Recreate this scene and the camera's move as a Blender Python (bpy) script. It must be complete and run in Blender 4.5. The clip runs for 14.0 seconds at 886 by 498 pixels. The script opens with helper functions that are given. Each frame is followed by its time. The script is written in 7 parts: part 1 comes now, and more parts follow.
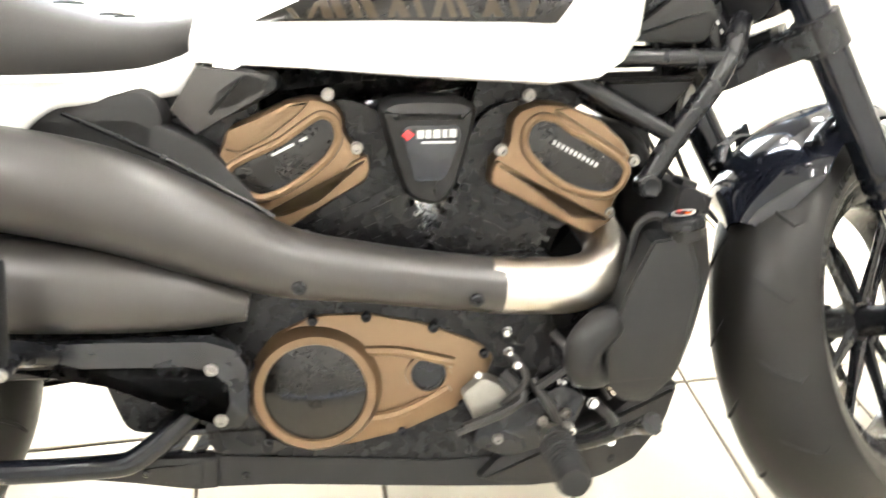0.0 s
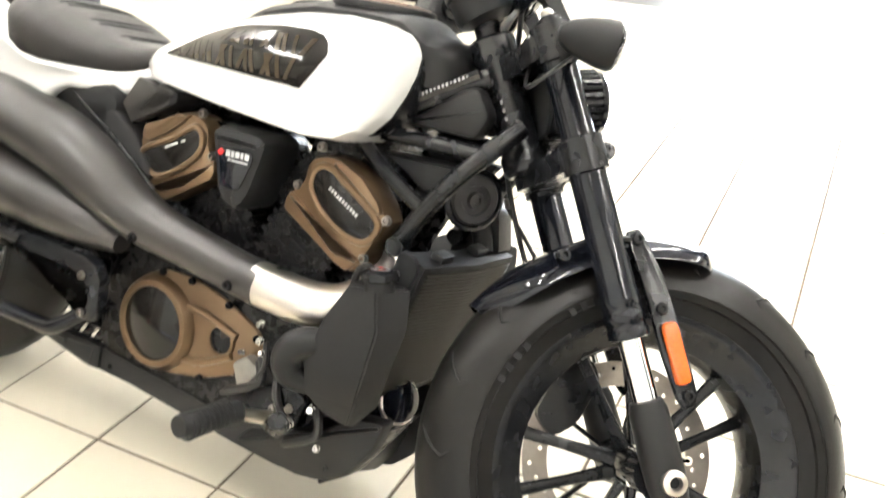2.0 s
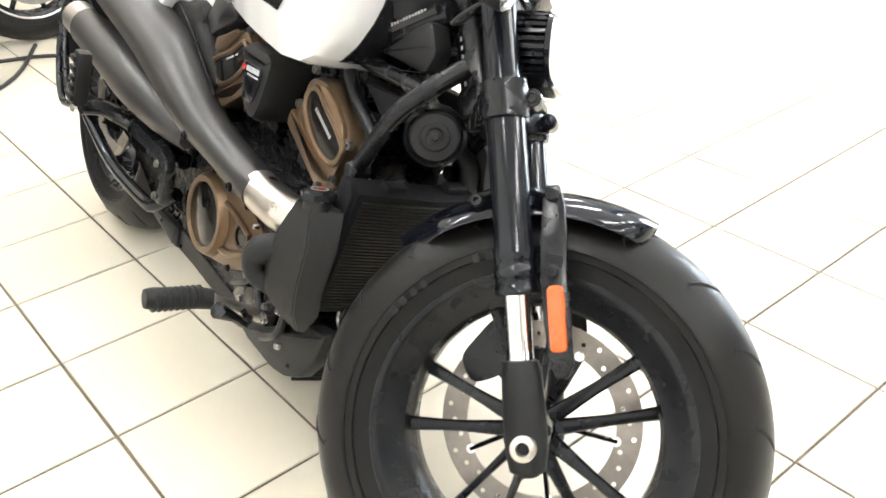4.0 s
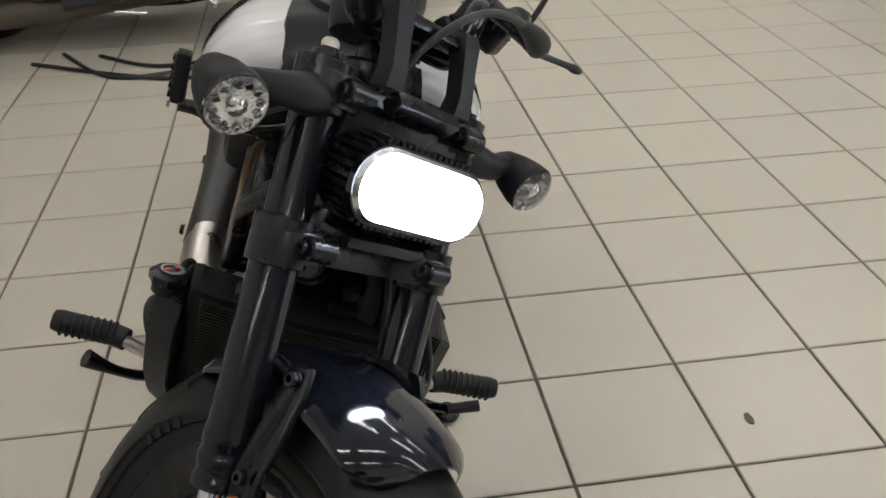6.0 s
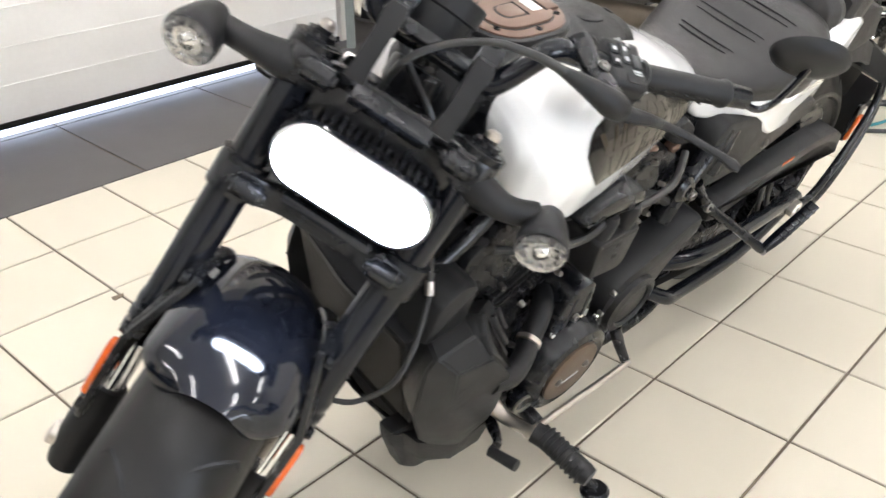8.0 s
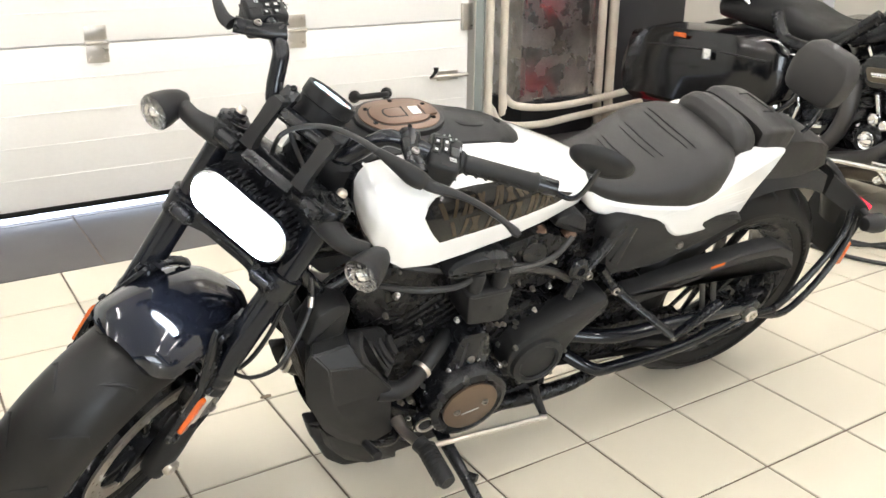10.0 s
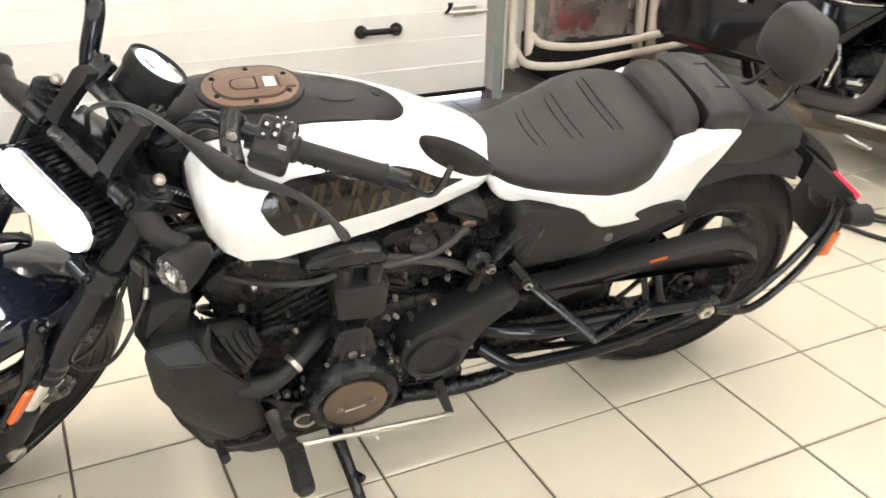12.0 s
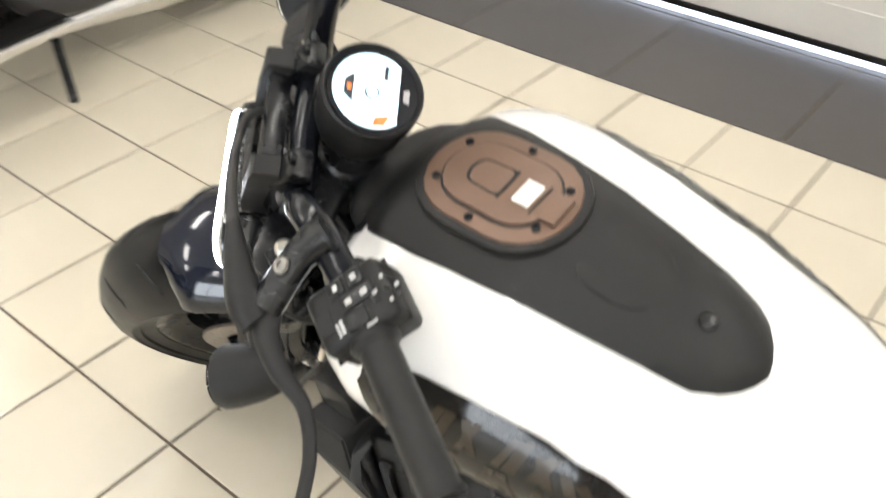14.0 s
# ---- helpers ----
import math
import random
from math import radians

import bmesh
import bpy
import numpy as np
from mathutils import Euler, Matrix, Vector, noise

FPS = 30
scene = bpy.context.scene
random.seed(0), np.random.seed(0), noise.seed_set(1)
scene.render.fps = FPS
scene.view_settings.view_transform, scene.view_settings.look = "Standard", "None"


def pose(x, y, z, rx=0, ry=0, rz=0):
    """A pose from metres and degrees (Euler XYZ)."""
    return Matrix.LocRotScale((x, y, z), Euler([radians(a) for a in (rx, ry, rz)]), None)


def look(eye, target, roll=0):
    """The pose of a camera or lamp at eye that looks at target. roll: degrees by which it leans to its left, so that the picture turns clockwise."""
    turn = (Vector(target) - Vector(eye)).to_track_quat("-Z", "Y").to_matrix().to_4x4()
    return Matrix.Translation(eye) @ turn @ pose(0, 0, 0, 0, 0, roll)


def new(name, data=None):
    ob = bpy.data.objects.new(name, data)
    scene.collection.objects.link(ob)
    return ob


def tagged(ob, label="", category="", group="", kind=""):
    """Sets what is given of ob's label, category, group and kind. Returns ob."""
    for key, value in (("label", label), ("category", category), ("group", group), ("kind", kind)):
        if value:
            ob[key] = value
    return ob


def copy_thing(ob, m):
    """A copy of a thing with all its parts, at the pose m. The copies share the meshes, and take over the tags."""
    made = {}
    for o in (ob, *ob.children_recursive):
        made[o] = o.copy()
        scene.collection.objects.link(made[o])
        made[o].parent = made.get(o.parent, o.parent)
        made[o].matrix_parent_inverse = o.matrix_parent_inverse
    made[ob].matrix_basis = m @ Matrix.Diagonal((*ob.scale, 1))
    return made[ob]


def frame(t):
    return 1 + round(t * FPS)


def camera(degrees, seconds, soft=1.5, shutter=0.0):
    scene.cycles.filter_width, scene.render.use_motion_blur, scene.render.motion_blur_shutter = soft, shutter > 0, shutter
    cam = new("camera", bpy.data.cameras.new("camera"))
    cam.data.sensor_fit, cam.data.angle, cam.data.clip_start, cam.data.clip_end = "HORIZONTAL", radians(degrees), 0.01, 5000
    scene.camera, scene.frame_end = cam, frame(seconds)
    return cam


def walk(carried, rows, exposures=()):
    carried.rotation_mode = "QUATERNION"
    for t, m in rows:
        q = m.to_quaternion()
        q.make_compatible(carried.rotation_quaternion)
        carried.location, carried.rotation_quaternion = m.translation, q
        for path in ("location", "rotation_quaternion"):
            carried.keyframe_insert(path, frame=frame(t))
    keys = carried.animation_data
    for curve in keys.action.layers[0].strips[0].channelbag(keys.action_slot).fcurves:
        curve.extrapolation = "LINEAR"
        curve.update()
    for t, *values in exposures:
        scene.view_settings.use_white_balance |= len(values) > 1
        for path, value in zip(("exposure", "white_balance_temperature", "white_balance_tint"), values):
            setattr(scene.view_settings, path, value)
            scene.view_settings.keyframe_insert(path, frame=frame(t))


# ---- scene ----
cam = camera(53.1, 14.0, shutter=0.35)
PATH = [
    (0, (0.177, -1.443, 1.098), (0.512, 0.2, 0.008), 2.0),
    (0.5, (0.518, -1.497, 1.139), (0.518, 0.212, 0.101), 2.7),
    (1, (0.767, -1.571, 1.156), (0.556, 0.188, 0.227), 1.3),
    (1.5, (0.984, -1.602, 1.189), (0.546, 0.15, 0.33), 1.7),
    (2, (1.195, -1.536, 1.17), (0.435, 0.06, 0.233), 1.5),
    (2.2, (1.257, -1.531, 1.152), (0.43, 0.004, 0.172), 1.8),
    (4.3, (1.688, -1.101, 1.168), (0.319, -0.071, 0.137), -2.1),
    (4.5, (1.661, -1.041, 1.169), (0.273, -0.023, 0.151), -1.7),
    (5, (1.643, -0.826, 1.168), (0.193, 0.074, 0.124), -2.7),
    (5.5, (1.716, -0.548, 1.169), (0.093, -0.043, 0.116), -2.1),
    (6, (1.66, -0.37, 1.172), (-0.032, -0.141, 0.13), -1.4),
    (6.5, (1.621, -0.21, 1.17), (-0.055, -0.351, 0.088), -3.1),
    (7, (1.673, 0.081, 1.174), (0.094, -0.638, 0.179), -3.8),
    (7.5, (1.589, 0.257, 1.162), (0.091, -0.721, 0.269), -0.8),
    (8, (1.425, 0.399, 1.139), (0.129, -0.786, 0.183), 0.1),
    (8.2, (1.341, 0.482, 1.123), (0.1, -0.803, 0.224), -1.7),
    (10.3, (1.262, 1.177, 1.214), (0.337, -0.449, 0.508), 0.5),
    (10.5, (1.218, 1.251, 1.203), (0.339, -0.404, 0.504), 0.2),
    (11, (1.101, 1.341, 1.2), (0.226, -0.302, 0.470), 0.8),
    (11.5, (0.998, 1.273, 1.206), (0.133, -0.337, 0.393), 1.8),
    (12, (0.838, 1.061, 1.253), (0.043, -0.546, 0.372), 1.1),
    (12.5, (0.585, 0.917, 1.249), (0.216, -0.794, 0.281), 0.5),
    (13, (0.409, 0.728, 1.265), (0.528, -0.901, 0.111), 3.7),
    (13.5, (0.282, 0.448, 1.241), (0.734, -1.002, -0.06), 5.1),
    (14, (0.143, 0.227, 1.297), (1.111, -1.010, 0.058), 1.3),
]

# exposure follows the phone's metering on the way round
EXPO = [(0, 2.0, 6500, 10), (1.0, 1.68, 6500, 10), (2.0, 1.45, 6500, 10), (4.3, 1.2, 6150, 10), (5.0, 1.15, 6150, 10), (5.4, 0.32, 6350, 9), (6.2, -0.88, 6150, 14), (7.0, -0.05, 6250, 15), (8.2, 0.6, 6100, 13), (10.3, 0.65, 6450, 11), (11.5, 0.65, 6700, 12), (12.5, 0.75, 6500, 11), (13.5, 1.15, 6450, 10), (14.0, 0.36, 6500, 11)]
walk(cam, [(t, look(e, g, r)) for t, e, g, r in PATH], EXPO)

# ---- world: dim indoor ambient beyond the closed room ----
world = bpy.data.worlds.new("world")
world.use_nodes = True
world.node_tree.nodes["Background"].inputs[0].default_value = (1, 0.97, 0.92, 1)
world.node_tree.nodes["Background"].inputs[1].default_value = 0.3
scene.world = world


# ---- materials ----
def mat(name, color, rough=0.5, metal=0.0, vary=0.12, scale=30.0, fine=400.0, bump=0.0, coat=0.0, rvary=0.1, spec=0.5, emit=None, power=0.0):
    """Principled surface with colour and gloss that vary at two scales, and fine relief."""
    m = bpy.data.materials.new(name)
    m.use_nodes = True
    nt = m.node_tree
    b = nt.nodes["Principled BSDF"]
    b.inputs["Metallic"].default_value = metal
    b.inputs["Coat Weight"].default_value = coat
    b.inputs["Coat Roughness"].default_value = 0.04
    b.inputs["Specular IOR Level"].default_value = spec
    tc = nt.nodes.new("ShaderNodeTexCoord")
    n1 = nt.nodes.new("ShaderNodeTexNoise")
    n1.inputs["Scale"].default_value, n1.inputs["Detail"].default_value = scale, 5
    n2 = nt.nodes.new("ShaderNodeTexNoise")
    n2.inputs["Scale"].default_value, n2.inputs["Detail"].default_value = fine, 2
    nt.links.new(tc.outputs["Object"], n1.inputs["Vector"])
    nt.links.new(tc.outputs["Object"], n2.inputs["Vector"])
    add = nt.nodes.new("ShaderNodeMath")
    add.operation = "MULTIPLY_ADD"
    add.inputs[1].default_value, add.inputs[2].default_value = 0.4, 0.0
    nt.links.new(n2.outputs["Fac"], add.inputs[0])
    tot = nt.nodes.new("ShaderNodeMath")
    tot.operation = "MULTIPLY_ADD"
    tot.inputs[1].default_value = 0.6
    nt.links.new(n1.outputs["Fac"], tot.inputs[0])
    nt.links.new(add.outputs[0], tot.inputs[2])
    ramp = nt.nodes.new("ShaderNodeMapRange")
    ramp.inputs["From Min"].default_value, ramp.inputs["From Max"].default_value = 0.3, 0.7
    ramp.inputs["To Min"].default_value, ramp.inputs["To Max"].default_value = 1 - vary, 1 + vary
    nt.links.new(tot.outputs[0], ramp.inputs["Value"])
    mul = nt.nodes.new("ShaderNodeVectorMath")
    mul.operation = "SCALE"
    mul.inputs[0].default_value = color[:3]
    nt.links.new(ramp.outputs[0], mul.inputs["Scale"])
    nt.links.new(mul.outputs[0], b.inputs["Base Color"])
    rr = nt.nodes.new("ShaderNodeMapRange")
    rr.inputs["From Min"].default_value, rr.inputs["From Max"].default_value = 0.3, 0.7
    rr.inputs["To Min"].default_value, rr.inputs["To Max"].default_value = max(0.01, rough * (1 - rvary)), min(1, rough * (1 + rvary))
    nt.links.new(n1.outputs["Fac"], rr.inputs["Value"])
    nt.links.new(rr.outputs[0], b.inputs["Roughness"])
    if bump:
        bp = nt.nodes.new("ShaderNodeBump")
        bp.inputs["Strength"].default_value, bp.inputs["Distance"].default_value = bump, 0.002
        nt.links.new(n2.outputs["Fac"], bp.inputs["Height"])
        nt.links.new(bp.outputs[0], b.inputs["Normal"])
    if emit:
        b.inputs["Emission Color"].default_value = (*emit, 1)
        b.inputs["Emission Strength"].default_value = power
    return m


def glass(name, color=(1, 1, 1), rough=0.02):
    m = bpy.data.materials.new(name)
    m.use_nodes = True
    b = m.node_tree.nodes["Principled BSDF"]
    b.inputs["Base Color"].default_value = (*color, 1)
    b.inputs["Transmission Weight"].default_value = 1.0
    b.inputs["Roughness"].default_value = rough
    b.inputs["IOR"].default_value = 1.45
    return m


PEARL = mat("pearl_white_paint", (0.80, 0.80, 0.79), 0.26, 0.0, 0.006, 8, 900, 0, 1.0, 0.03)
SATIN = mat("satin_black_metal", (0.008, 0.0085, 0.010), 0.26, 0.0, 0.08, 40, 600, 0.02, 0.0, 0.12, 0.36)
MATTE = mat("matte_black_plastic", (0.012, 0.012, 0.0125), 0.44, 0.0, 0.06, 30, 1100, 0.20, 0.0, 0.08, 0.26)
SHIELD = mat("heat_shield_black", (0.028, 0.026, 0.025), 0.36, 0.0, 0.05, 14, 800, 0.05, 0.0, 0.08, 0.5)
GLOSS = mat("gloss_black_paint", (0.006, 0.007, 0.011), 0.09, 0.0, 0.1, 20, 500, 0, 0.15, 0.05, 0.42)
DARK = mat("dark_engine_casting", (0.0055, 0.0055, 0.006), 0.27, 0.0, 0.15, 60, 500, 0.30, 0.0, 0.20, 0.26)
BRONZE = mat("bronze_powder_coat", (0.150, 0.099, 0.057), 0.31, 0.65, 0.05, 25, 900, 0.06, 0.0, 0.10)
BROWN = mat("brown_cap_coat", (0.135, 0.082, 0.056), 0.42, 0.30, 0.06, 25, 900, 0.05)
DISCBROWN = mat("brown_disc_coat", (0.105, 0.070, 0.045), 0.42, 0.30, 0.06, 25, 900, 0.05)
CHROME = mat("chrome", (0.80, 0.80, 0.80), 0.10, 1.0, 0.04, 20, 300)
STEEL = mat("brushed_steel", (0.62, 0.58, 0.53), 0.30, 1.0, 0.10, 25, 700, 0.05)
ALU = mat("bare_cast_metal", (0.24, 0.23, 0.21), 0.5, 0.6, 0.2, 40, 500, 0.2)
BOLT = mat("zinc_bolt", (0.26, 0.25, 0.235), 0.34, 1.0, 0.15, 60, 500)
FORK = mat("anodised_black_tube", (0.006, 0.007, 0.010), 0.15, 0.0, 0.05, 30, 500, 0, 0.0, 0.1, 0.32)
DISC = mat("brake_disc_steel", (0.35, 0.315, 0.28), 0.35, 0.9, 0.15, 60, 900, 0.1)
RUBBER = mat("tyre_rubber", (0.0095, 0.009, 0.0085), 0.36, 0.0, 0.12, 18, 500, 0.12, 0.0, 0.14, 0.19)
SIPE = mat("tread_groove", (0.006, 0.006, 0.006), 0.9)
LEATHER = mat("seat_vinyl", (0.021, 0.0195, 0.019), 0.46, 0.0, 0.06, 40, 900, 0.22, 0.0, 0.08, 0.30)
SEAM = mat("seat_seam", (0.012, 0.012, 0.012), 0.8)
AMBER = mat("amber_reflector", (0.60, 0.100, 0.008), 0.22, 0.0, 0.15, 200, 900, 0.3, 0.6)
REDLENS = mat("red_lens", (0.6, 0.01, 0.02), 0.2, 0, 0.1, 100, 500, 0, 0.5, emit=(1, 0.02, 0.05), power=1.4)
LAMP = mat("headlight_led", (1, 1, 1), 0.3, emit=(0.78, 0.87, 1.0), power=60.0)
LENS = glass("clear_lens", (1, 1, 1), 0.03)
REFLECT = mat("lamp_reflector", (0.75, 0.75, 0.76), 0.12, 1.0, 0.1, 150, 400, 0.3)
SCREEN = mat("gauge_screen", (0.5, 0.6, 0.65), 0.2, emit=(0.62, 0.88, 1.0), power=1.3)
SCREENDARK = mat("gauge_mark", (0.02, 0.03, 0.04), 0.3)
ORANGE = mat("gauge_warning", (0.6, 0.1, 0.02), 0.3, emit=(1, 0.2, 0.05), power=0.8)
MIRROR = mat("mirror_glass", (0.9, 0.9, 0.9), 0.02, 1.0, 0.0)
LABEL = mat("white_label", (0.75, 0.75, 0.72), 0.5)
PRINT = mat("grey_print", (0.42, 0.42, 0.42), 0.5)
REDMARK = mat("red_mark", (0.6, 0.02, 0.02), 0.4)
SMOKE = mat("smoked_black_inlay", (0.010, 0.009, 0.008), 0.12, 0.0, 0.1, 30, 400, 0, 0.0, 0.05, 0.32)
BADGEBROWN = mat("badge_lettering_brown", (0.034, 0.025, 0.016), 0.16, 0.0, 0.1, 40, 400, 0, 0.0, 0.05, 0.34)
FINS = mat("radiator_core", (0.008, 0.008, 0.009), 0.55, 0.0, 0.3, 200, 900, 0.3, 0.0, 0.1, 0.20)
WIRE = mat("black_cable", (0.012, 0.012, 0.012), 0.45)
FINEDGE = mat("radiator_fin_edge", (0.048, 0.045, 0.040), 0.40, 0.6, 0.2, 60, 600, 0.1)


# ---- mesh helpers ----
def finish(bm, sharp=38):
    bmesh.ops.recalc_face_normals(bm, faces=bm.faces)
    for f in bm.faces:
        f.smooth = True
    lim = radians(sharp)
    for e in bm.edges:
        e.smooth = len(e.link_faces) == 2 and e.calc_face_angle(0) < lim


def mesh_of(name, bm, material, sharp=38):
    finish(bm, sharp)
    me = bpy.data.meshes.new(name)
    bm.to_mesh(me)
    bm.free()
    me.materials.append(material)
    return me


def part(name, bm, material, parent, label="", m=None, sharp=38):
    ob = new(name, mesh_of(name, bm, material, sharp))
    ob.parent = parent
    if m is not None:
        ob.matrix_basis = m
    if label:
        ob["label"] = label
    return ob


def thing(name, bm, material, label, category, group="", kind="", m=None, sharp=38):
    ob = new(name, mesh_of(name, bm, material, sharp) if bm else None)
    if m is not None:
        ob.matrix_basis = m
    return tagged(ob, label, category, group, kind)


def spline(pts, n=6, closed=False):
    """Catmull-Rom through the points, n steps a span."""
    P = [Vector(p) for p in pts]
    k = len(P)
    out = []
    for i in range(k if closed else k - 1):
        if closed:
            a, b, c, d = P[i - 1], P[i], P[(i + 1) % k], P[(i + 2) % k]
        else:
            a, b, c, d = P[max(i - 1, 0)], P[i], P[i + 1], P[min(i + 2, k - 1)]
        for j in range(n):
            t = j / n
            out.append(0.5 * ((2 * b) + (c - a) * t + (2 * a - 5 * b + 4 * c - d) * t * t + (3 * b - a - 3 * c + d) * t ** 3))
    if not closed:
        out.append(P[-1])
    return out


def tube(pts, r, seg=10, n=0, closed=False, flat=1.0, bm=None):
    """A round (or flattened) tube along the points; r one radius or one a point."""
    bm = bm or bmesh.new()
    rad = list(r) if isinstance(r, (list, tuple)) else None
    P = [Vector(p) for p in pts]
    if n:
        if rad:
            rad = [v[0] for v in spline([(q, 0, 0) for q in rad], n, closed)]
        P = spline(P, n, closed)
    k = len(P)
    rings, ref = [], None
    for i in range(k):
        a, b = (P[i - 1], P[(i + 1) % k]) if closed else (P[max(i - 1, 0)], P[min(i + 1, k - 1)])
        t = (b - a).normalized()
        if ref is None:
            ref = t.cross(Vector((0, 0, 1))) if abs(t.z) < 0.9 else t.cross(Vector((0, 1, 0)))
        ref = (ref - t * ref.dot(t)).normalized()
        up = t.cross(ref)
        q = rad[i] if rad else r
        rings.append([bm.verts.new(P[i] + ref * (q * math.cos(2 * math.pi * j / seg)) + up * (q * flat * math.sin(2 * math.pi * j / seg))) for j in range(seg)])
    for i in range(k if closed else k - 1):
        A, B = rings[i], rings[(i + 1) % k]
        for j in range(seg):
            bm.faces.new((A[j], A[(j + 1) % seg], B[(j + 1) % seg], B[j]))
    if not closed:
        bm.faces.new(rings[0][::-1])
        bm.faces.new(rings[-1])
    return bm


def axes_of(axis):
    t = Vector(axis).normalized()
    s = t.cross(Vector((0, 0, 1))) if abs(t.z) < 0.95 else t.cross(Vector((1, 0, 0)))
    s.normalize()
    return t, s, t.cross(s)


def lathe(prof, origin, axis, seg=28, closed=False, bm=None):
    """A turned body: prof lists (radius, distance along the axis)."""
    bm = bm or bmesh.new()
    t, s, u = axes_of(axis)
    o = Vector(origin)
    rings = []
    for r, h in prof:
        if r < 1e-5:
            rings.append([bm.verts.new(o + t * h)])
        else:
            rings.append([bm.verts.new(o + t * h + s * (r * math.cos(2 * math.pi * j / seg)) + u * (r * math.sin(2 * math.pi * j / seg))) for j in range(seg)])
    pairs = list(zip(rings, rings[1:])) + ([(rings[-1], rings[0])] if closed else [])
    for A, B in pairs:
        for j in range(seg):
            k = (j + 1) % seg
            if len(A) == 1 and len(B) == 1:
                continue
            if len(A) == 1:
                bm.faces.new((A[0], B[k], B[j]))
            elif len(B) == 1:
                bm.faces.new((A[j], A[k], B[0]))
            else:
                bm.faces.new((A[j], A[k], B[k], B[j]))
    if not closed:
        for ring in (rings[0], rings[-1]):
            if len(ring) > 1:
                bm.faces.new(ring)
    return bm


def rounded(poly, r=0.01, n=3):
    """Rounds the corners of a flat outline."""
    out, k = [], len(poly)
    for i in range(k):
        a, b, c = Vector(poly[i - 1]), Vector(poly[i]), Vector(poly[(i + 1) % k])
        d = min(r, (a - b).length * 0.45, (c - b).length * 0.45)
        p, q = b + (a - b).normalized() * d, b + (c - b).normalized() * d
        for j in range(n + 1):
            t = j / n
            out.append((p * (1 - t) ** 2 + b * (2 * t * (1 - t)) + q * t * t)[:])
    return out


def inset_poly(poly, d):
    """Moves a flat outline inwards by d."""
    k = len(poly)
    area = sum(poly[i - 1][0] * poly[i][1] - poly[i][0] * poly[i - 1][1] for i in range(k))
    sg = 1 if area > 0 else -1
    out = []
    for i in range(k):
        a, b, c = Vector(poly[i - 1]), Vector(poly[i]), Vector(poly[(i + 1) % k])
        e1, e2 = (b - a).normalized(), (c - b).normalized()
        n1, n2 = Vector((-e1.y, e1.x)) * sg, Vector((-e2.y, e2.x)) * sg
        m = n1 + n2
        m = m / max(0.4, m.dot(n1)) if m.length > 1e-6 else n1
        out.append((b + m * d)[:])
    return out


def slab(poly, y0, y1, bevel=0.004, corner=0.0, place=None, bm=None):
    """A plate with outline poly in (x, z), from y0 to y1, with chamfered outer edge at y1; place maps (x, y, z) on."""
    bm = bm or bmesh.new()
    if corner:
        poly = rounded(poly, corner)
    sg = 1 if y1 > y0 else -1
    b = min(bevel, abs(y1 - y0) * 0.45)
    layers = [(poly, y0), (poly, y1 - sg * b)]
    if b > 0:
        layers += [(inset_poly(poly, b * 0.3), y1 - sg * b * 0.3), (inset_poly(poly, b), y1)]
    rings = []
    for pl, y in layers:
        rings.append([bm.verts.new(place(x, y, z) if place else (x, y, z)) for x, z in pl])
    k = len(poly)
    for A, B in zip(rings, rings[1:]):
        for j in range(k):
            bm.faces.new((A[j], A[(j + 1) % k], B[(j + 1) % k], B[j]))
    bm.faces.new(rings[0][::-1])
    bm.faces.new(rings[-1])
    return bm


def box(c, s, rot=(0, 0, 0), bevel=0.003, bm=None, seg=2):
    bm2 = bmesh.new()
    bmesh.ops.create_cube(bm2, size=1)
    bmesh.ops.scale(bm2, vec=s, verts=bm2.verts)
    if bevel:
        bmesh.ops.bevel(bm2, geom=bm2.edges[:], offset=bevel, segments=seg, profile=0.6, affect="EDGES", clamp_overlap=True)
    bmesh.ops.transform(bm2, matrix=pose(*c, *rot), verts=bm2.verts)
    if bm is None:
        return bm2
    me = bpy.data.meshes.new("tmp")
    bm2.to_mesh(me)
    bm2.free()
    bm.from_mesh(me)
    bpy.data.meshes.remove(me)
    return bm


def loft(sections, caps=True, closed_ring=True, bm=None):
    bm = bm or bmesh.new()
    rings = [[bm.verts.new(p) for p in s] for s in sections]
    k = len(rings[0])
    for A, B in zip(rings, rings[1:]):
        for j in range(k if closed_ring else k - 1):
            bm.faces.new((A[j], A[(j + 1) % k], B[(j + 1) % k], B[j]))
    if caps and closed_ring:
        bm.faces.new(rings[0][::-1])
        bm.faces.new(rings[-1])
    return bm


def interp(x, xs, ys):
    return float(np.interp(x, xs, ys))


def bolt(parent, at, axis, r=0.007, h=0.006, material=None, m=None, name="bolt"):
    """A round socket-head screw with a recessed hexagon."""
    r = r * 0.78
    bm = lathe([(r * 1.15, 0), (r * 1.15, h * 0.3), (r, h * 0.3), (r, h * 0.85), (r * 0.85, h), (r * 0.5, h), (r * 0.45, h * 0.4), (0, h * 0.4)], at, axis, 12)
    return part(name, bm, material or BOLT, parent, "", m)

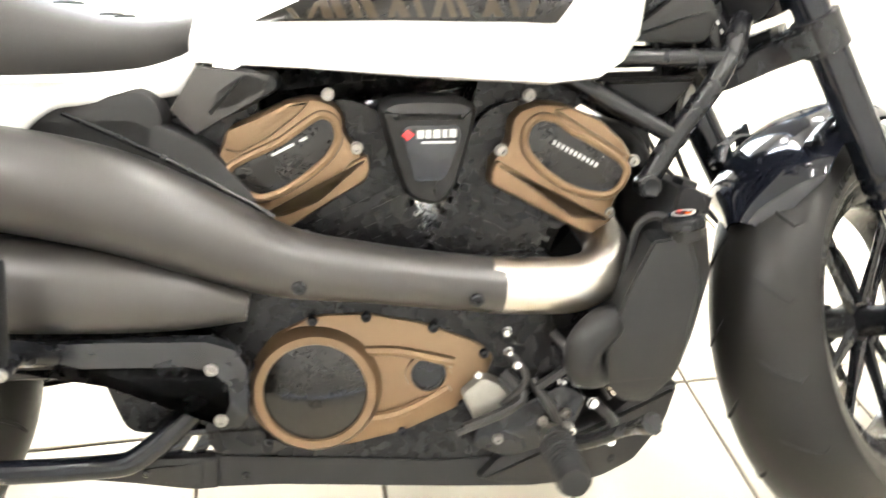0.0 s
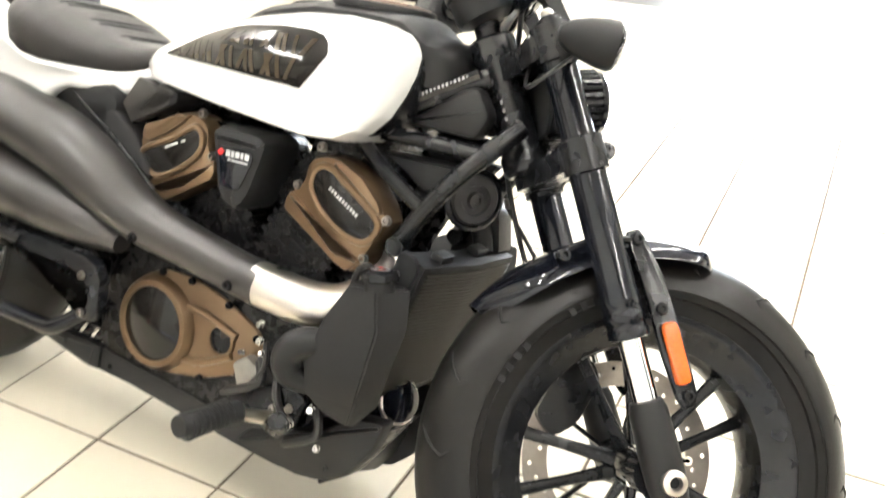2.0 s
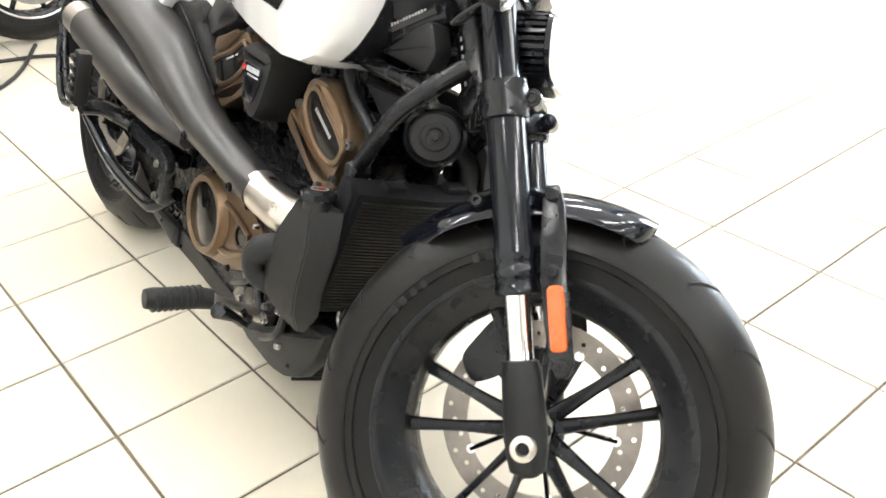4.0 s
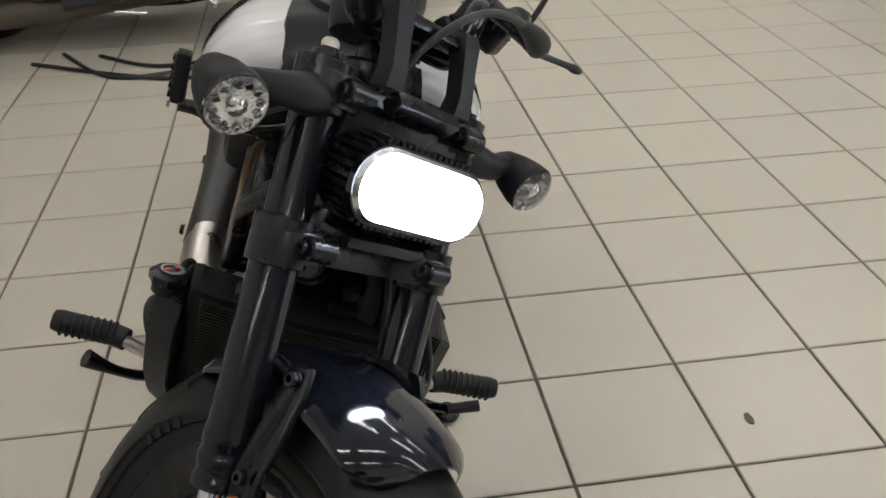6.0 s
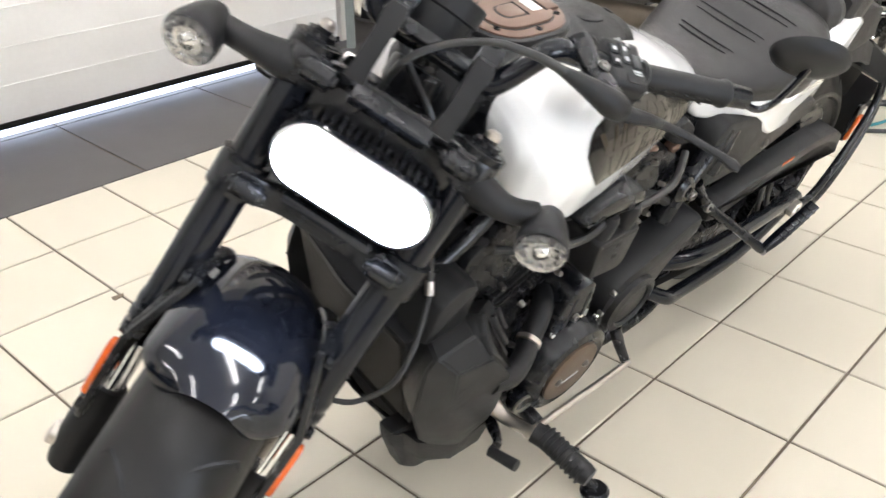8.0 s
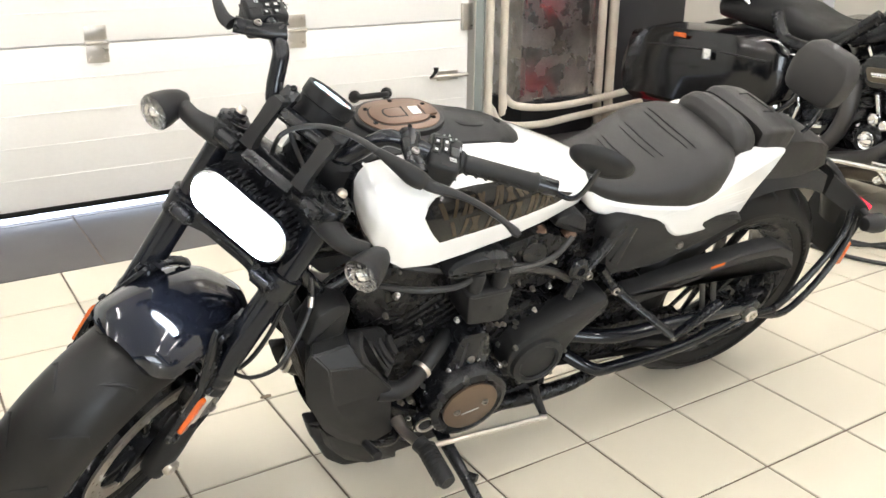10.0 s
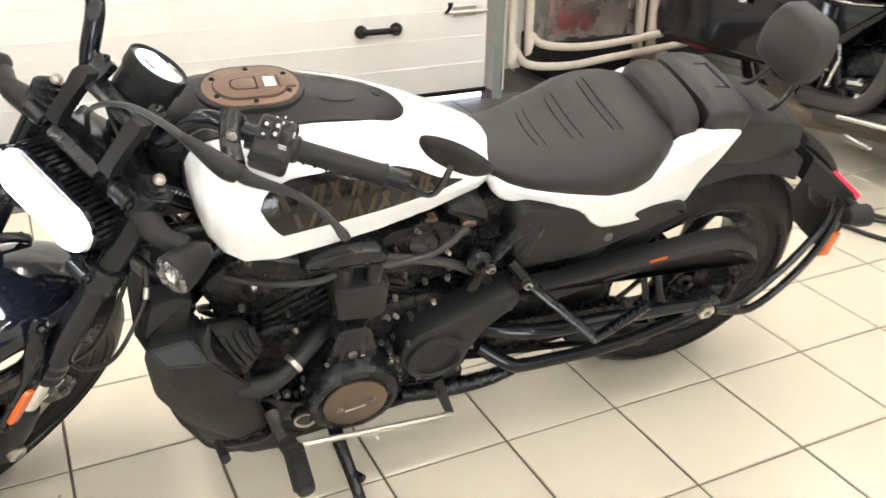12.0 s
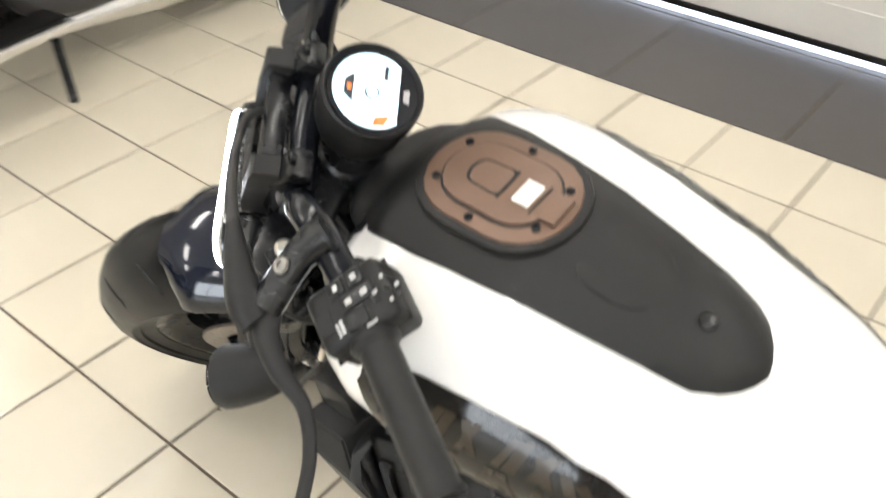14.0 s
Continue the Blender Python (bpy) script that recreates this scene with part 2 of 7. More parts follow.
# ---- the motorcycle: x ahead from the rear axle, y to its left, z up ----
LEAN, HEAD, STEERED = radians(18.68), radians(-4.11), radians(37.7)
BF = Vector((math.cos(HEAD), math.sin(HEAD), 0))
BL = Vector((-math.sin(HEAD) * math.cos(LEAN), math.cos(HEAD) * math.cos(LEAN), -math.sin(LEAN)))
BU = BF.cross(BL)
BO = Vector((-0.4895, -0.39986, 0.29794)) - 0.01 * BL - 0.30 * BU
BIKE = Matrix(((BF.x, BL.x, BU.x, BO.x), (BF.y, BL.y, BU.y, BO.y), (BF.z, BL.z, BU.z, BO.z), (0, 0, 0, 1)))
HEADPT = Vector((1.484, 0, 0.30))
STEER = Matrix.Translation(HEADPT) @ Matrix.Rotation(STEERED, 4, Vector((-0.5, 0, 0.866))) @ Matrix.Translation(-HEADPT)

bike = thing("motorcycle", None, None, "pearl white cruiser motorcycle with bronze engine covers, leaning on its stand", "motorcycle", m=BIKE)


# -- wheels --
def tyre(R, half, seg=72):
    """Tyre section: round crown, shoulder, flat sidewall, bead."""
    c = half * 1.02
    prof = []
    for k in range(-8, 9):
        a = radians(k * 9.5)
        prof.append((R - c + c * math.cos(a), half * math.sin(a) / math.sin(radians(76))))
    bead = R - 0.098
    left = [(R - 0.060, half * 0.99), (R - 0.075, half * 0.95), (R - 0.077, half * 0.90), (bead, half * 0.82), (bead, half * 0.6)]
    right = [(r, -y) for r, y in left][::-1]
    return right + prof + left


def wheel(parent, name, at, R, half, spokes, m, label):
    w = part(name, lathe([(0.030, -0.085), (0.030, -0.05), (0.024, -0.045), (0.024, 0.045), (0.030, 0.05), (0.030, 0.085), (0.012, 0.085), (0.012, -0.085)], at, (0, 1, 0), 24, True), SATIN, parent, label, m)
    part("tyre", lathe(tyre(R, half), at, (0, 1, 0), 80, True), RUBBER, w, "black road tyre")
    rr = R - 0.098
    h = half * 0.80
    part("rim", lathe([(rr + 0.006, h), (rr - 0.006, h), (rr - 0.012, h * 0.95), (rr - 0.022, h * 0.80), (rr - 0.044, h * 0.62), (rr - 0.050, h * 0.3), (rr - 0.050, -h * 0.3), (rr - 0.044, -h * 0.62), (rr - 0.022, -h * 0.80), (rr - 0.012, -h * 0.95), (rr - 0.006, -h), (rr + 0.006, -h), (rr - 0.004, -h * 0.8), (rr - 0.012, 0), (rr - 0.004, h * 0.8)], at, (0, 1, 0), 80, True), SATIN, w, "black cast rim")
    o = Vector(at)
    for i in range(spokes):
        for side in (-1, 1):
            a = 2 * math.pi * i / spokes + 0.17
            a2 = a + side * 0.40
            p0 = o + Vector((math.cos(a + side * 0.35) * 0.030, 0, math.sin(a + side * 0.35) * 0.030))
            p1 = o + Vector((math.cos(a2) * (rr - 0.044), side * 0.018, math.sin(a2) * (rr - 0.044)))
            mid = (p0 + p1) / 2
            part("spoke", tube([p0, mid, p1], [0.0085, 0.0056, 0.0070], 8, 3, flat=1.5), SATIN, w)
    # tread grooves
    bm = bmesh.new()
    for i in range(18):
        for side in (-1, 1):
            pts = []
            for k in range(6):
                f = k / 5
                th = radians(8 + 48 * f) * side
                ph = 2 * math.pi * (i + (0.5 if side > 0 else 0)) / 18 + 0.26 * f * (1 - 0.35 * f) - (0.05 if k > 4 else 0)
                c = half * 1.02
                r = R - c + c * math.cos(th) - 0.0022
                y = half * math.sin(th) / math.sin(radians(76))
                pts.append(o + Vector((math.cos(ph) * r, y, math.sin(ph) * r)))
            tube(pts, [0.0010, 0.0034, 0.0040, 0.0038, 0.0036, 0.0010], 6, 0, bm=bm)
    part("tread", bm, SIPE, w)["kind"] = "stuff"
    bm = lathe([(R - 0.066, half * 0.985), (R - 0.0645, half * 1.002), (R - 0.063, half * 0.99)], at, (0, 1, 0), 72, True)
    lathe([(R - 0.066, -half * 0.985), (R - 0.0645, -half * 1.002), (R - 0.063, -half * 0.99)], at, (0, 1, 0), 72, True, bm=bm)
    part("sidewall_rib", bm, RUBBER, w)
    for i in range(14):
        a = 1.9 + 0.075 * i + (0.25 if i > 5 else 0) + (1.6 if i > 9 else 0)
        c = o + Vector((math.cos(a) * (R - 0.071), 0, math.sin(a) * (R - 0.071)))
        for sy in (-1, 1):
            part("sidewall_mark", box(c + Vector((0, sy * half * 0.965, 0)), (0.009, 0.003, 0.013), (0, 90 - math.degrees(a), 0), 0), MATTE, w)
    return w


def drilled_ring(o, R0, R1, t, holes, r):
    """A flat ring with a row of staggered round holes right through it."""
    bm = bmesh.new()
    at = lambda rad, ang, y: bm.verts.new(o + Vector((math.cos(ang) * rad, y, math.sin(ang) * rad)))
    step = 2 * math.pi / holes
    for i in range(holes):
        a, mid = step * i, R0 + (R1 - R0) * (0.30, 0.70, 0.50)[i % 3]
        rim = [(R1, a + step), (R1, a + step / 2), (R1, a), (mid, a), (R0, a), (R0, a + step / 2), (R0, a + step), (mid, a + step)]
        hole = []
        for k in range(8):
            b = math.pi / 4 * (1 + k)
            hole.append((mid + r * math.sin(b), a + step / 2 + r * math.cos(b) / mid))
        tops = []
        for y in (-t, t):
            A, B = [at(p, q, y) for p, q in rim], [at(p, q, y) for p, q in hole]
            for k in range(8):
                bm.faces.new((A[k], A[(k + 1) % 8], B[(k + 1) % 8], B[k]))
            tops.append((A, B))
        (A0, B0), (A1, B1) = tops
        for k in range(8):
            bm.faces.new((B0[k], B0[(k + 1) % 8], B1[(k + 1) % 8], B1[k]))
        for k in (0, 1, 4, 5):
            bm.faces.new((A0[k], A0[k + 1], A1[k + 1], A1[k]))
    bmesh.ops.remove_doubles(bm, verts=bm.verts, dist=1e-5)
    bmesh.ops.recalc_face_normals(bm, faces=bm.faces)
    return bm


def disc(parent, at, y, R0, R1, label):
    o = Vector(at) + Vector((0, y, 0))
    d = part("brake_disc", drilled_ring(o, R0, R1, 0.0025, 36, 0.0038), DISC, parent, label)
    for i in range(5):
        a = 2 * math.pi * i / 5 + 0.2
        v = Vector((math.cos(a), 0, math.sin(a)))
        part("carrier", tube([o + v * 0.035, o + v * (R0 + 0.004)], 0.008, 8, flat=0.5), SATIN, d)
        part("rivet", lathe([(0.0075, -0.005), (0.0075, 0.005), (0.004, 0.0065), (0, 0.0065)], o + v * (R0 + 0.002), (0, 1, 0), 10), CHROME, d)
    return d


FA = Vector((1.520, 0, 0.292))
fw = wheel(bike, "front_wheel", FA, 0.322, 0.081, 5, STEER, "black cast front wheel turned to full left lock")
disc(fw, FA, 0.070, 0.112, 0.150, "drilled steel front brake disc")
RA = Vector((0, 0, 0.300))
rw = wheel(bike, "rear_wheel", RA, 0.319, 0.092, 5, None, "black cast rear wheel with wide tyre")
disc(rw, RA, -0.080, 0.092, 0.130, "drilled steel rear brake disc")
part("belt_pulley", lathe([(0.108, -0.012), (0.118, -0.012), (0.118, 0.012), (0.108, 0.012), (0.100, 0.004), (0.100, -0.004)], RA + Vector((0, 0.112, 0)), (0, 1, 0), 64, True), DARK, rw, "toothed final drive pulley")
for k in range(5):
    v = Vector((math.cos(1.2566 * k + 0.5), 0, math.sin(1.2566 * k + 0.5)))
    part("pulley_spoke", tube([RA + Vector((0, 0.108, 0)) + v * 0.030, RA + Vector((0, 0.112, 0)) + v * 0.104], [0.020, 0.011], 8, 0, flat=0.4), DARK, rw)


# -- fork legs --
LD = Vector((-0.468, 0, 0.884))
LN = Vector((0.884, 0, 0.468))


def leg_at(s, y, dx=0.0):
    return Vector((1.521, y, 0.300)) + LD * s + LN * dx


for sy in (-1, 1):
    y = 0.112 * sy
    leg = part("fork_leg", lathe([(0.0245, 0.185), (0.0285, 0.187), (0.0285, 0.197), (0.0270, 0.199), (0.0270, 0.207), (0.0285, 0.209), (0.0285, 0.220), (0.0270, 0.222), (0.0270, 0.229), (0.0280, 0.231), (0.0280, 0.242), (0.0258, 0.252), (0.0258, 0.44), (0.0238, 0.445), (0.0238, 0.622), (0.018, 0.622)], leg_at(0, y), LD, 32), FORK, bike, "black inverted fork leg", STEER)
    part("slider", lathe([(0.0175, 0.07), (0.0175, 0.19)], leg_at(0, y), LD, 28), CHROME, leg, "polished chrome fork slider")
    part("fork_bottom", lathe([(0.012, -0.050), (0.024, -0.042), (0.028, -0.016), (0.0285, 0.03), (0.0265, 0.086), (0.0225, 0.099), (0.0180, 0.101)], leg_at(0, y), LD, 28), MATTE, leg, "cast black axle carrier")
    part("axle_nut", lathe([(0.017, -0.004), (0.017, 0.010), (0.013, 0.013), (0.009, 0.013), (0.008, 0.002), (0, 0.002)], leg_at(-0.009, y + 0.024 * sy), (0, sy, 0), 18), STEEL, leg, "bright front axle nut")
    part("fork_cap", lathe([(0.026, 0.622), (0.026, 0.630), (0.018, 0.631), (0.018, 0.637), (0.010, 0.638), (0.010, 0.642), (0, 0.642)], leg_at(0, y), LD, 20), SATIN, leg, "black fork cap with adjuster")
    part("adjuster", lathe([(0.0095, 0.641), (0.0095, 0.648), (0.006, 0.652), (0, 0.652)], leg_at(0, y), LD, 14), STEEL, leg, "bright preload adjuster")
    # amber reflector on its bracket, ahead of the leg
    mid = [(1.414, 0.614), (1.428, 0.590), (1.446, 0.556), (1.466, 0.512), (1.494, 0.462), (1.526, 0.406), (1.533, 0.392)]
    wid = [0.010, 0.015, 0.017, 0.017, 0.018, 0.015, 0.008]
    plate = [(x + w * 0.87, z + w * 0.49) for (x, z), w in zip(mid, wid)] + [(x - w * 0.87, z - w * 0.49) for (x, z), w in zip(mid[::-1], wid[::-1])]
    out = lambda x, w, z, sy=sy: Vector((x, sy * (interp(z, [0.40, 0.515, 0.565, 0.615], [0.124, 0.124, 0.106, 0.086]) + w), z))
    br = part("reflector_bracket", slab(plate, -0.006, 0.003, 0.003, 0.004, out), SATIN, bike, "black stamped fender and reflector bracket", STEER)
    part("amber_reflector", slab([(1.466, 0.492), (1.486, 0.502), (1.526, 0.426), (1.506, 0.415)], 0.0035, 0.012, 0.004, 0.009, out), AMBER, br, "amber plastic side reflector")
    bolt(br, out(1.464, 0.003, 0.512), (0, sy, 0), 0.010, 0.007, SATIN)
    bolt(br, out(1.526, 0.003, 0.407), (0, sy, 0), 0.010, 0.007, SATIN)
    bolt(br, out(1.420, 0.003, 0.602), (0, sy, 0), 0.011, 0.009, SATIN)


# -- yokes, stem --
def yoke(name, s, h, dx_bolt, label, rad):
    c = leg_at(s, 0, -0.010)
    t, u = LD, LN
    outline = [(-0.142, -0.010), (-0.134, 0.026), (-0.112, 0.034), (-0.080, 0.028), (-0.05, 0.006), (0.05, 0.006), (0.080, 0.028), (0.112, 0.034), (0.134, 0.026), (0.142, -0.010), (0.112, -0.036), (0.06, -0.045), (0, -0.075), (-0.06, -0.045), (-0.112, -0.036)]
    yk = part(name, slab([(a, b) for a, b in outline], -h / 2, h / 2, 0.006, 0.012, lambda a, w, b: c + Vector((0, a, 0)) + u * (b + 0.010) + t * w), SATIN, bike, label, STEER)
    for sy in (-1, 1):
        part("clamp_ring", lathe([(rad, -h * 0.75), (rad + 0.0055, -h * 0.70), (rad + 0.006, h * 0.70), (rad, h * 0.75)], leg_at(s, 0.112 * sy), LD, 30), SATIN, yk)
        o = leg_at(s, 0.092 * sy, 0.036)
        part("pinch_boss", lathe([(0.011, -0.018), (0.013, -0.016), (0.013, 0.016), (0.011, 0.018)], o, (0, 1, 0), 16), SATIN, yk)
        bolt(yk, o + Vector((0, -0.018 * 1, 0)), (0, -1, 0), 0.009, 0.006, SATIN)
        bolt(yk, o + Vector((0, 0.018 * 1, 0)), (0, 1, 0), 0.009, 0.006, SATIN)
    return yk


yoke("lower_yoke", 0.442, 0.034, 0, "black forged lower fork yoke", 0.0258)
yoke("upper_yoke", 0.602, 0.036, 0, "black forged upper fork yoke", 0.0240)
part("steering_stem", tube([HEADPT + Vector((-0.5, 0, 0.866)) * 0.42, HEADPT + Vector((-0.5, 0, 0.866)) * 0.69], 0.020, 20), SATIN, bike, "", STEER)

# -- handlebar, risers, grips --
GA, GB = Vector((1.076, 0.224, 0.957)), Vector((1.005, 0.346, 0.968))
bends = [(1.192, 0.0, 0.906), (1.190, 0.068, 0.904), (1.180, 0.088, 0.922), (1.162, 0.103, 0.950), (1.145, 0.118, 0.966), (1.118, 0.154, 0.962), tuple(GA), tuple(GB)]
bar = part("handlebar", tube([(x, -y, z) for x, y, z in bends[:0:-1]] + bends, 0.0145, 16, 5), FORK, bike, "gloss black one-piece handlebar", STEER)
for sy in (-1, 1):
    y = 0.056 * sy
    rs = part("riser", loft([[Vector((x, y - w, z)) + d * f for d, f in ((LN, -t), (LN, t))] + [Vector((x, y + w, z)) + d * f for d, f in ((LN, t), (LN, -t))] for x, z, w, t in ((1.262, 0.864, 0.013, 0.013), (1.254, 0.884, 0.011, 0.011), (1.232, 0.912, 0.011, 0.011), (1.212, 0.934, 0.013, 0.014), (1.206, 0.941, 0.010, 0.012))]), MATTE, bike, "black forged handlebar riser", STEER, 30)
    part("riser_cap", box((1.190, y, 0.925), (0.050, 0.030, 0.022), (0, 34, 0), 0.006), SATIN, rs)
    for dx in (-0.016, 0.016):
        bolt(rs, (1.191 + dx, y, 0.9345 - dx * 0.67), (0.56, 0, 0.83), 0.0065, 0.006, SATIN)
part("riser_bridge", box((1.274, 0, 0.856), (0.020, 0.100, 0.026), (0, 28, 0), 0.004), SATIN, bike, "", STEER)
part("top_bridge", box((1.214, 0, 0.926), (0.016, 0.090, 0.022), (0, 40, 0), 0.004), SATIN, bike, "", STEER)

for sy in (-1, 1):
    a, b = Vector((GA.x, GA.y * sy, GA.z)), Vector((GB.x, GB.y * sy, GB.z))
    g = part("grip", tube([a, a + (b - a) * 0.04, a + (b - a) * 0.08, b - (b - a) * 0.06, b - (b - a) * 0.03, b], [0.021, 0.021, 0.0165, 0.0165, 0.019, 0.0185], 20), MATTE, bike, "black ribbed rubber grip", STEER)
    d = (b - a).normalized()
    for i in range(12):
        for j in range(6):
            ang = j * math.pi / 3 + (0.5 if i % 2 else 0)
            s, u2 = axes_of(d)[1:]
            part("grip_rib", box(a + (b - a) * (0.14 + 0.062 * i) + (s * math.cos(ang) + u2 * math.sin(ang)) * 0.0165, (0.006, 0.006, 0.002), (0, 0, 0), 0), MATTE, g) if (i % 2 == 0 and j < 3) else None
    part("grip_end", tube([b, b + d * 0.022], 0.0155, 18), SATIN, g)
    # switch block
    c = a - d * 0.028
    rz = math.degrees(math.atan2(d.y, d.x))
    cb = c + Vector((0, 0, -0.006))
    sw = part("switch_block", box(cb, (0.058, 0.072, 0.052), (6 * sy, 0, rz), 0.010, None, 3), MATTE, bike, "black handlebar switch block with white symbols", STEER)
    R3 = pose(0, 0, 0, 6 * sy, 0, rz).to_3x3()
    put = lambda x, y, z, size, bev: box(cb + R3 @ Vector((x, y * sy, z)), size, (6 * sy, 0, rz), bev)
    part("switch_seam", put(0.0, 0.0, 0.004, (0.0586, 0.0726, 0.0014), 0), SEAM, sw)
    for x, y, w, h in ((-0.018, 0.014, 0.013, 0.014), (-0.018, -0.004, 0.013, 0.014), (-0.002, 0.010, 0.012, 0.030), (0.014, 0.002, 0.016, 0.020)):
        part("button_well", put(x, y, 0.0262, (w + 0.003, h + 0.003, 0.0012), 0), SEAM, sw)
        part("switch_button", put(x, y, 0.0265, (w, h, 0.0045), 0.0015), SATIN, sw)
    part("button_well", put(0.004, -0.024, 0.0262, (0.018, 0.013, 0.0012), 0), SEAM, sw)
    for x, y, w, h in ((-0.018, 0.014, 0.005, 0.005), (-0.018, -0.004, 0.005, 0.004), (-0.002, 0.017, 0.005, 0.006), (-0.002, 0.002, 0.005, 0.006), (0.024, 0.012, 0.003, 0.010), (0.013, -0.012, 0.012, 0.003), (0.014, -0.016, 0.012, 0.002)):
        part("switch_symbol", put(x, y, 0.0291 if abs(y) < 0.011 or x < 0.01 else 0.0265, (w, h, 0.0006), 0), PRINT, sw)
    part("joystick_cap", lathe([(0.0125, -0.006), (0.0125, 0.001), (0.010, 0.002), (0.008, 0.0005), (0.005, 0.0005), (0.004, 0.003), (0, 0.004)], cb + R3 @ Vector((0.004, 0.031 * sy, 0.021)), R3 @ Vector((0, 0.55 * sy, 0.83)), 20), SATIN, sw)
    for x, y in ((-0.007, 0.033), (0.015, 0.033), (0.004, 0.041), (0.004, 0.025)):
        part("switch_symbol", put(x, y, 0.0245 - 0.6 * (y - 0.032), (0.003, 0.004, 0.0012), 0), PRINT, sw)
    part("bar_clamp", tube([c - d * 0.040, c - d * 0.026], 0.0195, 14), SATIN, sw)
    # lever perch and lever
    q = Vector((1.128, 0.150 * sy, 0.976))
    pc = part("lever_perch", tube([q + Vector((-0.012, -0.012 * sy, 0.0)), q + Vector((0.014, 0.008 * sy, -0.002)), q + Vector((0.042, 0.050 * sy, -0.006))], [0.019, 0.015, 0.016], 12, 3, flat=0.8), SATIN, bike, "black lever clamp", STEER)
    bolt(pc, q + Vector((0.022, 0.020 * sy, 0.010)), (0, 0, 1), 0.008, 0.004, BOLT)
    part("lever", tube([(1.170, 0.204 * sy, 0.966), (1.168, 0.224 * sy, 0.964), (1.152, 0.252 * sy, 0.964), (1.131, 0.278 * sy, 0.957), (1.121, 0.314 * sy, 0.957), (1.122, 0.354 * sy, 0.961), (1.126, 0.374 * sy, 0.963), (1.128, 0.384 * sy, 0.964)], [0.014, 0.0120, 0.0090, 0.0070, 0.0062, 0.0062, 0.0088, 0.006], 10, 5, flat=0.75), MATTE, bike, "matte black control lever", STEER)
    # mirror at the bar end
    e = b + d * 0.030
    mc = Vector((0.958, 0.410 * sy, 1.050))
    ml, mn = Vector((-0.353, 0.931 * sy, 0.092)).normalized(), Vector((-0.87, -0.36 * sy, 0.30))
    mn = (mn - ml * mn.dot(ml)).normalized()
    mw = mn.cross(ml)
    ms = part("mirror_stem", tube([e - d * 0.010, e + d * 0.010 + Vector((0.004, 0, -0.006)), e + d * 0.040 + Vector((0.006, 0, -0.010)), e + d * 0.052 + Vector((0.006, 0, 0.012)), mc - mn * 0.014 + mw * 0.012, mc - mn * 0.006], 0.0050, 8, 5), GLOSS, bike, "black bar-end mirror stem", STEER)
    part("stem_clamp", tube([e - d * 0.012, e + d * 0.006], 0.0150, 10), SATIN, ms)
    MM = Matrix(((ml.x * 1.5, mw.x, mn.x, mc.x), (ml.y * 1.5, mw.y, mn.y, mc.y), (ml.z * 1.5, mw.z, mn.z, mc.z), (0, 0, 0, 1)))
    mh = part("mirror", lathe([(0, -0.013), (0.018, -0.012), (0.030, -0.008), (0.0375, 0.000), (0.0385, 0.006), (0.0365, 0.007), (0.0355, 0.004), (0, 0.004)], (0, 0, 0), (0, 0, 1), 32), MATTE, bike, "oval black bar-end mirror", STEER @ MM)
    part("mirror_glass", lathe([(0, 0.0045), (0.0350, 0.0045), (0.0350, 0.0052), (0, 0.0052)], (0, 0, 0), (0, 0, 1), 32), MIRROR, mh, "mirror glass")

# -- gauge --
GN = Vector((-0.60, 0, 0.80))
GC = Vector((1.115, -0.016, 0.926))
gauge = part("gauge", lathe([(0.028, -0.064), (0.043, -0.060), (0.0455, -0.050), (0.0455, -0.020), (0.0485, -0.018), (0.0485, 0.004), (0.0465, 0.006), (0.0430, 0.001), (0.0, 0.001)], GC, GN, 40), MATTE, bike, "round black instrument pod with lit screen", STEER)
part("gauge_screen", lathe([(0, 0.0015), (0.0428, 0.0015), (0.0428, 0.0025), (0, 0.0025)], GC, GN, 40), GLOSS, gauge, "glossy round screen glass")


def on_gauge(poly, h, name, material):
    s = Vector((0, 1, 0))
    u = -GN.cross(s)
    part(name, slab(poly, 0.0026, h, 0, 0, lambda a, w, b: GC + s * (a * 0.93) + u * (b * 0.93) + GN * w), material, gauge)


def arc_poly(r, a0, a1, n=20):
    return [(r * math.cos(radians(a0 + (a1 - a0) * i / n)), r * math.sin(radians(a0 + (a1 - a0) * i / n))) for i in range(n + 1)]


on_gauge(arc_poly(0.041, -40, 220), 0.0030, "lit_display", SCREEN)
on_gauge([(x + 0.002, z + 0.001) for x, z in arc_poly(0.0075, 0, 340)], 0.0033, "gauge_ring", SCREENDARK)
on_gauge([(x + 0.002, z + 0.001) for x, z in arc_poly(0.0058, 0, 340)], 0.0035, "gauge_ring_centre", SCREEN)
on_gauge([(0.024, -0.020), (0.036, -0.014), (0.038, -0.002), (0.028, -0.004)], 0.0034, "warning_field", ORANGE)
on_gauge([(-0.016, 0.020), (0.016, 0.020), (0.008, 0.029), (-0.008, 0.029)], 0.0034, "menu_field", SCREENDARK)
on_gauge([(-0.003, 0.022), (0.004, 0.022), (0.004, 0.026), (-0.003, 0.026)], 0.0036, "warning_dot", ORANGE)
on_gauge([(-0.008, -0.037), (0.008, -0.037), (0.006, -0.031), (-0.006, -0.031)], 0.0034, "maker_mark", PRINT)
on_gauge([(-0.030, -0.014), (-0.014, -0.014), (-0.014, -0.010), (-0.030, -0.010)], 0.0034, "bar_field", SCREENDARK)

